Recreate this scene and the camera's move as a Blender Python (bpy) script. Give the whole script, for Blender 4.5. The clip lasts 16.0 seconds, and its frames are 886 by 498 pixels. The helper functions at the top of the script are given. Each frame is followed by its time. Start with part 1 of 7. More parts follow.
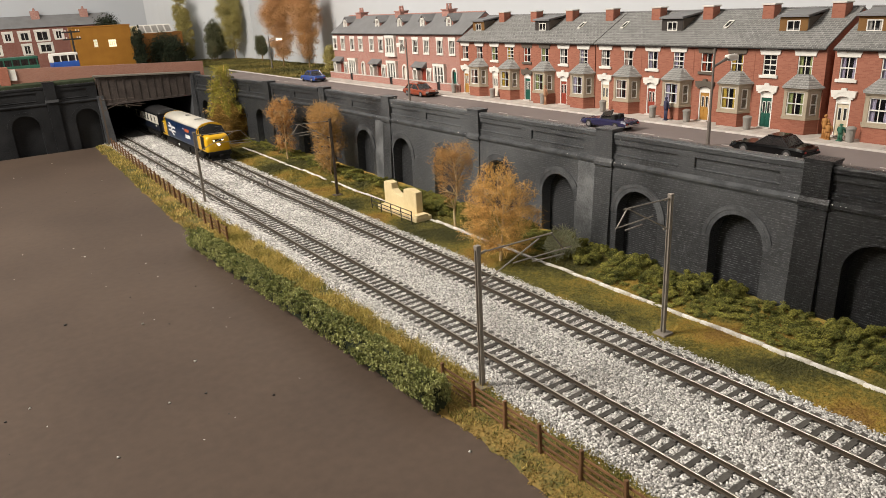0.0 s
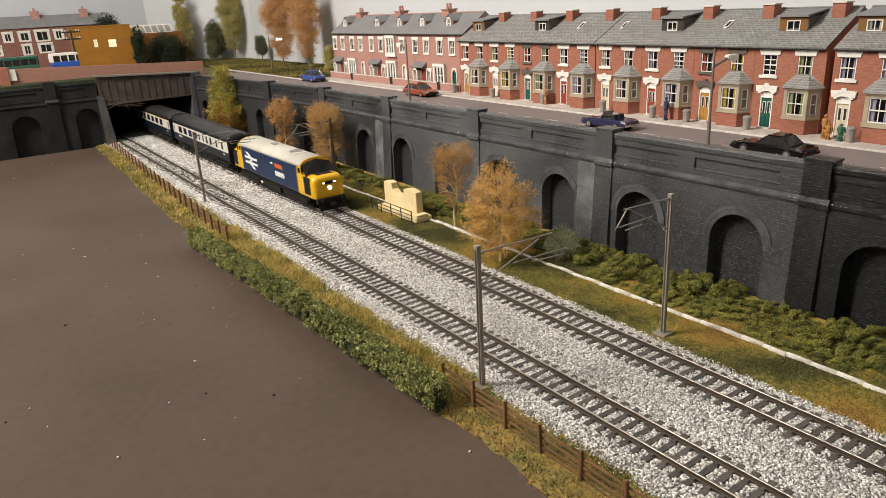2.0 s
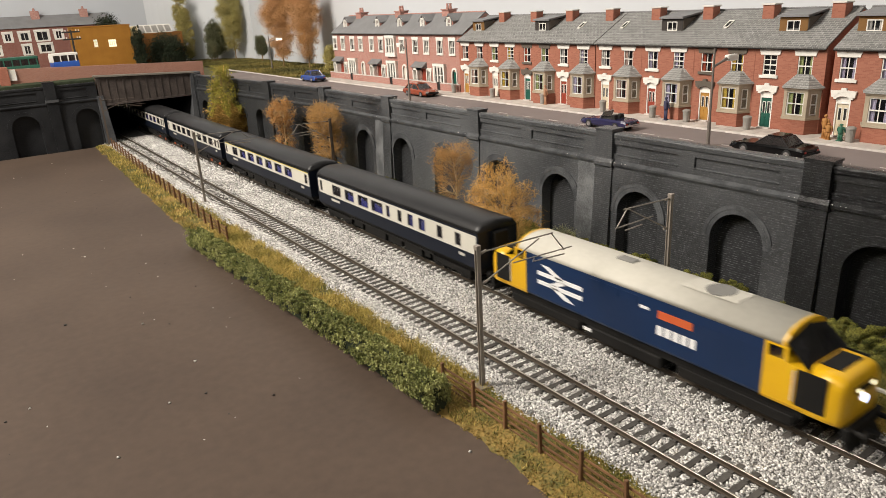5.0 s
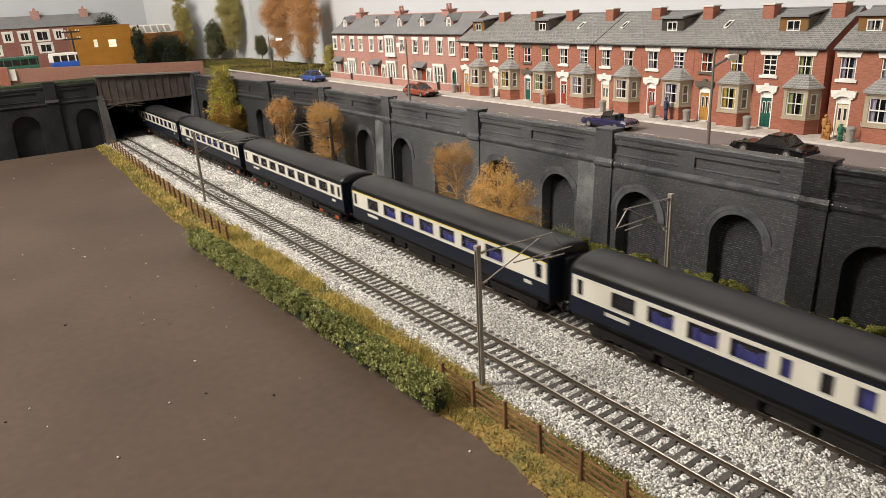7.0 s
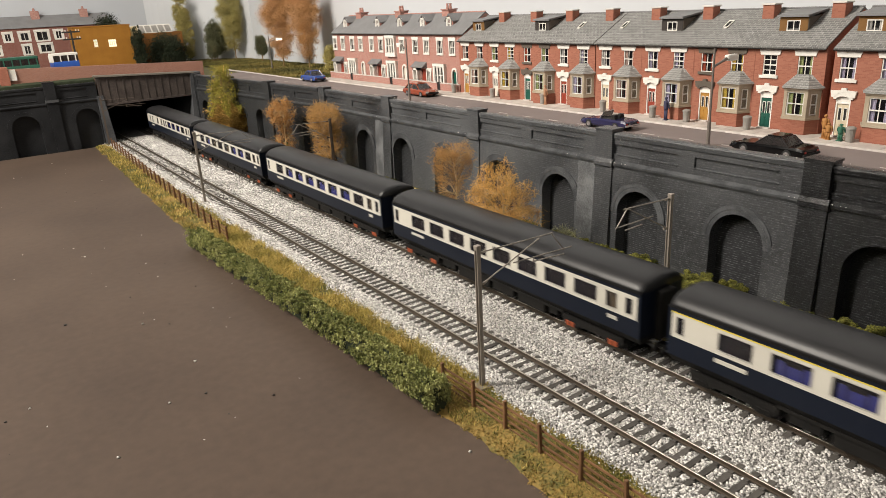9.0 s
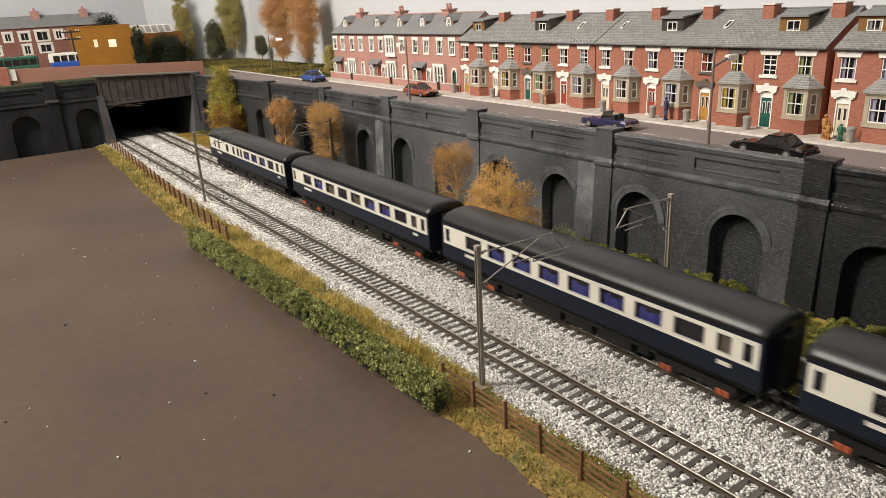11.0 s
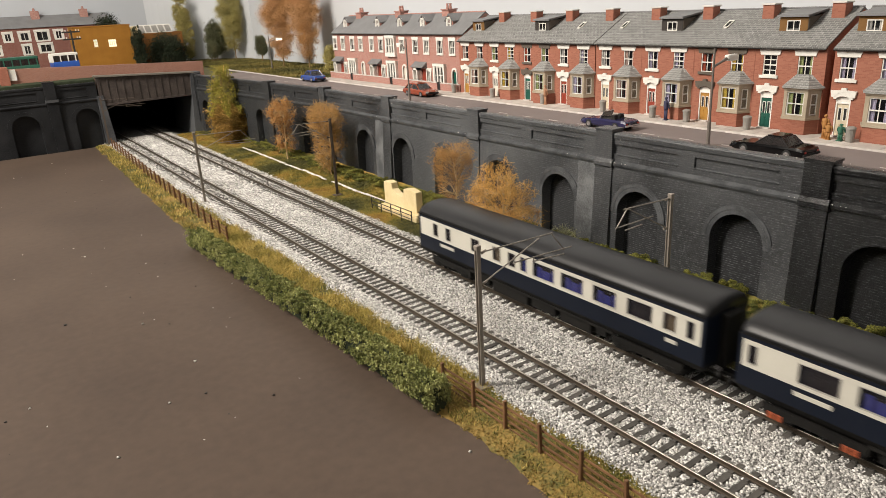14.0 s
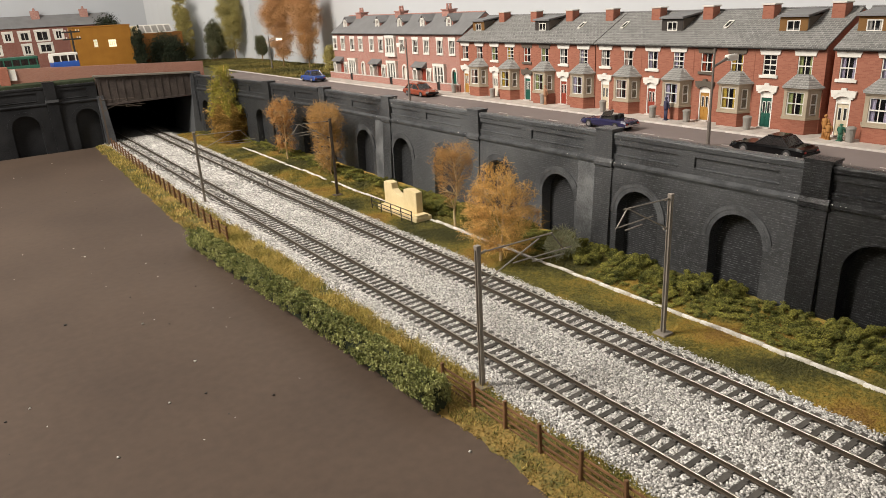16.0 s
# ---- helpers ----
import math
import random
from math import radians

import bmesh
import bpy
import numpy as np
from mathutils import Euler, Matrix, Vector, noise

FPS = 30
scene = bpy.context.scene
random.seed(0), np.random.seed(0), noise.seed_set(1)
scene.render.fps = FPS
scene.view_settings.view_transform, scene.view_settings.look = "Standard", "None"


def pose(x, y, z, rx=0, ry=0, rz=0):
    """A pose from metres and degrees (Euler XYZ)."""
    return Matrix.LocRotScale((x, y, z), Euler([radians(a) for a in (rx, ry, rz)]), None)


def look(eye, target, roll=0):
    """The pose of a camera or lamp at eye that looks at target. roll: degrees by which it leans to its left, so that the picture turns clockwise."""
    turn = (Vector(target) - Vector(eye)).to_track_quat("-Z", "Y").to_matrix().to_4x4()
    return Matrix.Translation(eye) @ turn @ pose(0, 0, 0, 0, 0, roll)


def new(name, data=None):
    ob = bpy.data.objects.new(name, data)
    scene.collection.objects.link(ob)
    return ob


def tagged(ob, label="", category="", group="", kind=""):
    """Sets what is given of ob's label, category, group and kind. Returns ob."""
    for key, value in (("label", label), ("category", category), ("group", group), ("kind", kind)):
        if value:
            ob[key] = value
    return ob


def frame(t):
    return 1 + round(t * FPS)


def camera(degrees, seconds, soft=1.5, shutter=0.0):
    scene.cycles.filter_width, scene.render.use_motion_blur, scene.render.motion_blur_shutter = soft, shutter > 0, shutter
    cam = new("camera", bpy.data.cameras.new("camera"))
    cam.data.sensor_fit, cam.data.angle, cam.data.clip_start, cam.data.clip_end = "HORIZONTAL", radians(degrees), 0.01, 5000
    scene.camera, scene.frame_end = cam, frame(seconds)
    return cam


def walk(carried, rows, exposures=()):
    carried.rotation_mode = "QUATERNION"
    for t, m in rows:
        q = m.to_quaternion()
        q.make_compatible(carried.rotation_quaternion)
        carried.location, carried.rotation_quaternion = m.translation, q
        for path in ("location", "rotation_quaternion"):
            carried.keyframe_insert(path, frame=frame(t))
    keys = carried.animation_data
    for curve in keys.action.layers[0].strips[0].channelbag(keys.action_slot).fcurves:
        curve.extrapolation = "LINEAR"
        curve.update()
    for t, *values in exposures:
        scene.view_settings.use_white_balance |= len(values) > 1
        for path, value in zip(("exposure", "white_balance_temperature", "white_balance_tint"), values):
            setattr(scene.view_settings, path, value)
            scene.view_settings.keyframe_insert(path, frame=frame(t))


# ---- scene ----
# Sizes below are millimetres at model scale (1:76); U turns them into metres.
U = 0.001
cam = camera(64.82, 16.0, soft=0.78, shutter=0.5)
EYE = (0.0, 0.0, 0.19486)
AIM = (0.264846, 0.389872, 0.027955)
CAM_ROWS = [(0.0, look(EYE, AIM, -3.144)), (16.0, look(EYE, AIM, -3.144))]
walk(cam, CAM_ROWS, exposures=[(0.0, -0.03), (3.5, -0.02), (4.6, 0.03), (6.5, 0.07), (13.0, 0.07), (14.5, 0.02), (16.0, -0.02)])

# ---- light: a room lit by ceiling lamps ----
world = bpy.data.worlds.new("room_air")
world.use_nodes = True
world.node_tree.nodes["Background"].inputs[0].default_value = (0.9, 0.95, 1.0, 1)
world.node_tree.nodes["Background"].inputs[1].default_value = 0.01
scene.world = world


def ceiling_lamp(name, x, y, z, sx, sy, watts, colour, target):
    data = bpy.data.lights.new(name, "AREA")
    data.shape, data.size, data.size_y = "RECTANGLE", sx * U, sy * U
    data.energy, data.color = watts, colour
    ob = new(name, data)
    ob.matrix_world = look((x * U, y * U, z * U), [c * U for c in target])
    return ob


ceiling_lamp("ceiling_tube_light", -640, 855, 1180, 260, 1200, 59, (1.0, 0.918, 0.812), (350, 750, 60))
ceiling_lamp("ceiling_tube_light", -600, -600, 1300, 300, 1000, 10, (1.0, 0.93, 0.82), (200, 200, 0))


# ---- materials ----
def mat(name, base, dark=None, rough=0.7, metal=0.0, scale=60.0, bump=0.15, fine=900.0, spec=0.3, island=0.0, contrast=0.5, coat=0.0, objvar=0.0, bump_dist=0.3):
    m = bpy.data.materials.new(name)
    m.use_nodes = True
    nt = m.node_tree
    b = nt.nodes["Principled BSDF"]
    b.inputs["Roughness"].default_value, b.inputs["Metallic"].default_value = rough, metal
    b.inputs["Specular IOR Level"].default_value = spec
    b.inputs["Coat Weight"].default_value = coat
    tc = nt.nodes.new("ShaderNodeTexCoord")
    n1 = nt.nodes.new("ShaderNodeTexNoise")
    n1.inputs["Scale"].default_value, n1.inputs["Detail"].default_value = scale, 6
    n2 = nt.nodes.new("ShaderNodeTexNoise")
    n2.inputs["Scale"].default_value, n2.inputs["Detail"].default_value = fine, 3
    for n in (n1, n2):
        nt.links.new(tc.outputs["Object"], n.inputs["Vector"])
    mix = nt.nodes.new("ShaderNodeMixRGB")
    mix.inputs[1].default_value = (*base, 1)
    mix.inputs[2].default_value = (*(dark or [c * 0.7 for c in base]), 1)
    add = nt.nodes.new("ShaderNodeMath")
    add.operation = "MULTIPLY_ADD"
    nt.links.new(n2.outputs["Fac"], add.inputs[0])
    add.inputs[1].default_value = 0.5
    nt.links.new(n1.outputs["Fac"], add.inputs[2])
    ramp = nt.nodes.new("ShaderNodeMapRange")
    ramp.inputs["From Min"].default_value = 0.75 - 0.25 / max(contrast, 0.05) * 0.5
    ramp.inputs["From Max"].default_value = 0.75 + 0.25 / max(contrast, 0.05) * 0.5
    nt.links.new(add.outputs[0], ramp.inputs["Value"])
    nt.links.new(ramp.outputs[0], mix.inputs[0])
    out = mix.outputs[0]
    for amount, node, socket in ((island, "ShaderNodeNewGeometry", "Random Per Island"), (objvar, "ShaderNodeObjectInfo", "Random")):
        if amount:
            g = nt.nodes.new(node)
            hsv = nt.nodes.new("ShaderNodeHueSaturation")
            mr = nt.nodes.new("ShaderNodeMapRange")
            mr.inputs["To Min"].default_value, mr.inputs["To Max"].default_value = 1 - amount, 1 + amount
            nt.links.new(g.outputs[socket], mr.inputs["Value"])
            nt.links.new(mr.outputs[0], hsv.inputs["Value"])
            nt.links.new(out, hsv.inputs["Color"])
            out = hsv.outputs[0]
    nt.links.new(out, b.inputs["Base Color"])
    if bump:
        bp = nt.nodes.new("ShaderNodeBump")
        bp.inputs["Strength"].default_value, bp.inputs["Distance"].default_value = bump, bump_dist * U
        nt.links.new(add.outputs[0], bp.inputs["Height"])
        nt.links.new(bp.outputs[0], b.inputs["Normal"])
    return m


def brick_mat(name, c1, c2, mortar, width, height, axes, rough=0.8, blotch=(0.5, 0.5, 0.5), blotch_amount=0.3, joint=0.12, bump=0.5, spec=0.25, dist=0.25, dash=0.0, speck=0.0):
    """Courses of bricks or slates, width x height in mm, laid over two of the object's axes."""
    m = bpy.data.materials.new(name)
    m.use_nodes = True
    nt = m.node_tree
    b = nt.nodes["Principled BSDF"]
    b.inputs["Roughness"].default_value = rough
    b.inputs["Specular IOR Level"].default_value = spec
    tc = nt.nodes.new("ShaderNodeTexCoord")
    sep = nt.nodes.new("ShaderNodeSeparateXYZ")
    nt.links.new(tc.outputs["Object"], sep.inputs[0])
    com = nt.nodes.new("ShaderNodeCombineXYZ")
    if axes == "YZ":
        s = nt.nodes.new("ShaderNodeMath")
        nt.links.new(sep.outputs["X"], s.inputs[0])
        nt.links.new(sep.outputs["Y"], s.inputs[1])
        nt.links.new(s.outputs[0], com.inputs["X"])
        nt.links.new(sep.outputs["Z"], com.inputs["Y"])
    else:
        nt.links.new(sep.outputs[axes[0]], com.inputs["X"])
        nt.links.new(sep.outputs[axes[1]], com.inputs["Y"])
    br = nt.nodes.new("ShaderNodeTexBrick")
    nt.links.new(com.outputs[0], br.inputs["Vector"])
    br.inputs["Color1"].default_value, br.inputs["Color2"].default_value, br.inputs["Mortar"].default_value = (*c1, 1), (*c2, 1), (*mortar, 1)
    br.inputs["Scale"].default_value = 1.0
    br.inputs["Brick Width"].default_value, br.inputs["Row Height"].default_value = width * U, height * U
    br.inputs["Mortar Size"].default_value = joint * U
    br.inputs["Mortar Smooth"].default_value = 0.3
    bricks = br.outputs["Color"]
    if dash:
        # glints painted into the colour: broken pale dashes on bed joints, other joints dark
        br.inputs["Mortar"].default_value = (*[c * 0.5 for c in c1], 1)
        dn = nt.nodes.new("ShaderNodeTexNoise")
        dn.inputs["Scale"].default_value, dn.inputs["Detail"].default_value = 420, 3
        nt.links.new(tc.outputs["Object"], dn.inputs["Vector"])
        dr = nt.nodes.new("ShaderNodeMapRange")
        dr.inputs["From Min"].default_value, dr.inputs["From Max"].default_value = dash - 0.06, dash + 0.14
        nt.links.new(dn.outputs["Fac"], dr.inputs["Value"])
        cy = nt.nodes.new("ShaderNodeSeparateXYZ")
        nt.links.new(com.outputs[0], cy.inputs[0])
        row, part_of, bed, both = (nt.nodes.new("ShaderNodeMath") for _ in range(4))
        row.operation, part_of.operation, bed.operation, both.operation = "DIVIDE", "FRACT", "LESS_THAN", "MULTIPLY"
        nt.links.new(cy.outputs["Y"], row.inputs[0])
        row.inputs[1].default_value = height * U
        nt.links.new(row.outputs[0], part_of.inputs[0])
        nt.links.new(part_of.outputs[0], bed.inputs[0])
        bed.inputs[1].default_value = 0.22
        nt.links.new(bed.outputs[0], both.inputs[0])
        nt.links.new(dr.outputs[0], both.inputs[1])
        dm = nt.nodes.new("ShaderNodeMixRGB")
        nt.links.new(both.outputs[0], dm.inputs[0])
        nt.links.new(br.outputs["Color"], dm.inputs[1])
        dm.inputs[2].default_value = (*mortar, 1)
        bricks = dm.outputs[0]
    n = nt.nodes.new("ShaderNodeTexNoise")
    n.inputs["Scale"].default_value, n.inputs["Detail"].default_value = 13, 5
    nt.links.new(tc.outputs["Object"], n.inputs["Vector"])
    mr = nt.nodes.new("ShaderNodeMapRange")
    mr.inputs["From Min"].default_value, mr.inputs["From Max"].default_value = 0.36, 0.68
    mr.inputs["To Max"].default_value = blotch_amount
    nt.links.new(n.outputs["Fac"], mr.inputs["Value"])
    mix = nt.nodes.new("ShaderNodeMixRGB")
    nt.links.new(mr.outputs[0], mix.inputs[0])
    nt.links.new(bricks, mix.inputs[1])
    mix.inputs[2].default_value = (*blotch, 1)
    paint = mix.outputs[0]
    if speck:
        # dry-brushed scuffs where the paint has caught on the relief
        sn = nt.nodes.new("ShaderNodeTexNoise")
        sn.inputs["Scale"].default_value, sn.inputs["Detail"].default_value, sn.inputs["Roughness"].default_value = 210, 6, 0.72
        nt.links.new(tc.outputs["Object"], sn.inputs["Vector"])
        sr = nt.nodes.new("ShaderNodeMapRange")
        sr.inputs["From Min"].default_value, sr.inputs["From Max"].default_value, sr.inputs["To Max"].default_value = 0.56, 0.72, speck
        nt.links.new(sn.outputs["Fac"], sr.inputs["Value"])
        sm = nt.nodes.new("ShaderNodeMixRGB")
        nt.links.new(sr.outputs[0], sm.inputs[0])
        nt.links.new(paint, sm.inputs[1])
        sm.inputs[2].default_value = (*[0.06 + 2.2 * c for c in c1], 1)
        paint = sm.outputs[0]
    nt.links.new(paint, b.inputs["Base Color"])
    n2 = nt.nodes.new("ShaderNodeTexNoise")
    n2.inputs["Scale"].default_value = 1500
    nt.links.new(tc.outputs["Object"], n2.inputs["Vector"])
    h = nt.nodes.new("ShaderNodeMath")
    h.operation = "MULTIPLY_ADD"
    nt.links.new(n2.outputs["Fac"], h.inputs[0])
    h.inputs[1].default_value = 0.5
    inv = nt.nodes.new("ShaderNodeMath")
    inv.operation = "SUBTRACT"
    inv.inputs[0].default_value = 1.0
    nt.links.new(br.outputs["Fac"], inv.inputs[1])
    nt.links.new(inv.outputs[0], h.inputs[2])
    bp = nt.nodes.new("ShaderNodeBump")
    bp.inputs["Strength"].default_value, bp.inputs["Distance"].default_value = bump, dist * U
    nt.links.new(h.outputs[0], bp.inputs["Height"])
    nt.links.new(bp.outputs[0], b.inputs["Normal"])
    return m


def glow(name, colour, strength):
    m = bpy.data.materials.new(name)
    m.use_nodes = True
    b = m.node_tree.nodes["Principled BSDF"]
    b.inputs["Base Color"].default_value = (*colour, 1)
    b.inputs["Emission Color"].default_value = (*colour, 1)
    b.inputs["Emission Strength"].default_value = strength
    return m


def glass(name, tint=(0.9, 0.92, 0.95), alpha=0.25, rough=0.05):
    m = bpy.data.materials.new(name)
    m.use_nodes = True
    b = m.node_tree.nodes["Principled BSDF"]
    b.inputs["Base Color"].default_value = (*tint, 1)
    b.inputs["Roughness"].default_value = rough
    b.inputs["Alpha"].default_value = alpha
    return m


BOARD = mat("brown_board_paint", (0.084, 0.060, 0.0455), (0.055, 0.0395, 0.031), 0.55, scale=7, fine=160, bump=0.04, contrast=0.5, spec=0.16)
# bed coloured dark to paint the shaded gaps between the stones
BALLAST = mat("ballast_bed", (0.10, 0.095, 0.09), (0.25, 0.24, 0.23), 0.9, scale=300, fine=800, bump=1.0, contrast=1.2, bump_dist=1.0)
STONES = mat("ballast_stones", (0.61, 0.597, 0.578), (0.41, 0.395, 0.375), 0.85, scale=22, fine=500, bump=0.1, island=0.6)
SLEEPER = mat("sleeper_grey", (0.092, 0.085, 0.077), (0.06, 0.055, 0.05), 0.75, scale=200, fine=1500, objvar=0.25)
RAIL_SIDE = mat("rail_rust", (0.075, 0.058, 0.042), (0.045, 0.036, 0.027), 0.6, 0.3, scale=90)
RAIL_TOP = mat("rail_polished", (0.42, 0.39, 0.34), (0.24, 0.22, 0.18), 0.40, 0.85, scale=50, bump=0.02)
VERGE = mat("verge_scatter", (0.26, 0.17, 0.05), (0.09, 0.09, 0.028), 0.95, scale=45, fine=600, bump=0.9, contrast=1.0, bump_dist=1.0)


def flock_mat(name, stops, scale, island):
    """Patches of several turf colours over the ground, with every tuft a little different."""
    m = mat(name, (0.2, 0.15, 0.05), None, 0.95, scale=scale, fine=420, bump=0.9, island=island, bump_dist=1.0)
    nt = m.node_tree
    mixer = [q for q in nt.nodes if q.bl_idname == "ShaderNodeMixRGB"][0]
    target = mixer.outputs[0].links[0].to_socket
    src = mixer.inputs[0].links[0].from_node.inputs["Value"].links[0].from_socket
    src.node.inputs[1].default_value = 0.26
    mr = nt.nodes.new("ShaderNodeMapRange")
    mr.inputs["From Min"].default_value, mr.inputs["From Max"].default_value = 0.42, 0.84
    nt.links.new(src, mr.inputs["Value"])
    ramp = nt.nodes.new("ShaderNodeValToRGB")
    el = ramp.color_ramp.elements
    while len(el) < len(stops):
        el.new(0.5)
    for e, (p, c) in zip(el, stops):
        e.position, e.color = p, (*c, 1)
    nt.links.new(mr.outputs[0], ramp.inputs[0])
    nt.links.new(ramp.outputs[0], target)
    return m


FLOCK = flock_mat("patchy_turf", [(0.2, (0.058, 0.056, 0.018)), (0.40, (0.125, 0.112, 0.027)), (0.54, (0.21, 0.165, 0.037)), (0.68, (0.30, 0.20, 0.042)), (0.84, (0.22, 0.13, 0.034))], 13, 0.3)
BANK = flock_mat("far_bank_turf", [(0.2, (0.055, 0.052, 0.016)), (0.5, (0.12, 0.105, 0.03)), (0.8, (0.19, 0.15, 0.045))], 11, 0.3)
GRASS = mat("straw_grass", (0.52, 0.39, 0.12), (0.30, 0.25, 0.065), 0.9, scale=30, fine=300, bump=0.0, island=0.35, contrast=0.9)
GRASS_GREEN = mat("green_grass", (0.20, 0.165, 0.035), (0.075, 0.085, 0.018), 0.9, scale=30, fine=300, bump=0.0, island=0.35, contrast=0.9)
HEDGE = mat("hedge_leaf", (0.31, 0.315, 0.115), (0.13, 0.145, 0.042), 0.8, scale=70, fine=900, bump=0.1, island=0.5, contrast=0.9)
BUSH = mat("bush_foliage", (0.25, 0.235, 0.048), (0.07, 0.078, 0.017), 0.85, scale=60, fine=900, bump=0.1, island=0.6, contrast=0.9)
LEAF_GOLD = mat("golden_leaf", (0.66, 0.39, 0.13), (0.42, 0.22, 0.055), 0.85, scale=50, bump=0, island=0.45)
LEAF_BROWN = mat("russet_leaf", (0.56, 0.28, 0.085), (0.37, 0.175, 0.05), 0.85, scale=50, bump=0, island=0.45)
LEAF_YELLOW = mat("yellow_green_leaf", (0.38, 0.325, 0.055), (0.22, 0.20, 0.03), 0.85, scale=50, bump=0, island=0.45)
LEAF_OCHRE = mat("ochre_leaf", (0.36, 0.21, 0.045), (0.21, 0.13, 0.03), 0.85, scale=50, bump=0, island=0.45)
LEAF_SAGE = mat("sage_leaf", (0.50, 0.50, 0.33), (0.32, 0.33, 0.19), 0.85, scale=50, bump=0, island=0.4)
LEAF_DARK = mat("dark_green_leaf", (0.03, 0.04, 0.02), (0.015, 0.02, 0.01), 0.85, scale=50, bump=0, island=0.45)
BARK = mat("wire_bark", (0.24, 0.15, 0.07), (0.14, 0.09, 0.04), 0.8, scale=150)
BARK_PALE = mat("pale_bark", (0.62, 0.48, 0.28), (0.44, 0.32, 0.17), 0.8, scale=150)
WOOD_FENCE = mat("fence_brown", (0.19, 0.098, 0.046), (0.11, 0.056, 0.027), 0.7, scale=120, fine=1200, objvar=0.15)
CONCRETE = mat("white_trough", (0.74, 0.72, 0.68), (0.46, 0.43, 0.36), 0.85, scale=60, fine=500, contrast=0.8, objvar=0.1)
MAST = mat("mast_grey", (0.31, 0.275, 0.235), (0.20, 0.175, 0.15), 0.55, 0.2, scale=80)
MAST_RUST = mat("mast_rusty", (0.12, 0.092, 0.072), (0.08, 0.06, 0.048), 0.6, 0.2, scale=80)
WIRE = mat("bracket_wire", (0.33, 0.295, 0.26), (0.21, 0.19, 0.165), 0.5, 0.4, scale=80)
# pale blotches and the greyer brick put the gloss paint's sheen into the colour
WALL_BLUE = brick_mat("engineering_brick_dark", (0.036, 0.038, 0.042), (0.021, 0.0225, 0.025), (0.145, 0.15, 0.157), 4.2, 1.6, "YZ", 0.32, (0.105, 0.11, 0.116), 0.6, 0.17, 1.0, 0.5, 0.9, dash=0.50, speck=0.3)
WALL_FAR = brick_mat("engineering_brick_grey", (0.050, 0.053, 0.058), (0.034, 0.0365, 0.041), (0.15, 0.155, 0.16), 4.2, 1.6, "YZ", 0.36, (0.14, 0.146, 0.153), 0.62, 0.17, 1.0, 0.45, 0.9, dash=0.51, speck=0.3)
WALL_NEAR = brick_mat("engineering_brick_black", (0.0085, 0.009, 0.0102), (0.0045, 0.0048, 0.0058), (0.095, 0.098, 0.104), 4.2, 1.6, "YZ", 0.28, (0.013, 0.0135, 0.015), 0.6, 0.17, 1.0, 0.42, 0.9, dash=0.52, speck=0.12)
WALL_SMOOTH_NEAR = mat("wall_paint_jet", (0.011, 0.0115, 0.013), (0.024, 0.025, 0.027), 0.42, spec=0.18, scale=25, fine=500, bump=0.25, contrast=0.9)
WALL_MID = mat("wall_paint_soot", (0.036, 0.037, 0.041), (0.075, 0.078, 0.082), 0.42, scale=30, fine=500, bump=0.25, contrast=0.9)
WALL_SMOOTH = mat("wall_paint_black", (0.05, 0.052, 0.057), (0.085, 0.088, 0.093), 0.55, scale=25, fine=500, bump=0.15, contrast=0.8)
ASPHALT = mat("road_grey", (0.205, 0.17, 0.162), (0.16, 0.132, 0.126), 0.85, scale=20, fine=900, bump=0.15)
ROAD_LINE = mat("road_paint", (0.5, 0.46, 0.43), (0.35, 0.3, 0.28), 0.8, scale=100)
PAVING = mat("pavement_slab", (0.52, 0.475, 0.44), (0.42, 0.375, 0.34), 0.85, scale=60, objvar=0.13)
KERB = mat("kerb_stone", (0.62, 0.58, 0.54), (0.48, 0.44, 0.41), 0.85, scale=60, objvar=0.1)
BRICK_RED = brick_mat("house_brick_red", (0.345, 0.143, 0.096), (0.272, 0.102, 0.069), (0.33, 0.155, 0.105), 3.0, 1.0, "YZ", 0.75, (0.24, 0.07, 0.04), 0.35, 0.08, 0.25)
BRICK_PLUM = brick_mat("house_brick_plum", (0.25, 0.105, 0.085), (0.19, 0.075, 0.06), (0.30, 0.19, 0.16), 3.0, 1.0, "XZ", 0.8, (0.16, 0.07, 0.055), 0.4, 0.08, 0.2)
BRICK_FAR = brick_mat("house_brick_pink", (0.40, 0.205, 0.17), (0.33, 0.155, 0.125), (0.50, 0.38, 0.34), 3.0, 1.0, "YZ", 0.8, (0.31, 0.14, 0.11), 0.4, 0.08, 0.2)
SLATE = brick_mat("roof_slate", (0.195, 0.192, 0.187), (0.115, 0.115, 0.112), (0.31, 0.305, 0.295), 4.6, 2.5, "YX", 0.65, (0.2, 0.2, 0.19), 0.4, 0.26, 0.8, speck=0.55)
SLATE_BAY = brick_mat("bay_slate", (0.24, 0.235, 0.225), (0.16, 0.16, 0.155), (0.36, 0.355, 0.34), 3.0, 1.6, "YZ", 0.65, (0.2, 0.2, 0.19), 0.4, 0.2, 0.6)
SLATE_FAR = mat("roof_slate_plain", (0.20, 0.20, 0.205), (0.15, 0.15, 0.152), 0.7, scale=50, fine=600)
STONE_TRIM = mat("painted_stone_white", (0.78, 0.76, 0.72), (0.62, 0.6, 0.55), 0.7, scale=60)
STONE_GREY = mat("bare_stone_dark", (0.13, 0.11, 0.09), (0.09, 0.075, 0.06), 0.8, scale=60)
BAY_STONE = mat("bay_stone_buff", (0.42, 0.36, 0.275), (0.31, 0.26, 0.19), 0.8, scale=60)
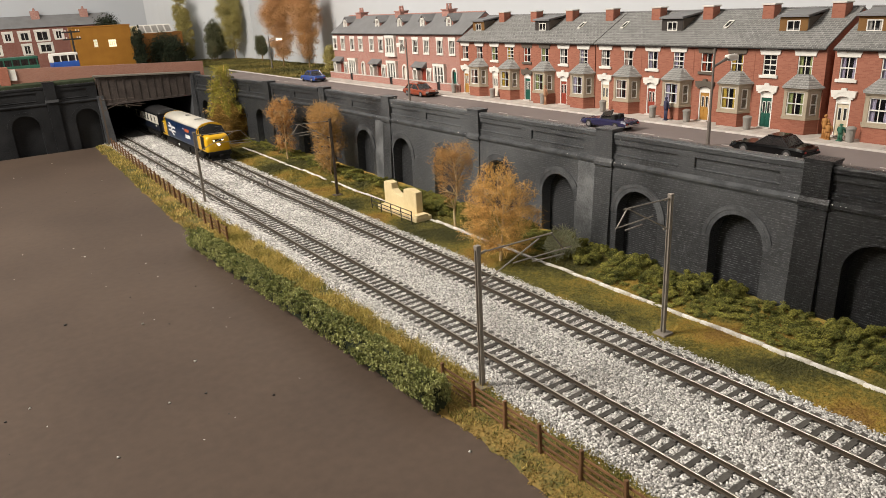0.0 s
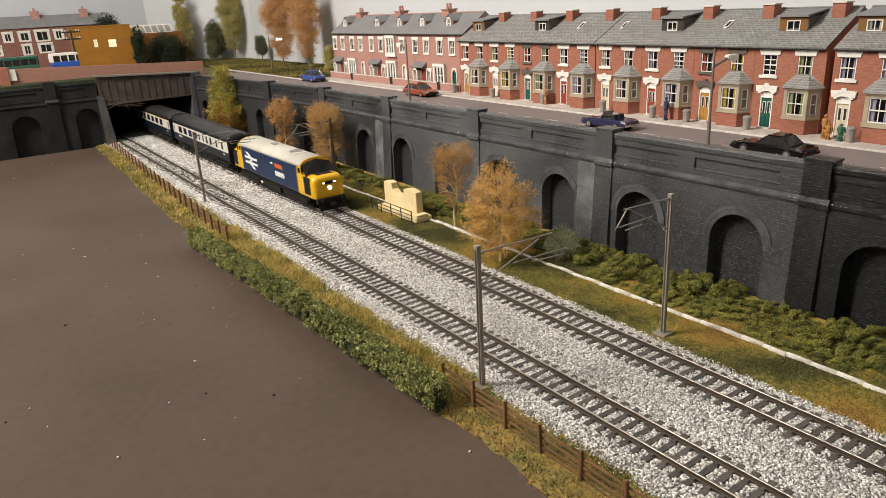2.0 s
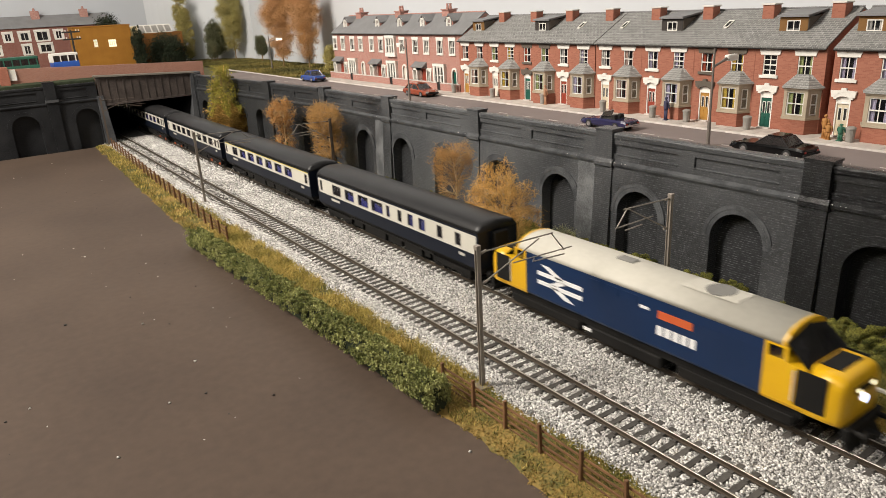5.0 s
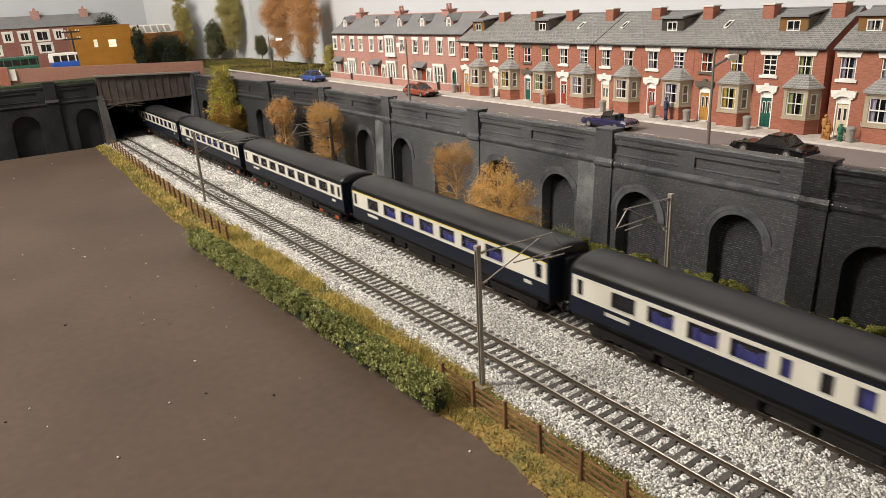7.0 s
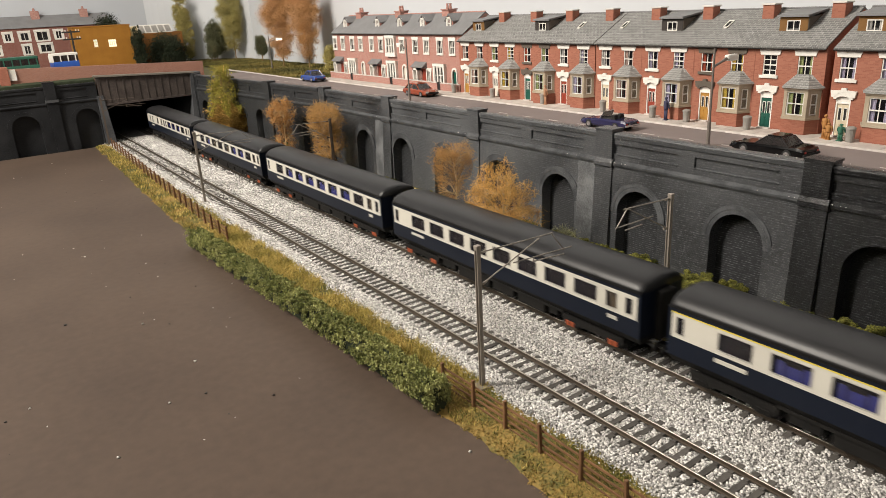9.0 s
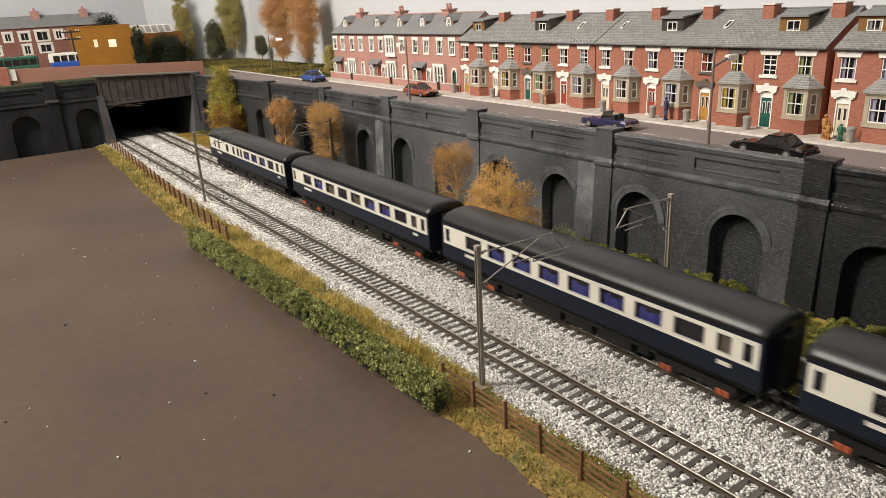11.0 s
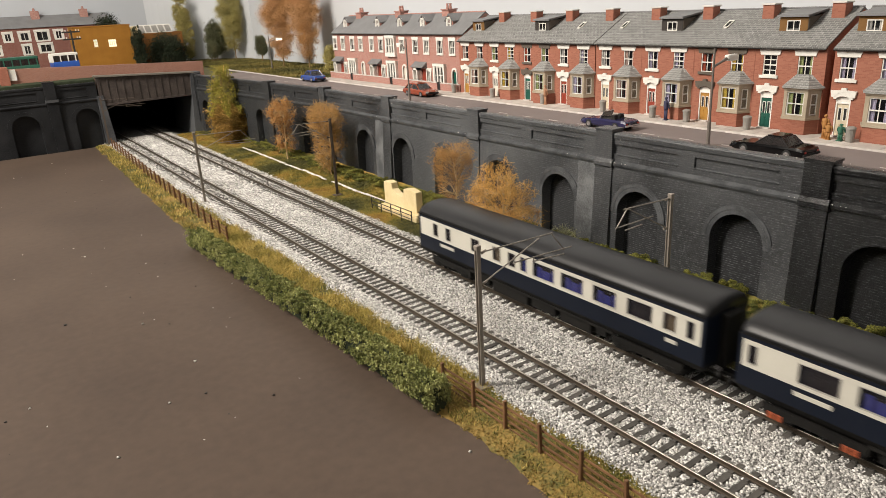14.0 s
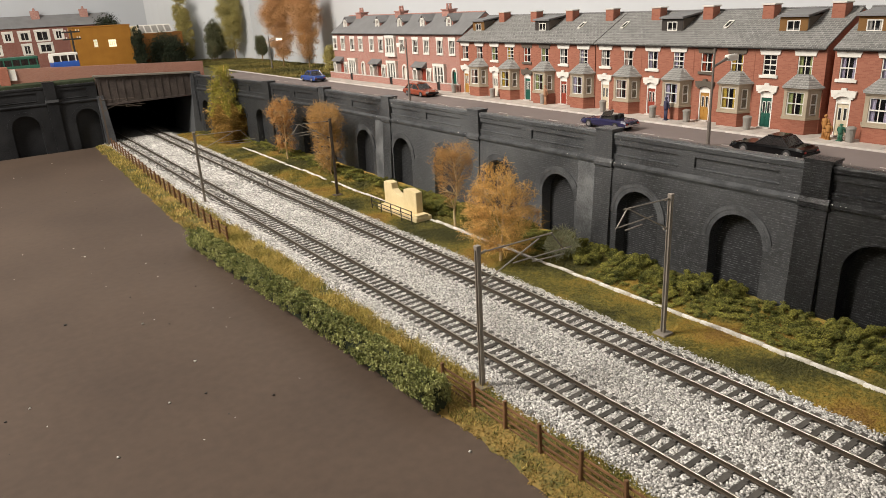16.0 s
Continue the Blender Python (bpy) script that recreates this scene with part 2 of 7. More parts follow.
# near-black that paints in the darkness of unlit interiors
UNLIT_DARK = mat("unlit_dark", (0.03, 0.028, 0.026), (0.015, 0.015, 0.015), 0.9)
PANE = glass("window_glazing", (0.03, 0.03, 0.035), 0.14)
LEAF_OLIVE = mat("olive_leaf", (0.46, 0.39, 0.14), (0.30, 0.26, 0.09), 0.85, scale=50, bump=0, island=0.35)
LEAF_RUST = mat("rust_leaf", (0.60, 0.34, 0.15), (0.44, 0.23, 0.09), 0.85, scale=50, bump=0, island=0.35)
LEAF_DARKER = mat("deep_green_leaf", (0.13, 0.13, 0.065), (0.075, 0.08, 0.04), 0.85, scale=50, bump=0, island=0.35)
# lit and shaded greys of one backscene, the falloff painted per wall
SKY_WALL_LIT = mat("backscene_lit", (0.55, 0.568, 0.595), (0.52, 0.537, 0.563), 0.9, scale=2, fine=20, bump=0.02)
SKY_WALL_MID = mat("backscene_corner_lit", (0.62, 0.642, 0.67), (0.59, 0.61, 0.637), 0.9, scale=2, fine=20, bump=0.02)
SKY_WALL = mat("backscene_shaded", (0.47, 0.495, 0.53), (0.445, 0.47, 0.505), 0.9, scale=2, fine=20, bump=0.02)
ROOM_WALL = mat("room_wall_dark", (0.15, 0.142, 0.13), (0.12, 0.114, 0.105), 0.9, scale=3, bump=0.03)
IRON_BROWN = mat("girder_grey_brown", (0.066, 0.052, 0.046), (0.042, 0.033, 0.029), 0.75, scale=60, fine=400, contrast=0.9)
BRICK_PARAPET = brick_mat("parapet_brick", (0.33, 0.16, 0.11), (0.27, 0.12, 0.085), (0.38, 0.24, 0.19), 3.2, 1.2, "YZ", 0.8, (0.30, 0.17, 0.13), 0.4, 0.1, 0.3)
ORANGE_BRICK = mat("orange_brick_card", (0.33, 0.15, 0.02), (0.27, 0.115, 0.015), 0.75, scale=60, fine=500)
IRON_BLACK = mat("black_iron", (0.02, 0.02, 0.02), (0.03, 0.026, 0.022), 0.5, scale=100)
CREAM_STONE = mat("cream_plaster_stone", (0.72, 0.60, 0.36), (0.60, 0.48, 0.27), 0.8, scale=40, fine=400)
GROUND_GREEN = mat("far_scatter", (0.12, 0.105, 0.045), (0.06, 0.06, 0.028), 0.95, scale=40, bump=0.6)
PLASTIC_BIN = mat("bin_galvanised", (0.36, 0.34, 0.315), (0.25, 0.24, 0.22), 0.55, 0.4, scale=120)
LOCO_BLUE = mat("loco_blue", (0.004, 0.021, 0.072), (0.0035, 0.017, 0.058), 0.35, scale=30, bump=0.01, spec=0.5)
LOCO_YELLOW = mat("loco_yellow", (0.66, 0.385, 0.008), (0.58, 0.33, 0.008), 0.35, scale=30, bump=0.01, spec=0.5)
LOCO_ROOF = mat("loco_roof_pale", (0.52, 0.50, 0.44), (0.43, 0.41, 0.36), 0.6, scale=25, fine=300, bump=0.03)
TRAIN_BLACK = mat("train_black", (0.008, 0.008, 0.008), (0.013, 0.012, 0.011), 0.65, scale=80, spec=0.15)
COACH_BLUE = mat("coach_dark_blue", (0.006, 0.009, 0.018), (0.005, 0.0075, 0.015), 0.42, scale=30, bump=0.01, spec=0.25)
COACH_GREY = mat("coach_pale_grey", (0.56, 0.54, 0.475), (0.49, 0.47, 0.415), 0.45, scale=30, bump=0.01, spec=0.4)
COACH_ROOF = mat("coach_roof_dark", (0.020, 0.020, 0.021), (0.015, 0.015, 0.016), 0.38, scale=20, fine=300, bump=0.03)
ORANGE_BOX = mat("axlebox_orange", (0.32, 0.075, 0.03), (0.22, 0.05, 0.02), 0.65)
# seat colour brightened to carry the glazing's blue-violet reflection as well
SEAT_BLUE = mat("seat_blue", (0.10, 0.11, 0.52), (0.07, 0.075, 0.38), 0.7)
TAN_INSIDE = mat("partition_reflection_tan", (0.3, 0.22, 0.13), (0.2, 0.15, 0.09), 0.7)
WHITE_MARK = mat("white_marking", (0.75, 0.75, 0.75), (0.7, 0.7, 0.7), 0.5)
YELLOW_LINE = mat("yellow_line", (0.62, 0.52, 0.07), (0.56, 0.47, 0.06), 0.5)
RED_PLATE = mat("red_plate", (0.48, 0.11, 0.035), (0.5, 0.09, 0.03), 0.5)
HEADLIGHT = glow("headlight_white", (0.62, 0.70, 1.0), 4)
MARKER = glow("marker_light", (1.0, 0.88, 0.55), 2.2)


# ---- mesh making, in millimetres ----
class Shape:
    def __init__(self):
        self.v, self.f = [], []

    def poly(self, pts):
        n = len(self.v)
        self.v += [tuple(q) for q in pts]
        self.f.append(tuple(range(n, n + len(pts))))
        return self

    def box(self, x0, x1, y0, y1, z0, z1, c=0.0):
        """A block; c chamfers its upright and top edges."""
        if c <= 0:
            n = len(self.v)
            self.v += [(x, y, z) for z in (z0, z1) for x, y in ((x0, y0), (x1, y0), (x1, y1), (x0, y1))]
            self.f += [tuple(n + i for i in q) for q in ((3, 2, 1, 0), (4, 5, 6, 7), (0, 1, 5, 4), (1, 2, 6, 5), (2, 3, 7, 6), (3, 0, 4, 7))]
            return self
        oct_ = lambda d: [(x0 + c, y0 + d), (x1 - c, y0 + d), (x1 - d, y0 + c), (x1 - d, y1 - c), (x1 - c, y1 - d), (x0 + c, y1 - d), (x0 + d, y1 - c), (x0 + d, y0 + c)]
        inner = [(x0 + c, y0 + c), (x1 - c, y0 + c), (x1 - c, y0 + c), (x1 - c, y1 - c), (x1 - c, y1 - c), (x0 + c, y1 - c), (x0 + c, y1 - c), (x0 + c, y0 + c)]
        self.loft([[(a, b, z0) for a, b in oct_(0)], [(a, b, z1 - c) for a, b in oct_(0)], [(a * 0.5 + e * 0.5, b * 0.5 + g * 0.5, z1) for (a, b), (e, g) in zip(oct_(0), inner)]])
        return self

    def loft(self, rings, caps=True, closed=True):
        n, k = len(self.v), len(rings[0])
        for r in rings:
            self.v += [tuple(q) for q in r]
        for i in range(len(rings) - 1):
            for j in range(k if closed else k - 1):
                a, b = n + i * k + j, n + i * k + (j + 1) % k
                self.f.append((a, b, b + k, a + k))
        if caps:
            self.f.append(tuple(range(n + k - 1, n - 1, -1)))
            m = n + (len(rings) - 1) * k
            self.f.append(tuple(range(m, m + k)))
        return self

    def rod(self, a, b, r, r2=None, k=6):
        a, b = Vector(a), Vector(b)
        q = (b - a).to_track_quat("Z", "Y")
        ring = lambda c, s: [tuple(c + q @ Vector((s * math.cos(2 * math.pi * i / k), s * math.sin(2 * math.pi * i / k), 0))) for i in range(k)]
        return self.loft([ring(a, r), ring(b, r if r2 is None else r2)])

    def lathe(self, x, y, prof, k=12, axis="Z"):
        rings = []
        for r, h in prof:
            ring = []
            for i in range(k):
                a, b = r * math.cos(2 * math.pi * i / k), r * math.sin(2 * math.pi * i / k)
                ring.append((x + a, y + b, h) if axis == "Z" else (h, x + a, y + b))
            rings.append(ring)
        return self.loft(rings)

    def prism(self, pts, d):
        """A polygon pushed along the vector d."""
        return self.loft([[tuple(q) for q in pts], [tuple(Vector(q) + Vector(d)) for q in pts]])

    def mesh(self, name, material, smooth=False):
        me = bpy.data.meshes.new(name)
        me.from_pydata([(x * U, y * U, z * U) for x, y, z in self.v], [], self.f)
        me.materials.append(material)
        bm = bmesh.new()
        bm.from_mesh(me)
        bmesh.ops.recalc_face_normals(bm, faces=bm.faces)
        bm.to_mesh(me)
        bm.free()
        if smooth:
            for poly in me.polygons:
                poly.use_smooth = True
        return me


def S():
    return Shape()


def part(name, shape, material, parent=None, label="", bevel=0.0, smooth=False, kind=""):
    ob = new(name, shape if isinstance(shape, bpy.types.Mesh) else shape.mesh(name, material, smooth))
    if parent:
        ob.parent = parent
    if bevel:
        mod = ob.modifiers.new("bevel", "BEVEL")
        mod.width, mod.segments, mod.limit_method = bevel * U, 2, "ANGLE"
    return tagged(ob, label, kind=kind)


def thing(name, label, category, group="", kind="", at=(0, 0, 0), rz=0.0):
    ob = new(name)
    ob.empty_display_size = 0.01
    ob.matrix_world = pose(at[0] * U, at[1] * U, at[2] * U, 0, 0, rz)
    return tagged(ob, label, category, group, kind)


def at(x, y, z, rz=0.0):
    return pose(x * U, y * U, z * U, 0, 0, rz)


def fast_mesh(name, verts, faces, material):
    """A mesh of many alike small pieces from arrays: verts (n,3) in mm, faces (m,k)."""
    me = bpy.data.meshes.new(name)
    verts, faces = np.asarray(verts, dtype=np.float32) * U, np.asarray(faces, dtype=np.int32)
    me.vertices.add(len(verts))
    me.vertices.foreach_set("co", verts.ravel())
    k = faces.shape[1]
    me.loops.add(faces.size)
    me.loops.foreach_set("vertex_index", faces.ravel())
    me.polygons.add(len(faces))
    me.polygons.foreach_set("loop_start", np.arange(0, faces.size, k, dtype=np.int32))
    me.update(calc_edges=True)
    me.materials.append(material)
    return me


rng = np.random.default_rng(7)


def scatter(centres, base_v, base_f, size, flat=1.0):
    """Copies of a small form at the centres, each turned and sized at random."""
    n = len(centres)
    a, b, c = (rng.uniform(0, 2 * np.pi, n) for _ in range(3))
    ca, sa, cb, sb, cc, sc = np.cos(a), np.sin(a), np.cos(b), np.sin(b), np.cos(c), np.sin(c)
    R = np.stack([np.stack([ca * cb, ca * sb * sc - sa * cc, ca * sb * cc + sa * sc], -1),
                  np.stack([sa * cb, sa * sb * sc + ca * cc, sa * sb * cc - ca * sc], -1),
                  np.stack([-sb, cb * sc, cb * cc], -1)], 1)
    v = np.einsum("nij,kj->nki", R, np.asarray(base_v, float)) * np.asarray(size).reshape(-1, 1, 1)
    v[:, :, 2] *= flat
    v += np.asarray(centres)[:, None, :]
    f = np.asarray(base_f)[None] + (np.arange(n) * len(base_v))[:, None, None]
    return v.reshape(-1, 3), f.reshape(-1, len(base_f[0]))


CHIP_V = [(-.5, -.45, -.4), (.55, -.4, -.3), (.1, .6, -.35), (-.4, .2, .45), (.45, .15, .4)]
CHIP_F = [(0, 2, 1), (0, 1, 4), (0, 4, 3), (1, 2, 4), (2, 3, 4), (0, 3, 2)]
LEAF_V = [(-.5, 0, 0), (0, -.3, .1), (.5, 0, 0), (0, .3, .1)]
LEAF_F = [(0, 1, 2, 3)]


# ---- large structure ----
def sheet(xs, ys, height, name, material, label="", kind="structure", parent=None, smooth=True):
    nx, ny = len(xs), len(ys)
    gx, gy = np.meshgrid(xs, ys, indexing="ij")
    gz = np.array([[height(x, y) for y in ys] for x in xs])
    v = np.stack([gx, gy, gz], -1).reshape(-1, 3)
    i, j = np.meshgrid(np.arange(nx - 1), np.arange(ny - 1), indexing="ij")
    a = (i * ny + j).ravel()
    me = fast_mesh(name, v, np.stack([a, a + ny, a + ny + 1, a + 1], -1), material)
    for poly in me.polygons:
        poly.use_smooth = smooth
    ob = new(name, me)
    if parent:
        ob.parent = parent
    return tagged(ob, label, kind=kind)


def bumpy(x, y, s=30.0, h=1.0):
    return h * noise.noise(Vector((x / s, y / s, 3.1)))


TRACK_R, TRACK_L = 294.3, 231.9
Y_NEAR, Y_BRIDGE = -300, 1300
board = part("ground", S().box(-2600, 198, -2400, 1296, -24, -6), BOARD, None, "flat baseboard painted matt brown, bare and dusty", bevel=0, kind="structure")
part("ground", S().box(-2600, -330, 1296, 1960, -24, -6), BOARD, None, "plain brown board beyond the bridge wing", kind="structure")
under = part("ground", S().box(198, 960, -2400, 3000, -30, -12), WALL_SMOOTH, None, "baseboard under the railway cutting", kind="structure")

EDGE = lambda y: 169 - 5 * min(1, max(0, (y - 600) / 90)) + 3.5 * noise.noise(Vector((y / 40, 0.3, 0))) + 2 * noise.noise(Vector((y / 11, 4.3, 0))) + max(0, (y - 780) / 470) * 20
verge_left = sheet([i / 10 for i in range(11)], range(Y_NEAR, 1301, 5), lambda u, y: 0, "verge", VERGE, "strip of straw-coloured scatter and soil beside the ballast")


def shape_verge():
    me = verge_left.data
    for q in me.vertices:
        u, y = q.co.x / U, q.co.y / U
        x0, x1 = EDGE(y), 207 + 2 * noise.noise(Vector((y / 25, 9, 0)))
        x = x0 + u * (x1 - x0)
        q.co = (x * U, y * U, (-6.2 + 2.2 * min(1, u * 4) + bumpy(x, y, 9, 0.5)) * U)


shape_verge()
trackbed = sheet(list(np.linspace(198, 330, 34)), range(Y_NEAR, 1700, 10),
                 lambda x, y: -3.4 + bumpy(x, y, 6, 0.25) - (1.8 * max(0, (x - 312) / 10) if x > 312 else 0) - max(0, (207 - x) / 6), "trackbed", BALLAST, "dark grey bed under the ballast stones of two tracks")
sheet(list(np.linspace(309, 404, 30)), range(Y_NEAR, 1301, 7),
                    lambda x, y: -4.6 + 1.0 * min(1, (x - 309) / 12) + bumpy(x, y, 16, 0.9) + max(0, (x - 365) / 40) * 5, "verge", FLOCK, "rough ground of mixed grass scatter below the retaining wall")

# upper level: road, pavement and the ground behind
road = sheet(list(np.linspace(409, 514, 12)), range(-500, 1421, 40), lambda x, y: 82.0, "road", ASPHALT, "grey tarmac street above the cutting")
upper = part("ground", S().box(512, 960, -2400, 1420, 70, 81.6), ASPHALT, None, "raised baseboard carrying the street", kind="structure")
part("ground", S().box(-600, 400, 1420, 1960, 84, 89).box(400, 960, 1420, 1960, 74, 80.5), GROUND_GREEN, None, "raised ground beyond the bridge with green scatter", kind="structure")
part("road", S().box(-500, 395, 1335, 1440, 84, 89.6), ASPHALT, None, "road over the railway bridge", kind="structure")


# room; west, south and ceiling are unseen, added dark to cut bounced fill
part("wall_east", S().box(660, 700, -2400, 2000, -700, 1400), SKY_WALL_LIT, None, "plain pale grey backscene wall behind the houses", kind="structure")
# curve and paler grey added so the backscene brightens towards the corner
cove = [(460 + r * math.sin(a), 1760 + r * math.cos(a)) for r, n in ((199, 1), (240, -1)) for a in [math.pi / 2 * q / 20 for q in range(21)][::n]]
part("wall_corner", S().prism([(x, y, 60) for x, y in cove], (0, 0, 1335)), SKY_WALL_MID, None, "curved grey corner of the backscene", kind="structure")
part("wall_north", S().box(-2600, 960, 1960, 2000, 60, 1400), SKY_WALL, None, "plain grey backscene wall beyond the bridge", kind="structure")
part("wall_west", S().box(-2640, -2600, -2400, 2000, -700, 1400), ROOM_WALL, None, "unseen room wall, dark to limit bounced light", kind="structure")
part("wall_south", S().box(-2640, 1000, -2440, -2400, -700, 1400), ROOM_WALL, None, "unseen room wall, dark to limit bounced light", kind="structure")
part("ceiling", S().box(-2640, 1000, -2440, 2000, 1400, 1430), ROOM_WALL, None, "unseen ceiling, dark to limit bounced light", kind="structure")


# retaining walls with blind arches
def grid_wall(s, put, us, vs, holes, d0, d1):
    """A wall of thickness d0..d1 with rectangular holes (u0,u1,v0,v1)."""
    us = sorted(set(us + [a for h in holes for a in h[:2]]))
    vs = sorted(set(vs + [a for h in holes for a in h[2:]]))
    for a, b in zip(us, us[1:]):
        for c, d in zip(vs, vs[1:]):
            if any(h[0] - 1e-6 <= a and b <= h[1] + 1e-6 and h[2] - 1e-6 <= c and d <= h[3] + 1e-6 for h in holes):
                continue
            s.poly([put(a, c, d0), put(b, c, d0), put(b, d, d0), put(a, d, d0)])
    for u0, u1, v0, v1 in holes:
        for (a, b), (c, d) in (((u0, v0), (u1, v0)), ((u1, v0), (u1, v1)), ((u1, v1), (u0, v1)), ((u0, v1), (u0, v0))):
            s.poly([put(a, b, d0), put(c, d, d0), put(c, d, d1), put(a, b, d1)])
    s.poly([put(us[0], vs[-1], d0), put(us[-1], vs[-1], d0), put(us[-1], vs[-1], d1), put(us[0], vs[-1], d1)])
    return s


def niche_wall(put, s0, s1, zb, zt, arches, depth, n=14):
    """Front face with arched recesses; put(s, z, d) maps to the world, d going into the wall."""
    w, back = S(), []
    edge = s0
    for c, r, spring in arches:
        w.poly([put(edge, zb, 0), put(c - r, zb, 0), put(c - r, zt, 0), put(edge, zt, 0)])
        pts = [(c - r, zb)] + [(c - r * math.cos(math.pi * i / n), spring + r * math.sin(math.pi * i / n)) for i in range(n + 1)] + [(c + r, zb)]
        for i in range(1, n + 1):
            (a, za), (b, zb2) = pts[i], pts[i + 1]
            w.poly([put(a, za, 0), put(b, zb2, 0), put(b, zt, 0), put(a, zt, 0)])
        for (a, za), (b, zb2) in zip(pts, pts[1:]):
            w.poly([put(a, za, 0), put(b, zb2, 0), put(b, zb2, depth), put(a, za, depth)])
        back.append(S().poly([put(a, z, depth) for a, z in pts]).poly([put(a, z, depth + 2) for a, z in pts]))
        edge = c + r
    w.poly([put(edge, zb, 0), put(s1, zb, 0), put(s1, zt, 0), put(edge, zt, 0)])
    w.poly([put(s0, zb, depth + 4), put(s1, zb, depth + 4), put(s1, zt, depth + 4), put(s0, zt, depth + 4)])
    w.poly([put(s0, zt, 0), put(s1, zt, 0), put(s1, zt, depth + 4), put(s0, zt, depth + 4)])
    return w, back


def arch_ring(put, c, r, spring, w=6.0, proud=0.45, n=20):
    q = S()
    rings = []
    for i in range(n + 1):
        a = math.pi * i / n
        ring = []
        for rr, d in ((r, 0.6), (r, -proud), (r + w * 0.5, -proud), (r + w * 0.55, -proud * 1.5), (r + w, -proud * 1.5), (r + w, 0.6)):
            ring.append(put(c - rr * math.cos(a), spring + rr * math.sin(a), d))
        rings.append(ring)
    return q.loft(rings)


def block(put, s0, s1, z0, z1, d0, d1, taper=0.0):
    """A block on the wall; taper pushes its foot forward."""
    p = [(s0, d0 - taper), (s1, d0 - taper), (s1, d1), (s0, d1)]
    q = [(s0, d0), (s1, d0), (s1, d1), (s0, d1)]
    return S().loft([[put(a, z0, d) for a, d in p], [put(a, z1, d) for a, d in q]])


def worn(s, d, k):
    """Small unevenness along a cast moulding."""
    return d * noise.noise(Vector((s / 7.0, k * 3.7, 0.4))) + 0.6 * d * noise.noise(Vector((s / 2.3, k * 5.1, 2.4)))


def retaining_bay(parent, put, s0, s1, arches, zb=-8, top=95.0, label="", brick=None, smooth=None, niche=None, ring=None):
    brick, smooth = brick or WALL_BLUE, smooth or WALL_SMOOTH
    front, back = niche_wall(put, s0, s1, zb, 71, arches, 10)
    part("wall_panel", front, brick, parent, label)
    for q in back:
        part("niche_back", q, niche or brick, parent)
    for c, r, spring in arches:
        part("arch_ring", arch_ring(put, c, r, spring), ring or brick, parent)
    # ledge, then a parapet whose panels sit back behind a frame
    n = max(12, int((s1 - s0) / 2.2))
    cuts = [s0 + (s1 - s0) * i / n for i in range(n + 1)]
    led = [[put(s, z + worn(s, 0.22, k) * (0 < k < 4), d + worn(s, 0.25, k + 9) * (0 < k < 4)) for k, (z, d) in enumerate(((68.5, 0), (70.5, -1.3), (72.0, -1.5), (73.8, 1.3), (73.6, 8), (68.5, 8)))] for s in cuts]
    part("string_course", S().loft(led), ring or brick, parent)
    L = s1 - s0
    recess = [(s0 + a * L, s0 + b * L, 78.0, top - 9.0) for a, b in ((0.09, 0.46), (0.54, 0.91))]
    pw = grid_wall(S(), put, [s0, s1], [73, top - 2.5], recess, 1.2, 2.6)
    pw.poly([put(s0, 73, 2.6), put(s1, 73, 2.6), put(s1, top - 2.5, 2.6), put(s0, top - 2.5, 2.6)])
    pw.poly([put(s0, 73, 8), put(s1, 73, 8), put(s1, top - 2.5, 8), put(s0, top - 2.5, 8)])
    part("parapet", pw, brick, parent)
    for a, b, z0, z1 in recess:
        part("panel_sill", S().loft([[put(q, z, d) for z, d in ((z0 - 0.4, 1.3), (z0 + 0.3, 0.5), (z0 + 1.0, 2.4), (z0 + 0.2, 2.7))] for q in (a, b)]), brick, parent)
    part("coping", S().loft([[put(s, z + worn(s, 0.45, k) * (k in (2, 3, 4)), d + worn(s, 0.4, k + 5) * (0 < k < 4)) for k, (z, d) in enumerate(((top - 5.5, 1.3), (top - 4.4, 0.5), (top - 1.6, 0.1), (top - 0.4, 0.9), (top - 0.3, 2.6), (top - 0.5, 8.4), (top - 5.5, 8.4)))] for s in cuts]), brick, parent)


wall = tagged(new("retaining_wall"), "tall blue-black brick retaining wall with blind arches and piers", "wall", kind="structure")
PUT_R = lambda s, z, d: (403 + d + 0.03 * min(z, 72), s, z)
WALL_DIM = brick_mat("sooty_brick", (0.026, 0.0275, 0.03), (0.017, 0.018, 0.0205), (0.07, 0.073, 0.077), 4.2, 1.6, "YZ", 0.42, (0.045, 0.047, 0.05), 0.6, 0.16, 0.8, 0.3, 0.6, speck=0.2)
# highlight on arch rings and ledge painted in as a lighter grey
RING = mat("moulding_highlight_grey", (0.085, 0.089, 0.094), (0.04, 0.042, 0.046), 0.4, scale=90, fine=900, bump=0.5, contrast=1.0)
# drybrushed grey that also has the lit pier edge's sheen painted in
SCUFFED_SHEEN = mat("scuffed_sheen_grey", (0.16, 0.166, 0.172), (0.07, 0.073, 0.077), 0.42, scale=45, fine=700, bump=0.3, contrast=0.9)
# shade of the arched recesses put into the brick colour of their backs
NICHE_SHADE = brick_mat("niche_brick_shade", (0.03, 0.0315, 0.0345), (0.02, 0.021, 0.0235), (0.15, 0.155, 0.16), 4.2, 1.6, "YZ", 0.42, (0.045, 0.047, 0.05), 0.5, 0.15, 0.9, 0.35, 0.6, dash=0.5)
JOINTS = [-123, 44, 211.5, 376, 541.5, 705, 870]
ARCHES = [(41, 123.5), (36, 118), (38.5, 121), (41, 120), (41, 124), (47, 127)]
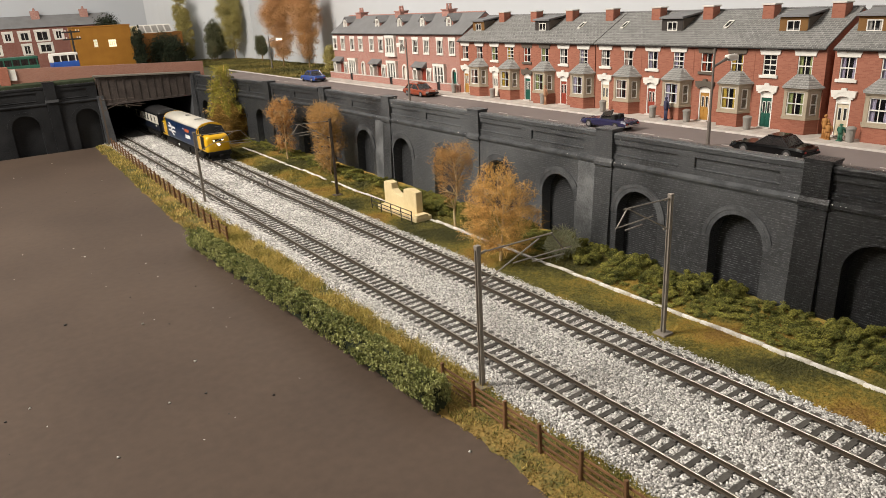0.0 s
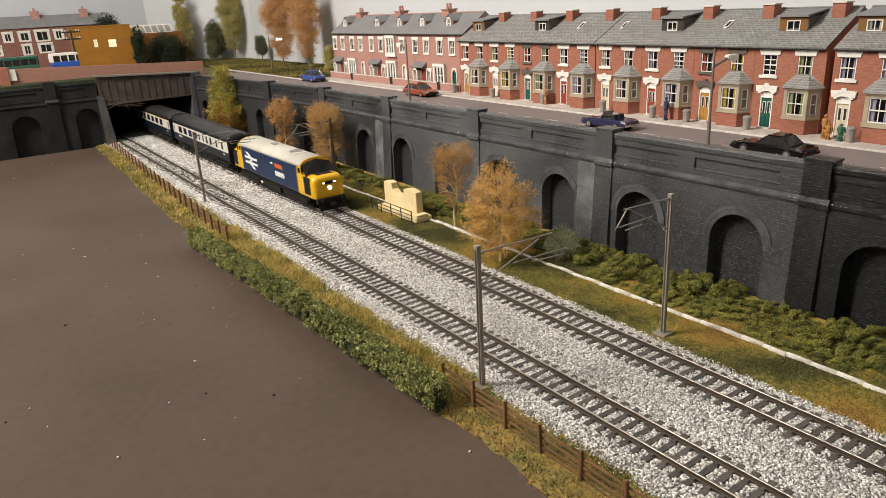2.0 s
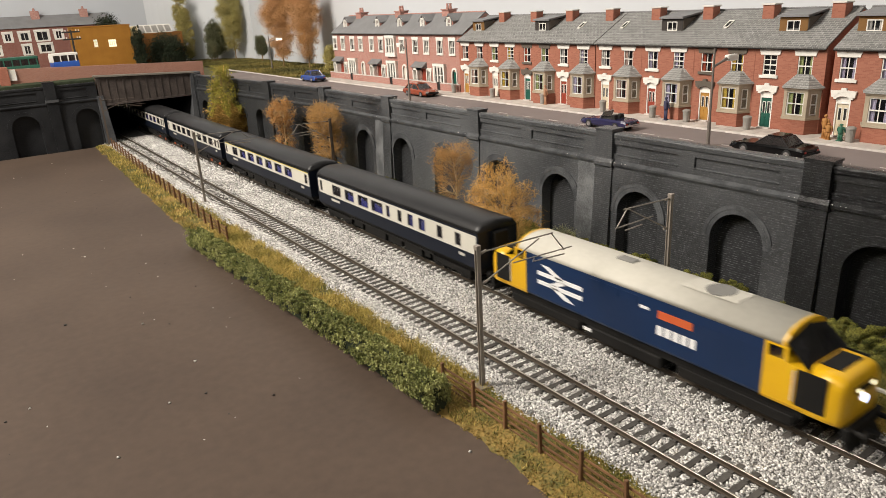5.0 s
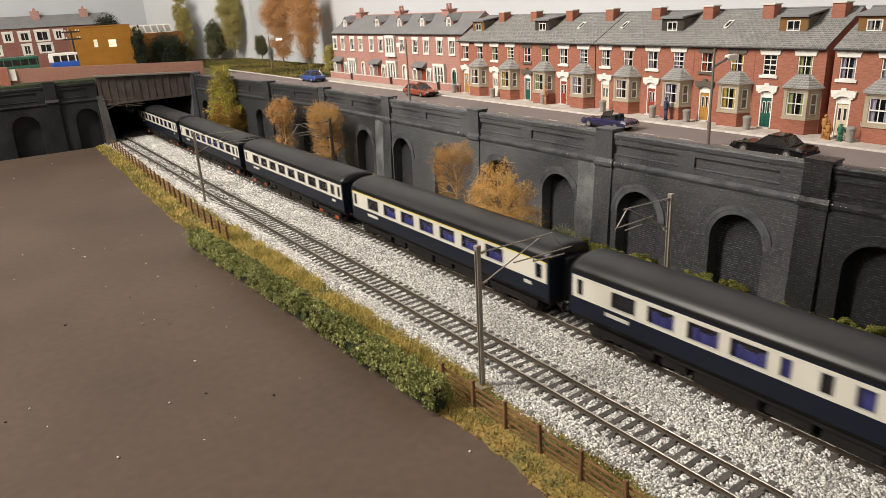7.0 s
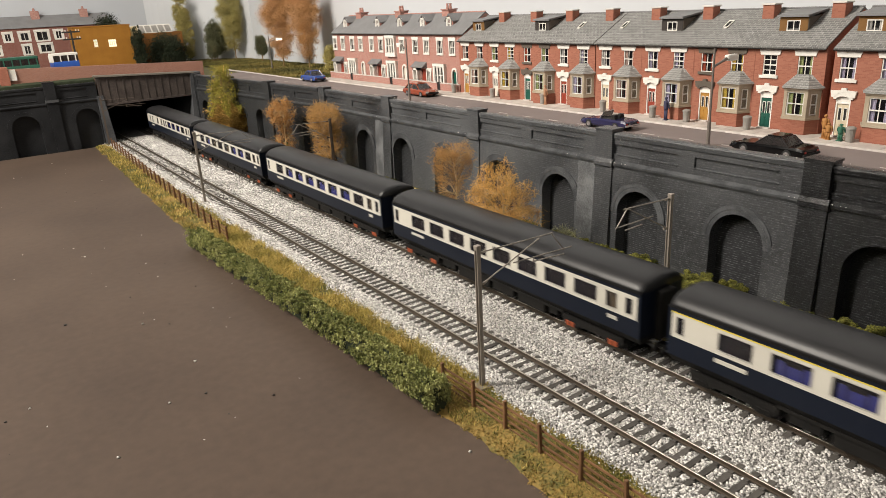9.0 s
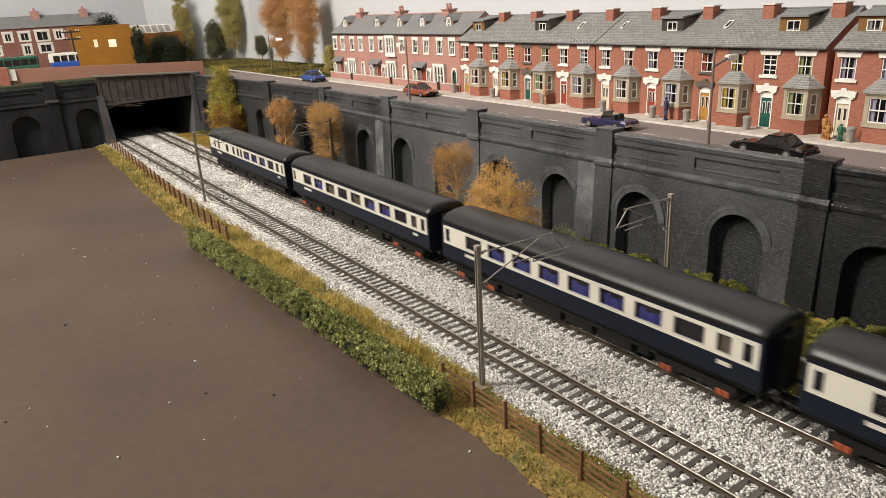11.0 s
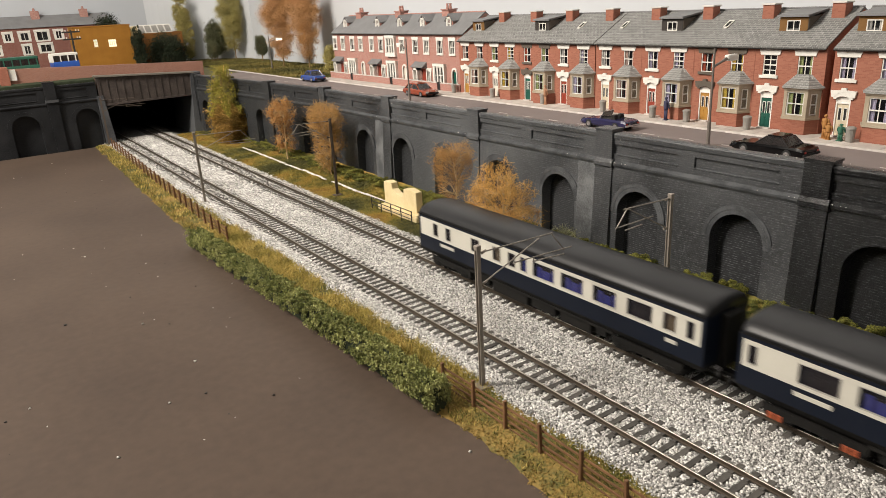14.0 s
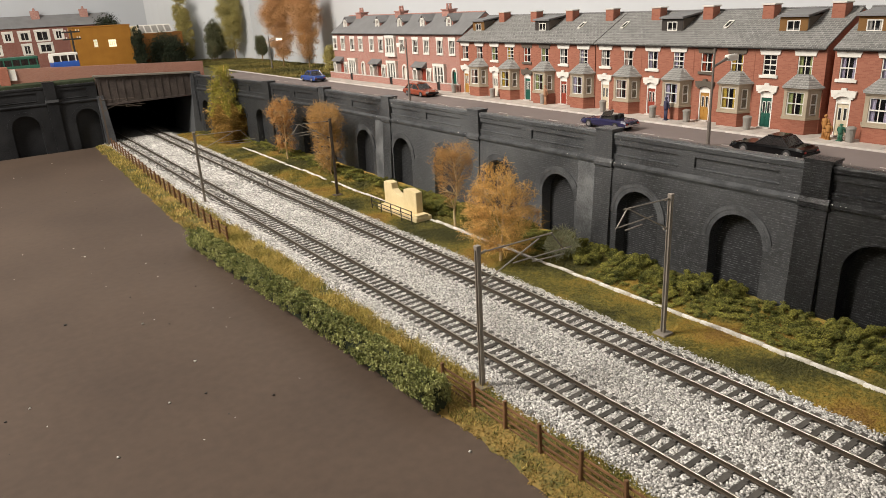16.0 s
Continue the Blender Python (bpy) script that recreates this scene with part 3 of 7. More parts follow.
# sections differ in paint; the middle bays' grey also holds painted-in sheen
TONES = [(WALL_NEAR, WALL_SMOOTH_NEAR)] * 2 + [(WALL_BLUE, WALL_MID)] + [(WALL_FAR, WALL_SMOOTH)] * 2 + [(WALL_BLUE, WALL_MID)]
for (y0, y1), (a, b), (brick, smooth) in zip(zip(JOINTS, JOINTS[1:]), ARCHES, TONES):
    retaining_bay(wall, PUT_R, y0, y1, [(y0 + a, 19.5, 34), (y0 + b, 19.5, 34)], brick=brick, smooth=smooth, niche=WALL_NEAR if y0 < 200 else NICHE_SHADE, ring=None if y0 < 200 else RING)
    # each cast section ends in a pier, with a flush pilaster on the section beyond it
    part("pier", block(PUT_R, y1 - 17.5, y1 - 0.3, -8, 71, -0.8, 3, 2.2), brick, wall)
    part("pier_top", block(PUT_R, y1 - 17, y1 - 0.6, 71, 96.0, -1.0, 10.5), brick, wall)
    part("pier_cap", block(PUT_R, y1 - 17.6, y1 - 0.2, 96.0, 97.3, -1.5, 11), brick, wall)
    part("pier_band", S().loft([[PUT_R(s, z + worn(s, 0.2, k), d + worn(s, 0.2, k + 4)) for k, (z, d) in enumerate(((67.5, -0.8), (69.0, -2.6), (71.5, -2.6), (74.5, -1.0), (74.5, 4), (67.5, 4)))] for s in np.linspace(y1 - 18.5, y1 - 0.1, 9)]), brick, wall)
# two pilasters are paler, with the reflection beside the pier in their colour
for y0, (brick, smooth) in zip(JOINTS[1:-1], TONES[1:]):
    part("pilaster", block(PUT_R, y0, y0 + (18 if y0 in (376, 705) else 13), -8, 68.3, -0.35, 3, 2.0), SCUFFED_SHEEN if y0 in (376, 705) else brick, wall)
r = np.random.default_rng(3)
n = 150
c = np.stack([np.zeros(n), np.repeat(JOINTS[1:-1], n // 5) + r.normal(0, 26, n), r.choice([95.2, 96.0, 72.5, 90.0], n)], -1)
c[:, 0] = np.where(c[:, 2] > 92, 404.5 + r.uniform(0, 6, n), np.where(c[:, 2] > 80, 406.2, 403.6))
v, f = scatter(c, CHIP_V, CHIP_F, r.uniform(0.3, 0.95, n), 0.8)
part("plaster_chip", fast_mesh("plaster_chip", v, f, STONE_TRIM), STONE_TRIM, wall, "white plaster showing where paint has chipped", kind="stuff")
# the far stretch bends in towards the bridge
far_wall = tagged(new("retaining_wall"), "far stretch of dark brick retaining wall bending to the bridge", "wall", kind="structure")
P0, P1 = Vector((403, 870)), Vector((366, 1300))
DIR = (P1 - P0).normalized()
LEN = (P1 - P0).length
NRM = Vector((DIR.y, -DIR.x))
PUT_F = lambda s, z, d: (P0.x + DIR.x * s + NRM.x * d, P0.y + DIR.y * s + NRM.y * d, z)
for a in range(3):
    s0, s1 = LEN / 3 * a, LEN / 3 * (a + 1)
    retaining_bay(far_wall, PUT_F, s0, s1, brick=WALL_DIM, smooth=WALL_MID, niche=NICHE_SHADE, arches=[(s0 + 36, 16, 38), (s0 + 104, 16, 38)], top=96)
    part("pier", block(PUT_F, s1 - 8, s1 + 8, -8, 98, -3, 10), WALL_DIM, far_wall)

# ---- bridge across the cutting ----
bridge = tagged(new("bridge"), "dark brick road bridge with a plate girder over the tracks", "bridge", kind="structure")
PUT_B = lambda s, z, d: (s, 1300 + d, z)
for s0, s1 in ((-330, -120), (-120, 42), (42, 206)):
    L = s1 - s0
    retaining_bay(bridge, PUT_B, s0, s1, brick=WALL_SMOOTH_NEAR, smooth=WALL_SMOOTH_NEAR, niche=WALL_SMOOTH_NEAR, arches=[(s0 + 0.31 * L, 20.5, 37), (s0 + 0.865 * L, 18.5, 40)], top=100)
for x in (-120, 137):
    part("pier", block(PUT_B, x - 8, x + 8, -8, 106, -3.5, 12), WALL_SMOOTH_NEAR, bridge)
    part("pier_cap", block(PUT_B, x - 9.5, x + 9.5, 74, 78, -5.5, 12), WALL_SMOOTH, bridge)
part("abutment", S().loft([[(204, 1292, -8), (220, 1292, -8), (220, 1420, -8), (204, 1420, -8)], [(204, 1299, 76), (214, 1299, 76), (214, 1420, 76), (204, 1420, 76)]]), WALL_MID, bridge)
part("abutment", S().loft([[(352, 1290, -8), (380, 1290, -8), (380, 1420, -8), (352, 1420, -8)], [(362, 1299, 100), (380, 1299, 100), (380, 1420, 100), (362, 1420, 100)]]), WALL_SMOOTH, bridge)
PALE_IRON = mat("pale_iron", (0.21, 0.195, 0.165), (0.14, 0.125, 0.105), 0.8, scale=60)
ZT = lambda x: 106.5 - (x - 208) * 0.050
ZBT = lambda x: 61.0 + (x - 208) * 0.010
slab = lambda x0, x1, y0, y1, za, zb: S().loft([[(x, y0, za(x)), (x, y1, za(x)), (x, y1, zb(x)), (x, y0, zb(x))] for x in (x0, x1)])
part("girder", slab(208, 366, 1302, 1308, ZBT, ZT), IRON_BROWN, bridge, "weathered grey-brown riveted plate girder")
part("girder_flange", slab(206, 368, 1299, 1310, lambda x: ZBT(x) - 2, lambda x: ZBT(x) + 1), IRON_BROWN, bridge)
part("girder_flange", slab(206, 368, 1298, 1312, ZT, lambda x: ZT(x) + 2.6), PALE_IRON, bridge, "pale top flange")
for i in range(13):
    part("stiffener", slab(212 + i * 12.3, 213.2 + i * 12.3, 1301, 1302, lambda x: ZBT(x) + 1, ZT), IRON_BROWN, bridge)
# deck set low, hidden lining added in near-black, to hold shade under the bridge
part("deck", S().box(200, 380, 1309, 1956, 65, 84), UNLIT_DARK, bridge)
part("tunnel_wall", S().box(204, 208, 1400, 2900, -10, 78), UNLIT_DARK, bridge)
part("tunnel_wall", S().box(380, 384, 1400, 2900, -10, 78), UNLIT_DARK, bridge)
part("tunnel_roof", S().box(204, 384, 1956, 2900, 78, 82), UNLIT_DARK, bridge)



# ---- track ----
def rail_mesh(y0, y1):
    prof = [(-1.1, -2.5), (1.1, -2.5), (1.1, -2.2), (0.35, -1.9), (0.35, -0.9), (0.5, -0.7), (0.5, -0.12), (0.4, 0), (-0.4, 0), (-0.5, -0.12), (-0.5, -0.7), (-0.35, -0.9), (-0.35, -1.9), (-1.1, -2.2)]
    s = S().loft([[(x, y, z) for x, z in prof] for y in (y0, y1)])
    me = s.mesh("rail", RAIL_SIDE)
    me.materials.append(RAIL_TOP)
    for poly in me.polygons:
        if poly.normal.z > 0.6 and poly.center.z > -0.0003:
            poly.material_index = 1
    return me


def sleeper_mesh():
    s = S().box(-15.2, 15.2, -1.55, 1.55, -4.2, -2.55, 0.25)
    for x in (-8.25, 8.25):
        for d in (-1.9, 1.9):
            s.box(x + d - 0.8, x + d + 0.8, -1.1, 1.1, -2.6, -1.75, 0.25)
    return s.mesh("sleeper", SLEEPER)


SLEEPER_ME, PITCH = sleeper_mesh(), 7.22
sleeper_ys = [60 + PITCH * i for i in range(190)]
for x, which in ((TRACK_L, "nearer the fence"), (TRACK_R, "carrying the train")):
    tr = thing("railway_track", "model railway track with dark sleepers, " + which, "track", "railway tracks", at=(x, 0, 0))
    for s in (-8.25, 8.25):
        r = part("rail", rail_mesh(-900, 2600), RAIL_SIDE, tr, "worn steel rail with rusty sides")
        r.location.x = s * U
    for y in sleeper_ys:
        o = part("sleeper", SLEEPER_ME, SLEEPER, tr)
        o.location = (rng.normal(0, 0.15) * U, (y + rng.normal(0, 0.12)) * U, 0)
        o.rotation_euler.z = rng.normal(0, 0.008)


def clear_of_sleepers(c, half=1.5):
    ph = (c[:, 1] - 60 + PITCH / 2) % PITCH - PITCH / 2
    on = np.zeros(len(c), bool)
    for x in (TRACK_L, TRACK_R):
        on |= (np.abs(c[:, 0] - x) < 15.3) & (np.abs(ph) < half + 0.2)
        for s in (-8.25, 8.25):
            on |= np.abs(c[:, 0] - x - s) < 1.1
    return c[~on]


for y0, y1, n, size in ((70, 420, 74000, 1.32), (420, 760, 44000, 1.55), (760, 1330, 26000, 2.2)):
    c = np.stack([rng.uniform(199, 321, n), rng.uniform(y0, y1, n), np.zeros(n)], -1)
    edge = np.minimum(c[:, 0] - 199, 321 - c[:, 0])
    c = c[rng.uniform(0, 1, n) < np.clip(edge / 9, 0.05, 1)]
    c[:, 2] = -3.3 + rng.uniform(-0.35, 0.45, len(c)) - np.clip(c[:, 0] - 312, 0, 12) * 0.16 - np.clip(207 - c[:, 0], 0, 9) * 0.16
    c = clear_of_sleepers(c)
    v, f = scatter(c, CHIP_V, CHIP_F, rng.uniform(0.65, 1.25, len(c)) * size, 0.8)
    tagged(new("ballast", fast_mesh("ballast", v, f, STONES)), "pale grey crushed stone ballast between the rails", "ballast", kind="stuff")

# ---- fences, hedge ----
def fence(ys, xf, label):
    top = thing("fence", label, "fence", "timber fences")
    post = S().box(-0.85, 0.85, -0.85, 0.85, -2, 16.5, 0.25).mesh("post", WOOD_FENCE)
    for i, y in enumerate(ys):
        o = part("post", post, WOOD_FENCE, top)
        o.location = (xf(y) * U, y * U, -5.2 * U)
        o.rotation_euler = (rng.normal(0, 0.02), rng.normal(0, 0.02), 0)
        if i:
            a = ys[i - 1]
            for z in (1.8, 5.4, 9.0, 12.6):
                dz = rng.normal(0, 0.25, 2)
                s = S().loft([[(xf(q) + 1.0 + dx, q, -5.2 + z + w + h) for dx, h in ((-0.25, -0.55), (0.25, -0.55), (0.25, 0.55), (-0.25, 0.55))] for q, w in ((a, dz[0]), (y, dz[1]))])
                part("fence_rail", s, WOOD_FENCE, top)


fence([279 - 25.4 * i for i in range(0, 8)], lambda y: 185.2 + (0.8 if y < 260 else 0), "brown timber post and three-rail fence beside the hedge")
fence([619 + 25.5 * i for i in range(0, 26)], lambda y: 181.3 + max(0, (y - 619) / 638) * 24, "brown timber post and rail fence along the far verge")


def leaves_on(centres, size, form=(LEAF_V, LEAF_F), flat=1.0):
    return scatter(centres, form[0], form[1], rng.uniform(0.6, 1.3, len(centres)) * size, flat)


def clumped(r, lumps, radii, per):
    """Points over the skins of many small round lumps, a few loose ones among them."""
    n = len(lumps) * per
    u = r.normal(0, 1, (n, 3))
    u /= np.linalg.norm(u, axis=1)[:, None]
    u[:, 2] = np.where(u[:, 2] < -0.45, -u[:, 2], u[:, 2])
    return np.repeat(lumps, per, axis=0) + u * (np.repeat(radii, per) * r.uniform(0.45, 1.3, n))[:, None]


def hedge():
    top = thing("hedge", "clipped bushy green hedge standing on the board's edge", "hedge")
    mid = lambda y: 171.8 - max(0, (y - 270)) * 0.043
    rings = []
    for y in np.linspace(263, 634, 50):
        k = 12
        ring = []
        for i in range(k):
            a = 2 * math.pi * i / k
            r = 1 + 0.18 * noise.noise(Vector((y / 9, math.cos(a) * 1.5, math.sin(a) * 1.5)))
            ring.append((mid(y) + 4.0 * r * max(-1, min(1, 1.3 * math.cos(a))), y, 0.8 + 7.2 * r * max(-1, min(1, 1.3 * math.sin(a)))))
        rings.append(ring)
    # core coloured near black to paint the shaded gaps behind the leaves
    part("hedge_core", S().loft(rings), LEAF_DARK, top, "near-black core standing in for shade between the leaves")
    m = 1700
    yc = rng.uniform(264, 635, m)
    a = rng.uniform(-0.3, np.pi + 0.3, m)
    end = rng.uniform(0, 1, m) < 0.04
    yc = np.where(end, 264 + rng.uniform(-1, 1, m), yc)
    rr = np.where(end, np.sqrt(rng.uniform(0, 1, m)), rng.uniform(0.86, 1.04, m)) * np.array([1 + 0.22 * noise.noise(Vector((q / 8, w * 2, 0))) for q, w in zip(yc, a)])
    lump = np.stack([171.8 - np.clip(yc - 270, 0, None) * 0.043 + 6.4 * np.clip(1.35 * np.cos(a), -1, 1) * rr, yc, 0.8 + 9.4 * np.clip(1.35 * np.sin(a), -1, 1) * rr], -1)
    c = clumped(rng, lump, rng.uniform(1.3, 2.4, m), 30)
    c[:, 2] = np.maximum(c[:, 2], -5.3)
    v, f = leaves_on(c, 1.5)
    part("foliage", fast_mesh("foliage", v, f, HEDGE), HEDGE, top, "small pale green leaves", kind="stuff")


hedge()


# ---- grass and scatter ----
def blades(n, xf, y0, y1, zf, h, material, label, wide=0.45, patch=1.7, sparse=-0.1, size=16):
    y = rng.uniform(y0, y1, n)
    x = xf(y, rng.uniform(0, 1, n))
    dens = np.array([noise.noise(Vector((a / size, b / size, patch))) for a, b in zip(x, y)])
    keep = dens + rng.uniform(-0.5, 0.5, n) * (0.3 if sparse > 0 else 1) > sparse
    x, y = x[keep], y[keep]
    n = len(x)
    z = np.array([zf(a, b) for a, b in zip(x, y)])
    ang, lean = rng.uniform(0, 2 * np.pi, n), rng.normal(0, 0.55, (n, 2))
    hh = h * rng.uniform(0.45, 1.2, n)
    w = np.stack([np.cos(ang), np.sin(ang), np.zeros(n)], -1) * (wide * rng.uniform(0.6, 1.3, n))[:, None]
    base = np.stack([x, y, z - 0.3], -1)
    tip = base + np.stack([lean[:, 0] * hh, lean[:, 1] * hh, hh], -1)
    v = np.stack([base - w, base + w, tip], 1).reshape(-1, 3)
    f = np.arange(3 * n).reshape(-1, 3)
    tagged(new("grass", fast_mesh("grass", v, f, material)), label, "grass", kind="stuff")


ZL = lambda x, y: -4.2 + bumpy(x, y, 9, 0.5)
ZR = lambda x, y: -4.6 + 1.0 * min(1, (x - 309) / 12) + bumpy(x, y, 16, 0.9) + max(0, (x - 365) / 40) * 5
EDGE_V = np.vectorize(EDGE)
VERGE_X = lambda y, u: EDGE_V(y) + 1 + u ** 0.8 * (203 - EDGE_V(y))
blades(36000, VERGE_X, 262, 660, ZL, 4.4, GRASS, "straw-coloured static grass tufts on the verge", 0.24)
blades(9000, VERGE_X, 90, 285, ZL, 2.0, GRASS, "short straw-coloured grass along the fence", 0.26)
FAR_X = lambda y, u: EDGE_V(y) + 1 + u * (206 - EDGE_V(y))
blades(7000, FAR_X, 660, 1290, ZL, 3.4, GRASS, "straw-coloured static grass by the far fence", 0.45)
blades(9000, FAR_X, 660, 1290, ZL, 2.8, GRASS_GREEN, "green static grass by the far fence", 0.45)
blades(12000, VERGE_X, 90, 660, ZL, 2.4, GRASS_GREEN, "green static grass tufts on the verge", 0.28)
blades(9000, lambda y, u: 196 + u * 10, 90, 420, ZL, 1.8, GRASS_GREEN, "green turf along the ballast edge", 0.35, 4.4, 0.05, 14)
blades(90000, lambda y, u: 312 + u * 84, 90, 640, ZR, 1.15, FLOCK, "short mossy turf below the retaining wall", 0.34, 1.7, -0.6)
blades(40000, lambda y, u: 313 + u * 84, 640, 1290, ZR, 1.8, FLOCK, "short mossy turf along the far wall", 0.6, 1.7, -0.6)


def crumbs(n, xf, y0, y1, zf, size, material, label):
    y = rng.uniform(y0, y1, n)
    x = xf(y, rng.uniform(0, 1, n))
    c = np.stack([x, y, [zf(a, b) + 0.15 for a, b in zip(x, y)]], -1)
    v, f = scatter(c, CHIP_V, CHIP_F, rng.uniform(0.4, 1.2, n) * size, 0.8)
    tagged(new("scatter", fast_mesh("scatter", v, f, material)), label, "ground scatter", kind="stuff")


crumbs(22000, lambda y, u: EDGE_V(y) - 1.5 + u * (204 - EDGE_V(y)), 90, 1290, lambda x, y: ZL(x, y) - max(0, 4 - (x - EDGE(y))) * 0.5, 1.0, VERGE, "crumbs of earth and turf on the verge")
crumbs(70000, lambda y, u: 312 + u * 88, 90, 900, ZR, 0.75, FLOCK, "crumbs of green turf below the wall")

# ---- white cable trough ----
trough = thing("cable_trough", "white concrete cable trough half sunk in the grass", "cable trough")
TROUGH = S().box(-1.1, 1.1, -7.05, 7.05, -2.5, 0.8, 0.2).mesh("trough_block", CONCRETE)
y = 90.0
while y < 1080:
    if rng.uniform() > 0.04 or y < 640:
        o = part("trough_block", TROUGH, CONCRETE, trough)
        x = 353.6 + max(0, (y - 300)) * 0.006
        o.location = ((x + rng.normal(0, 0.35)) * U, y * U, (ZR(x, y) + 0.9 + rng.normal(0, 0.2)) * U)
        o.rotation_euler = (rng.normal(0, 0.01), rng.normal(0, 0.03), rng.normal(0, 0.02))
    y += 14.0


# ---- overhead line masts ----
def mast(x, y, side, h=80.0, MAST=MAST, WIRE=WIRE):
    top = thing("catenary_mast", "grey steel overhead line mast with a bracket arm", "mast", "overhead line masts", at=(x, y, 0))
    col = S().box(-1.15, 1.15, -1.2, -0.75, -4, h - 3).box(-1.15, 1.15, 0.75, 1.2, -4, h - 3).box(-0.35, 0.35, -0.8, 0.8, -4, h - 3)
    part("column", col, MAST, top)
    part("base_plate", S().box(-4, 4, -4, 4, -5, -2.6, 0.5), MAST, top)
    part("cap", S().box(-1.4, 1.4, -1.45, 1.45, h - 4.5, h - 2.2, 0.2), MAST, top)
    d = side
    zt = h - 6.5
    part("top_tube", S().rod((d * 1, 0, zt), (d * 53, 1, zt - 1.5), 0.4), WIRE, top)
    part("strut", S().rod((d * 1, 0, zt - 18), (d * 43, 1, zt - 2.4), 0.4), WIRE, top)
    part("register_tube", S().rod((d * 24, 0.5, zt - 11.5), (d * 68, 1, zt - 13), 0.36), WIRE, top)
    part("register_arm", S().rod((d * 38, 0.5, zt - 14.3), (d * 62, 1, zt - 16), 0.4), WIRE, top)
    part("drop_link", S().rod((d * 52, 1, zt - 1.5), (d * 62, 1, zt - 13.5), 0.35), WIRE, top)
    part("drop_link", S().rod((d * 39, 0.5, zt - 12.2), (d * 38, 0.5, zt - 14.5), 0.4), WIRE, top)
    for q in ((d * 4, 0, zt - 0.1), (d * 4, 0, zt - 17)):
        part("insulator", S().rod((q[0] - 1.6, 0, q[2] - 0.4 * d), (q[0] + 1.6, 0, q[2] + 0.4 * d), 0.75, k=8), MAST, top)
    return top


mast(201.5, 265.8, 1, 80)
mast(209.5, 777, 1, 78)


def mast_right(x, y, h, MAST=MAST):
    top = thing("catenary_mast", "grey steel overhead line mast with a drooping bracket", "mast", "overhead line masts", at=(x, y, 0))
    part("column", S().box(-1.15, 1.15, -1.2, -0.75, -4, h - 3).box(-1.15, 1.15, 0.75, 1.2, -4, h - 3).box(-0.35, 0.35, -0.8, 0.8, -4, h - 3), MAST, top)
    part("base_plate", S().box(-4.5, 4.5, -4.5, 4.5, -6, -2.4, 0.5), MAST, top)
    part("cap", S().box(-1.4, 1.4, -1.45, 1.45, h - 5, h - 2.0, 0.2), MAST, top)
    zt = h - 4.5
    part("top_tube", S().rod((-1, 0, zt), (-40, 0, zt + 1.5), 0.4), WIRE, top)
    part("drop_link", S().rod((-37, 0, zt + 1.2), (-45, 0, zt - 8), 0.4), WIRE, top)
    part("register_tube", S().rod((-46, 0, zt - 8), (-15, 0, zt - 7.6), 0.36), WIRE, top)
    part("register_arm", S().rod((-38, 0, zt - 10.8), (-24, 0, zt - 10.5), 0.4), WIRE, top)
    part("strut", S().rod((-36, 0, zt + 1.0), (-1.5, 0, zt - 18), 0.4), WIRE, top)
    for q in (zt, zt - 17.6):
        part("insulator", S().rod((-5, 0, q), (-2, 0, q), 0.75, k=8), MAST, top)


mast_right(324.2, 243, 87)
mast_right(332.4, 693.5, 84, MAST_RUST)
mast(206, 1284, 1, 77, MAST_RUST, MAST_RUST)


# ---- trees and bushes ----
TWIG_BROWN = mat("tan_twig", (0.54, 0.35, 0.155), (0.38, 0.22, 0.085), 0.8, scale=150, island=0.3)
TWIG = mat("straw_twig", (0.76, 0.48, 0.165), (0.55, 0.31, 0.09), 0.8, scale=150, island=0.35)


def strands(r, start, way, segs, step, rad, curl):
    """Fine curling twigs, thin three-sided tubes that start at the points and wander off along way."""
    n = len(start)
    pts, p, d = [start], start, way
    for _ in range(segs):
        d = d + r.normal(0, curl, (n, 3))
        d /= np.linalg.norm(d, axis=1)[:, None]
        p = p + d * (step * r.uniform(0.6, 1.3, n))[:, None]
        pts.append(p)
    pts = np.stack(pts, 1)
    a = np.cross(way, r.normal(0, 1, (n, 3)))
    a /= np.linalg.norm(a, axis=1)[:, None]
    b = np.cross(way, a)
    b /= np.linalg.norm(b, axis=1)[:, None]
    ring = np.stack([a * math.cos(q) + b * math.sin(q) for q in (0, 2.094, 4.189)], 1)
    thin = np.linspace(1.0, 0.55, segs + 1)[None, :, None, None] * rad
    v = (pts[:, :, None, :] + ring[:, None] * thin).reshape(-1, 3)
    i, j, k = np.meshgrid(np.arange(n), np.arange(segs), np.arange(3), indexing="ij")
    o = i * 3 * (segs + 1) + j * 3
    f = np.stack([o + k, o + (k + 1) % 3, o + 3 + (k + 1) % 3, o + 3 + k], -1).reshape(-1, 4)
    return v, f


ROUND = [(0, 0.3), (0.2, 0.8), (0.5, 1.0), (0.8, 0.75), (1, 0.2)]


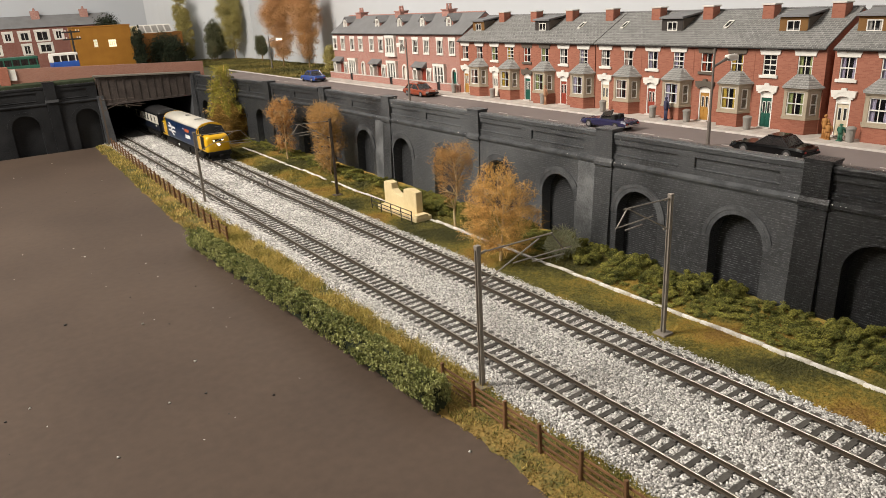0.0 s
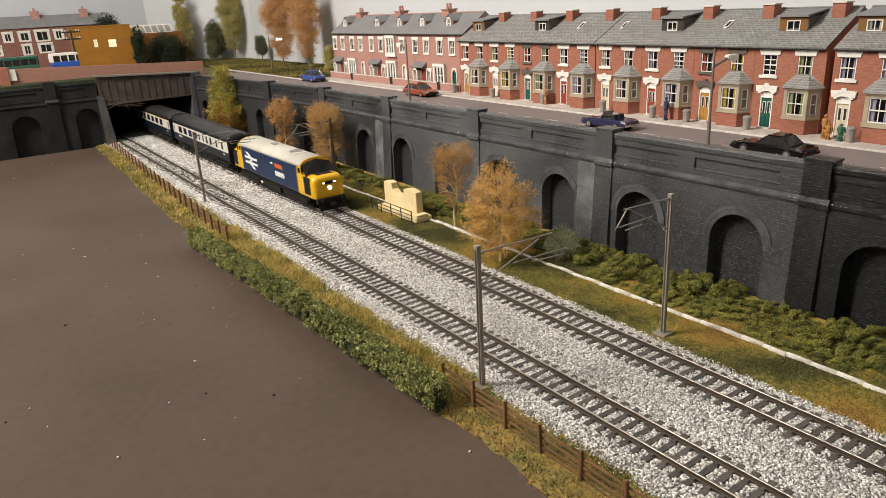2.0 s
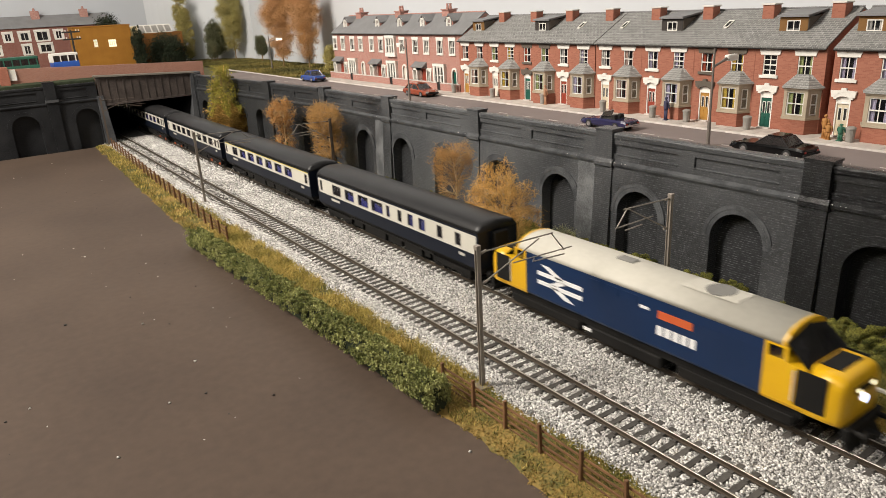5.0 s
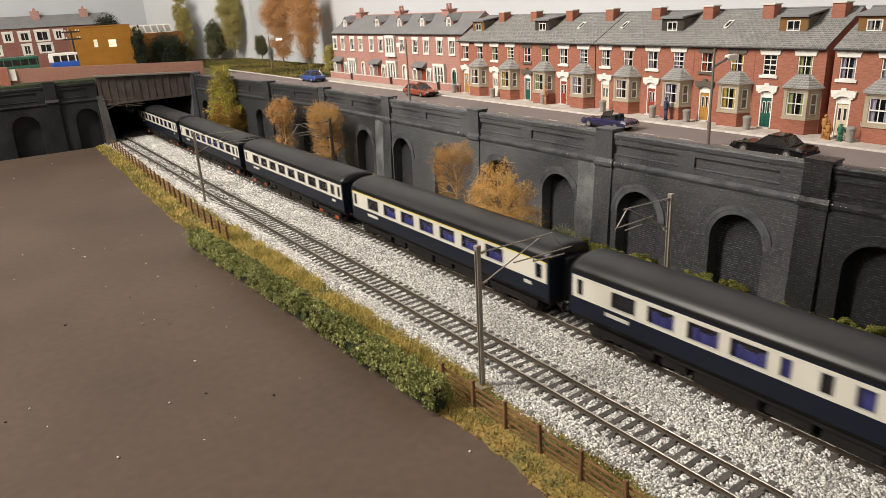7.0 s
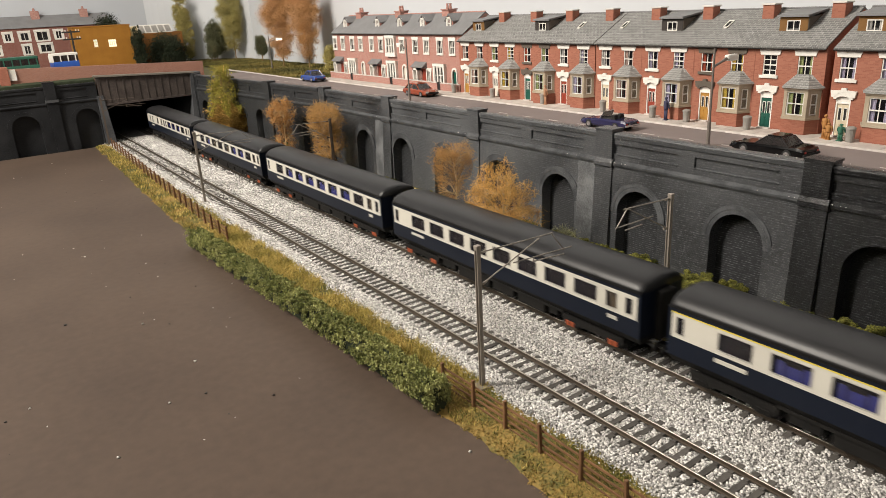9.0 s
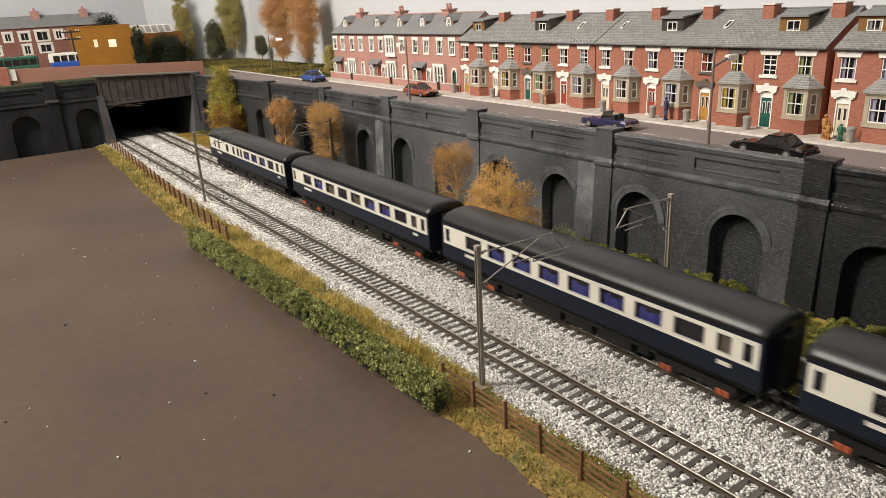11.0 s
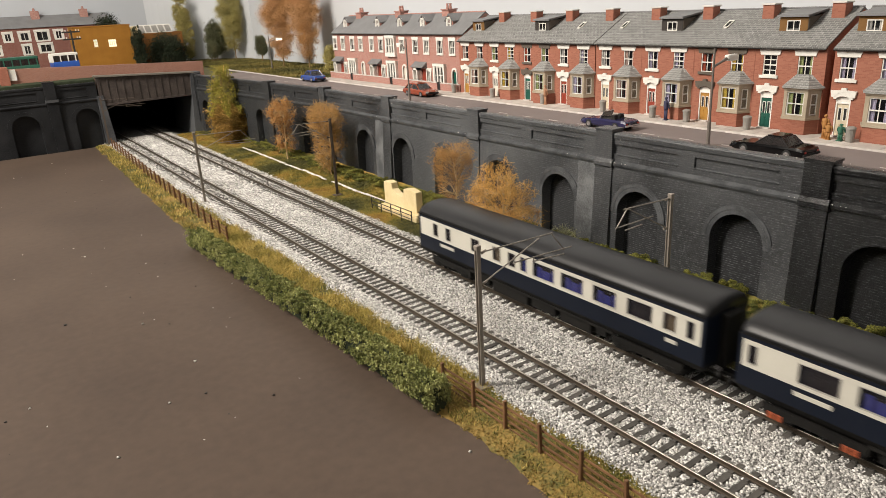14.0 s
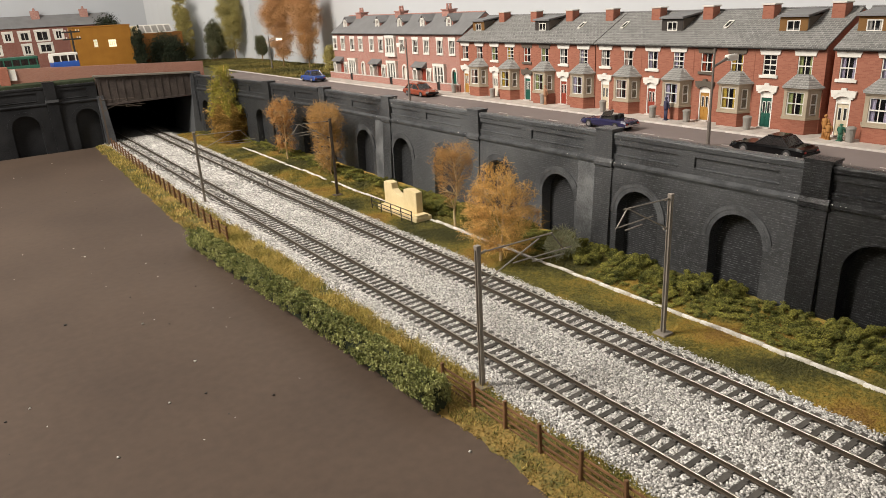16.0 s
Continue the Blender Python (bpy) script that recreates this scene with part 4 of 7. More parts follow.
def tree(name, x, y, z, h, w, material, bark, label, n_leaf, leaf=1.7, crown_low=0.32, seed=1, trunk=1.3, twigs=160, outline=ROUND, lean=0.0, twig_mat=None, twig_r=0.2, lower=None, fluff=0.05):
    r = random.Random(seed)
    g = np.random.default_rng(seed)
    top = thing(name, label, "tree", "trees in the cutting", at=(x, y, z))
    s = S()
    zz = h * crown_low
    reach = lambda q: 0.5 * w * float(np.interp((q.z - zz) / (h - zz), *zip(*outline)))

    def grow(p, d, length, rad, depth):
        q = p + d * length
        s.rod(p, q, rad, rad * 0.66, 5 if depth < 2 else 3)
        if depth >= 4 or Vector((q.x, q.y)).length > reach(q) or q.z > h:
            return
        for _ in range(3 if depth < 3 else 2):
            nd = (d + Vector((r.gauss(0, 0.6), r.gauss(0, 0.6), r.gauss(0.12, 0.35)))).normalized()
            grow(q, nd, length * r.uniform(0.55, 0.82), rad * 0.6, depth + 1)

    p = Vector((0, 0, -2))
    d = Vector((lean, 0, 1)).normalized()
    s.rod(p, p + d * zz, trunk, trunk * 0.8, 7)
    p = p + d * zz
    for i in range(4):
        for _ in range(3):
            nd = Vector((r.gauss(0, 0.9), r.gauss(0, 0.9), 0.75)).normalized()
            grow(p, nd, min(w * 0.24, (h - p.z) * 0.3), trunk * 0.45, 1)
        q = p + Vector((r.gauss(0, 0.10), r.gauss(0, 0.10), 1)).normalized() * (h - zz) * 0.22
        s.rod(p, q, trunk * (0.8 - 0.16 * i), trunk * (0.66 - 0.16 * i), 6)
        p = q
    part("trunk", s, bark, top, "bare twisted wire trunk and limbs")
    clumps = []
    while len(clumps) < 240:
        q = Vector((r.uniform(-w / 2, w / 2) * 1.15, r.uniform(-w / 2, w / 2) * 1.15, r.uniform(zz * 0.9, h)))
        rad = reach(q) * (1 + 0.4 * noise.noise(Vector((q.x / 13 + seed, q.y / 13, q.z / 13))))
        if 0.25 * rad < Vector((q.x, q.y)).length < rad:
            clumps.append(tuple(q))
    clumps = np.array(clumps)
    pick = lambda n, spread: clumps[g.integers(0, len(clumps), n)] + g.normal(0, 1, (n, 3)) * spread * [1, 1, 0.8]
    if twigs:
        start = pick(twigs, w * 0.04)
        way = start * [1, 1, 0.55] - [0, 0, h * 0.22]
        way = way / np.linalg.norm(way, axis=1)[:, None] + g.normal(0, 0.6, (twigs, 3))
        way /= np.linalg.norm(way, axis=1)[:, None]
        tm = twig_mat or bark
        part("brushwood", fast_mesh("brushwood", *strands(g, start, way, 5, 1.5 * twig_r / 0.2 * 0.85, twig_r, 0.55), tm), tm, top, "fine curling twigs", kind="stuff")
    c = pick(n_leaf, w * fluff)
    low = c[:, 2] < zz + (h - zz) * (0.42 + 0.1 * np.sin(c[:, 0] * 0.3)) if lower else np.zeros(len(c), bool)
    for sel, m in ((~low, material), (low, lower)):
        if sel.any():
            v, f = leaves_on(c[sel], leaf)
            part("crown", fast_mesh("crown", v, f, m), m, top, "loose crown of tiny leaves", kind="stuff")
    return top


tree("autumn_tree", 333, 409, -4, 81, 56, LEAF_GOLD, BARK_PALE, "small tree with a golden-brown autumn crown", 9000, 0.85, 0.12, 11, 1.5, 4300, [(0, 0.35), (0.12, 0.85), (0.35, 1.0), (0.62, 0.9), (0.85, 0.6), (1, 0.2)], lean=0.12, twig_mat=TWIG, twig_r=0.19)
tree("autumn_tree", 358, 505, -4, 80, 38, LEAF_BROWN, BARK_PALE, "slender tree with a russet autumn crown", 4200, 0.85, 0.26, 12, 1.3, 1900, [(0, 0.15), (0.2, 0.45), (0.45, 0.72), (0.7, 1), (0.92, 0.85), (1, 0.55)], twig_mat=TWIG_BROWN, twig_r=0.17)
tree("autumn_tree", 374, 792, -4, 87, 42, LEAF_GOLD, BARK_PALE, "golden-brown tree growing beside the wall", 9000, 1.4, 0.1, 13, 1.2, 1700, [(0, 0.5), (0.3, 0.8), (0.6, 0.85), (0.88, 1), (1, 0.75)], twig_mat=TWIG_BROWN, twig_r=0.3)
tree("autumn_tree", 371, 922, -4, 84, 42, LEAF_BROWN, BARK_PALE, "russet tree with a bare pale stem", 6000, 1.5, 0.2, 14, 1.2, 500, [(0, 0.5), (0.16, 0.85), (0.34, 0.4), (0.55, 0.75), (0.8, 1), (1, 0.55)], twig_mat=TWIG_BROWN, twig_r=0.3)
tree("poplar_tree", 361, 1128, -4, 124, 54, LEAF_YELLOW, BARK, "tall yellow-green tree beside the bridge, brown below", 26000, 2.2, 0.05, 15, 1.5, 160, [(0, 0.75), (0.2, 1), (0.42, 0.95), (0.6, 0.62), (0.8, 0.5), (0.95, 0.4), (1, 0.15)], twig_mat=TWIG, twig_r=0.4, lower=LEAF_OCHRE, fluff=0.085)


tree("shrub", 372, 380, -2, 22, 26, LEAF_SAGE, BARK_PALE, "low grey-green twiggy shrub by the cable trough", 1500, 0.9, 0.1, 17, 0.6, 900, [(0, 0.6), (0.4, 1), (0.8, 0.8), (1, 0.3)], twig_mat=LEAF_SAGE, twig_r=0.2)


def bush_mesh(seed, w, h, n=6900, size=0.85, material=None):
    r = np.random.default_rng(seed)
    m = 46
    d = np.sqrt(r.uniform(0, 1, m))
    g = r.uniform(0, 2 * np.pi, m)
    lump = np.stack([np.cos(g) * d * w * 0.48, np.sin(g) * d * w * 0.55, h * (1 - 0.75 * d ** 2) * r.uniform(0.2, 1.0, m)], -1)
    c = clumped(r, lump, r.uniform(1.4, 3.0, m) * w / 26, n // m)
    c[:, 2] = np.maximum(c[:, 2], 0)
    n = len(c)
    v, f = scatter(c, CHIP_V, CHIP_F, r.uniform(0.5, 1.2, n) * size, 0.9)
    return fast_mesh("bush", v, f, material or BUSH)


BUSHES = [bush_mesh(s, 26, 13 + 2 * (s % 3)) for s in range(5)]
brs = random.Random(5)
yy, i = 96.0, 0
while yy < 1150:
    for x in ((388,) if yy > 620 else (380, 393) if yy > 340 else (367, 380, 393)):
        if x < 370 and brs.random() < 0.22:
            continue
        o = tagged(new("bush", BUSHES[i % 5]), "low dark green foliage bush at the wall's foot", "bush", "bushes along the wall")
        tall = brs.uniform(0.25, 0.4) if x < 370 else 0.85 if any(abs(yy - q) < 13 for q in (245, 318, 160, 455)) and x > 385 else brs.uniform(0.3, 0.78)
        o.matrix_world = at(x + brs.uniform(-4, 4), yy + brs.uniform(-4, 4), ZR(x, yy) - 1, brs.uniform(0, 360)) @ Matrix.Diagonal((0.8, 0.95, tall, 1))
        i += 1
    yy += brs.uniform(15, 24)


# ---- ruined stone wall with a railing ----
def ruin():
    top = thing("ruined_wall", "cream stone ruin with stepped broken top on a plinth", "ruin", at=(0, 0, 0))
    part("plinth", S().box(338.5, 357, 541, 614, -5, 0.8, 0.6), CREAM_STONE, top)
    outline = [(611, 0.5), (611, 24.5), (604, 26), (596, 25), (595, 19), (588, 15.5), (577, 14), (574, 18), (573, 23), (564, 24.5), (551, 23), (551, 0.5)]
    part("wall", S().prism([(346, y, z) for y, z in outline], (7.5, 0, 0)), CREAM_STONE, top, bevel=0.5)
    part("step", S().box(340, 353, 541.5, 549, 0.8, 3.2, 0.4), CREAM_STONE, top)
    rail = thing("railing", "low black iron railing in front of the ruin", "railing", at=(0, 0, 0))
    for y in (541, 560, 579, 598, 617):
        part("post", S().rod((333.5, y, -5), (333.5, y, 9.5), 0.55), IRON_BLACK, rail)
    for z in (1.5, 5.2, 9.2):
        part("rail", S().rod((333.5, 540.5, z), (333.5, 617.5, z), 0.4), IRON_BLACK, rail)


ruin()


# ---- dust and bits on the board ----
DEBRIS_W = mat("debris_white", (0.6, 0.58, 0.55), (0.4, 0.38, 0.35), 0.8)
PALE_BITS = [(74.9, 487.0), (107.0, 1199.0), (64.0, 711.2), (87.5, 691.0), (23.4, 726.3), (68.4, 677.8), (107.4, 617.9), (149.7, 518.7), (162.7, 226.1), (27.5, 331.1), (-2.8, 412.4), (61.1, 366.4), (171.5, 307.8), (87.0, 406.4), (142.6, 1008.2), (50.4, 1125.7)]
DARK_BITS = [(31.0, 523.2), (80.4, 363.1), (125.5, 532.9), (89.5, 474.0), (79.1, 545.0), (109.5, 336.3), (-14.8, 405.2)]
for spots, size, material, label, sd in ((PALE_BITS, 1.5, DEBRIS_W, "pale crumbs of plaster on the brown board", 1), (DARK_BITS, 1.5, IRON_BLACK, "dark specks of grit on the brown board", 2)):
    r = np.random.default_rng(sd)
    n = 30
    y = r.uniform(190, 1150, n)
    x = r.uniform(-0.15, 1, n) * 150 - (y < 300) * 10
    c = np.concatenate([np.stack([x, y, np.full(n, -5.85)], -1), np.array([(a, b, -5.7) for a, b in spots])])
    z = np.concatenate([r.uniform(0.25, 0.7, n), r.uniform(0.8, 1.5, len(spots))]) * size
    v, f = scatter(c, CHIP_V, CHIP_F, z, 0.5)
    tagged(new("debris", fast_mesh("debris", v, f, material)), label, "debris", kind="stuff")


# ---- street ----
PAV_Z = 83.2
pavement = tagged(new("pavement"), "pale grey slab pavement in front of the houses", kind="structure")
part("pavement_bed", S().box(514, 960, -500, 1130, 81, 82.6), PAVING, pavement)
SLAB = S().box(-4.85, 4.85, -5.85, 5.85, 0, 0.75, 0.12).mesh("paving_slab", PAVING)
KERB_ME = S().box(-1.1, 1.1, -6.85, 6.85, -1.2, 0.8, 0.2).mesh("kerb_stone", KERB)
for i in range(80):
    for j in range(3):
        o = part("paving_slab", SLAB, PAVING, pavement)
        o.location = ((520.5 + 9.9 * j) * U, (164 + 11.9 * i + (5.9 if j % 2 else 0)) * U, (82.5 + rng.normal(0, 0.06)) * U)
for i in range(72):
    o = part("kerb_stone", KERB_ME, KERB, pavement)
    o.location = (514.0 * U, (150 + 13.8 * i) * U, 82.6 * U)
markings = tagged(new("road_marking"), "broken white centre line on the street", kind="structure")
DASH_X = 470.0
for i in range(30):
    part("dash", S().box(DASH_X - 0.5, DASH_X + 0.5, 184 + i * 37.6, 197 + i * 37.6, 81.9, 82.2), ROAD_LINE, markings)


FRONT = lambda u, v, d: (d, u, v)


def bars_mesh(w, h, rows, cols=2, t=0.75):
    s = S()
    s.box(-0.3, 0.5, -w / 2, -w / 2 + t, 0, h).box(-0.3, 0.5, w / 2 - t, w / 2, 0, h)
    s.box(-0.3, 0.5, -w / 2 + t, w / 2 - t, 0, t).box(-0.3, 0.5, -w / 2 + t, w / 2 - t, h - t, h)
    for i in range(1, cols):
        y = -w / 2 + w * i / cols
        s.box(-0.1, 0.4, y - t * 0.4, y + t * 0.4, t, h - t)
    for i in range(1, rows):
        z = h * i / rows
        s.box(-0.2, 0.45, -w / 2 + t, w / 2 - t, z - t * (0.6 if i * 2 == rows else 0.35), z + t * (0.6 if i * 2 == rows else 0.35))
    return s.mesh("window_frame", STONE_TRIM)


BARS = {k: bars_mesh(*k) for k in ((11.6, 16.2, 2), (11.6, 16.2, 4), (13.6, 17.5, 2), (5.6, 16, 2, 1), (9, 15, 2), (11, 8, 1), (7, 14, 2), (14, 20, 3, 3), (10.4, 17, 2), (5.4, 22, 2, 1), (5.4, 21, 2, 1), (8, 16, 2, 1), (6, 12, 2))}
PANES = {k: S().box(0.3, 0.55, -k[0] / 2 + 0.3, k[0] / 2 - 0.3, 0.3, k[1] - 0.3).mesh("pane", PANE) for k in BARS}
CLOTH = {n: mat("curtain_" + n, c, [q * 0.8 for q in c], 0.9, scale=200) for n, c in dict(yellow=(0.80, 0.58, 0.10), green=(0.55, 0.62, 0.28), lilac=(0.62, 0.57, 0.75), pink=(0.75, 0.55, 0.48), white=(0.80, 0.78, 0.74), red=(0.60, 0.13, 0.06)).items()}
DOORS = {n: mat("door_" + n, c, [q * 0.85 for q in c], 0.45, scale=60) for n, c in dict(ochre=(0.42, 0.22, 0.05), cream=(0.62, 0.54, 0.40), green=(0.013, 0.085, 0.062), red=(0.28, 0.05, 0.03), white=(0.72, 0.68, 0.6), black=(0.02, 0.02, 0.02)).items()}


def window(parent, key, y, z, cloth, lintel=None, sill=None, x=0.8, rz=0.0):
    w, h = key[0], key[1]
    win = thing("window", "", "")
    for k in ("label", "category"):
        if k in win:
            del win[k]
    win.parent = parent
    win.matrix_basis = at(x, y, z, rz)
    part("window_frame", BARS[key], STONE_TRIM, win)
    part("pane", PANES[key], PANE, win)
    if cloth:
        c = S()
        for s in (-1, 1):
            for i in range(5):
                a, b = s * (w / 2 - i * w * 0.055), s * (w / 2 - (i + 1) * w * 0.055)
                d = (1.1, 1.7)
                c.poly([(d[i % 2], a, 0.4), (d[(i + 1) % 2], b, 0.4), (d[(i + 1) % 2], b, h - 0.4), (d[i % 2], a, h - 0.4)])
        part("curtain", c, CLOTH[cloth], win)
    if lintel:
        part("lintel", S().prism([(-1.6, -w / 2 - 2.2, h - 0.2), (-1.6, w / 2 + 2.2, h - 0.2), (-1.6, w / 2 + 3.4, h + 4.2), (-1.6, -w / 2 - 3.4, h + 4.2)], (1.4, 0, 0)), lintel, win)
    if sill:
        part("window_sill", S().box(-2.2, 0.2, -w / 2 - 2.0, w / 2 + 2.0, -2.0, 0.2, 0.2), sill, win)
    return win


def terraced_house(i, yd, door, trim, cloth, dormer=None, skylight=False, rows=2, label="", gap=0.0):
    top = thing("terraced_house", label, "house", "red brick terrace", at=(543, yd, PAV_Z))
    y0, y1 = -44.6, 12.9 - gap
    eave, ridge, deep = 66.0, 91.5, 94.0
    holes = [(-5.8, 5.8, 42.3, 58.5), (-34.5, -22.9, 42.3, 58.5), (-5.4, 5.4, 0.0, 29.5), (-36.5, -22.5, 13, 33)]
    s = grid_wall(S(), FRONT, [y0, y1], [-0.6, eave], holes, 0, 2.6)
    s.poly([(0, y0, 0), (deep, y0, 0), (deep, y0, eave), (deep / 2, y0, ridge - 1.5), (0, y0, eave)])
    s.poly([(0, y1, 0), (deep, y1, 0), (deep, y1, eave), (deep / 2, y1, ridge - 1.5), (0, y1, eave)])
    s.poly([(deep, y0, 0), (deep, y1, 0), (deep, y1, eave), (deep, y0, eave)])
    part("wall", s, BRICK_RED, top, "red brick")
    part("room", S().box(6.5, deep - 1, y0 + 1, y1 - 1, 0, eave - 2), UNLIT_DARK, top, "near-black block standing in for the unlit interior")
    roof = S().prism([(-3, y0, eave - 1.2), (deep / 2, y0, ridge), (deep + 3, y0, eave - 1.2), (deep + 3, y0, eave - 2.6), (deep / 2, y0, ridge - 1.6), (-3, y0, eave - 2.6)], (0, y1 - y0, 0))
    part("roof", roof, SLATE, top, "grey slate with pale joints")
    part("ridge_tile", S().rod((deep / 2, y0, ridge), (deep / 2, y1, ridge), 1.0, k=6), SLATE_FAR, top)
    part("gutter", S().rod((-3.2, y0, eave - 2.6), (-3.2, y1, eave - 2.6), 0.6, k=5), IRON_BLACK, top)
    window(top, (11.6, 16.2, rows), 0, 42.3, cloth[0], trim, trim)
    window(top, (11.6, 16.2, 4 if rows == 2 and i % 2 else 2), -28.7, 42.3, cloth[1], trim, trim)
    # door with its fanlight and arched head
    d = part("door", S().box(1.2, 2.2, -4.4, 4.4, 0, 24.5), DOORS[door], top, door + " painted panelled door")
    for y in (-2.0, 2.0):
        part("glazing", S().box(0.95, 1.25, y - 0.9, y + 0.9, 12.5, 21), UNLIT_DARK, d)
        part("moulding", S().box(0.9, 1.25, y - 1.35, y - 0.95, 12, 21.5).box(0.9, 1.25, y + 0.95, y + 1.35, 12, 21.5).box(0.9, 1.25, y - 1.3, y + 1.3, 21, 21.6), STONE_TRIM, d)
        part("panel", S().box(0.95, 1.25, y - 1.3, y + 1.3, 2.5, 10, 0.2), DOORS[door], d)
    part("door_frame", S().box(0.3, 1.6, -5.4, -4.4, 0, 29.4).box(0.3, 1.6, 4.4, 5.4, 0, 29.4).box(0.3, 1.6, -4.4, 4.4, 24.5, 25.4), STONE_TRIM, top)
    part("fanlight", S().box(0.8, 1.2, -4.4, 4.4, 25.4, 29.4), STONE_TRIM, top)
    arc = [(-1.5, 7.2 * math.cos(a), 28.2 + 5.2 * math.sin(a)) for a in [math.pi * q / 8 for q in range(9)]]
    low = [(-1.5, 4.8 * math.cos(a), 28.0 + 2.2 * math.sin(a)) for a in [math.pi * q / 8 for q in range(8, -1, -1)]]
    part("door_head", S().loft([[q, r, (0.3, r[1], r[2]), (0.3, q[1], q[2])] for q, r in zip(arc, low[::-1])]), trim, top)
    part("lintel", S().prism([(-1.7, -8.4, 29.4), (-1.7, -6.2, 29.4), (-1.7, -4.6, 31.6), (-1.7, -2.0, 33.0), (-1.7, 2.0, 33.0), (-1.7, 4.6, 31.6), (-1.7, 6.2, 29.4), (-1.7, 8.4, 29.4), (-1.7, 9.4, 34.2), (-1.7, 2.2, 34.6), (-1.7, 1.8, 36.2), (-1.7, -1.8, 36.2), (-1.7, -2.2, 34.6), (-1.7, -9.4, 34.2)], (1.5, 0, 0)), trim, top)
    part("doorstep", S().box(-3, 1, -5.5, 5.5, -0.6, 0.9, 0.2), KERB, top)
    # canted bay
    bc, hw, fw, dp = -29.5, 14.5, 9.4, 10.0
    ring = lambda g, z: [(0.2, bc - hw - g, z), (-dp - g, bc - fw - g * 0.5, z), (-dp - g, bc + fw + g * 0.5, z), (0.2, bc + hw + g, z)]
    bay = part("bay_window", S().loft([ring(0, -0.6), ring(0, 11.5)]), BRICK_RED, top, "canted bay window of brick and buff stone")
    st = S()
    grid_wall(st, lambda u, v, e: (-dp + e, u, v), [bc - fw, bc + fw], [11.5, 35], [(bc - 6.8, bc + 6.8, 14.5, 32)], 0, 1.6)
    for sg in (-1, 1):
        a, b = Vector((0.2, bc + sg * hw)), Vector((-dp, bc + sg * fw))
        pu = lambda u, v, e, a=a, b=b, sg=sg: (a.x + (b.x - a.x) * u + 0.8 * e * abs(b.y - a.y) / 11, a.y + (b.y - a.y) * u - sg * e * 0.8, v)
        grid_wall(st, pu, [0.0, 1.0], [11.5, 35], [(0.26, 0.76, 14.5, 31)], 0, 1.6)
        st.poly([pu(0.2, 14, 1.6), pu(0.8, 14, 1.6), pu(0.8, 32, 1.6), pu(0.2, 32, 1.6)])
    part("bay_stone", st, BAY_STONE, bay, "buff stone surround")
    part("bay_sill", S().loft([ring(0.8, 11.2), ring(0.8, 12.8)]), BAY_STONE, bay)
    part("bay_cornice", S().loft([ring(0.7, 33.6), ring(1.4, 35.2)]), BAY_STONE, bay)
    part("bay_roof", S().loft([ring(2.4, 35.2), [(0.2, bc - 6.5, 44.5), (-0.6, bc - 3.5, 44.5), (-0.6, bc + 3.5, 44.5), (0.2, bc + 6.5, 44.5)]]), SLATE_BAY, bay, "grey slate hipped roof")
    window(top, (13.6, 17.5, 2), bc, 14.5, cloth[1], x=-dp + 0.9)
    for sg in (-1, 1):
        mx, my = -dp / 2 - 0.2, bc + sg * (hw + fw) / 2
        window(top, (5.6, 16, 2, 1), my - sg * 0.5, 14.8, None, x=mx + 0.8, rz=-sg * 63.0)
    # chimney on the ridge
    ch = part("chimney", S().box(33, 43.5, -37.4, -27, 76, 95.0, 0.3), BRICK_RED, top, "red brick chimney stack")
    part("chimney_cap", S().box(32.2, 44.3, -38.2, -26.2, 95.0, 96.1, 0.3), KERB, ch, "pale slab cap")
    if dormer:
        m = DORMER[dormer]
        dm = part("dormer", grid_wall(S(), lambda u, v, e: (17 + e, u, v), [-18, 5], [72, 86], [(-12, -1, 75.4, 83.4)], 0, 2).poly([(17, -18, 72), (17, -18, 86), (38, -18, 86.5)]).poly([(17, 5, 72), (17, 5, 86), (38, 5, 86.5)]), m, top, dormer + " dormer")
        part("dormer_roof", S().prism([(14.5, -19.5, 86), (44, -19.5, 89.6), (44, -19.5, 91), (14.5, -19.5, 87.6)], (0, 26, 0)), SLATE_FAR, dm)
        part("dormer_side", S().prism([(17.2, -18.2, 76), (17.2, -18.2, 86), (36, -18.2, 86.6)], (0, -0.4, 0)), STONE_GREY, dm)
        w2 = window(top, (11, 8, 1), -6.5, 75.4, "white" if i == 8 else None, x=17.3)
        part("dormer_room", S().box(20.5, 23, -17, 4, 74, 85), UNLIT_DARK, dm)
    if skylight:
        sk = S()
        sl = (ridge - eave + 1.2) / (deep / 2 + 3)
        zz = lambda x: eave - 1.2 + (x + 3) * sl
        for a, b in ((0, 0.8), (4.2, 5)):
            sk.prism([(20, -4 + a, zz(20) + 0.2), (30, -4 + a, zz(30) + 0.2), (30, -4 + a, zz(30) + 1.2), (20, -4 + a, zz(20) + 1.2)], (0, b - a, 0))
        for x in (20, 29.2):
            sk.prism([(x, -4, zz(x) + 0.2), (x + 0.8, -4, zz(x + 0.8) + 0.2), (x + 0.8, -4, zz(x + 0.8) + 1.2), (x, -4, zz(x) + 1.2)], (0, 5, 0))
        f = part("skylight", sk, STONE_TRIM, top, "white framed skylight")
        part("pane", S().poly([(20, -4, zz(20) + 0.5), (30, -4, zz(30) + 0.5), (30, 1, zz(30) + 0.5), (20, 1, zz(20) + 0.5)]), UNLIT_DARK, f)
    return top


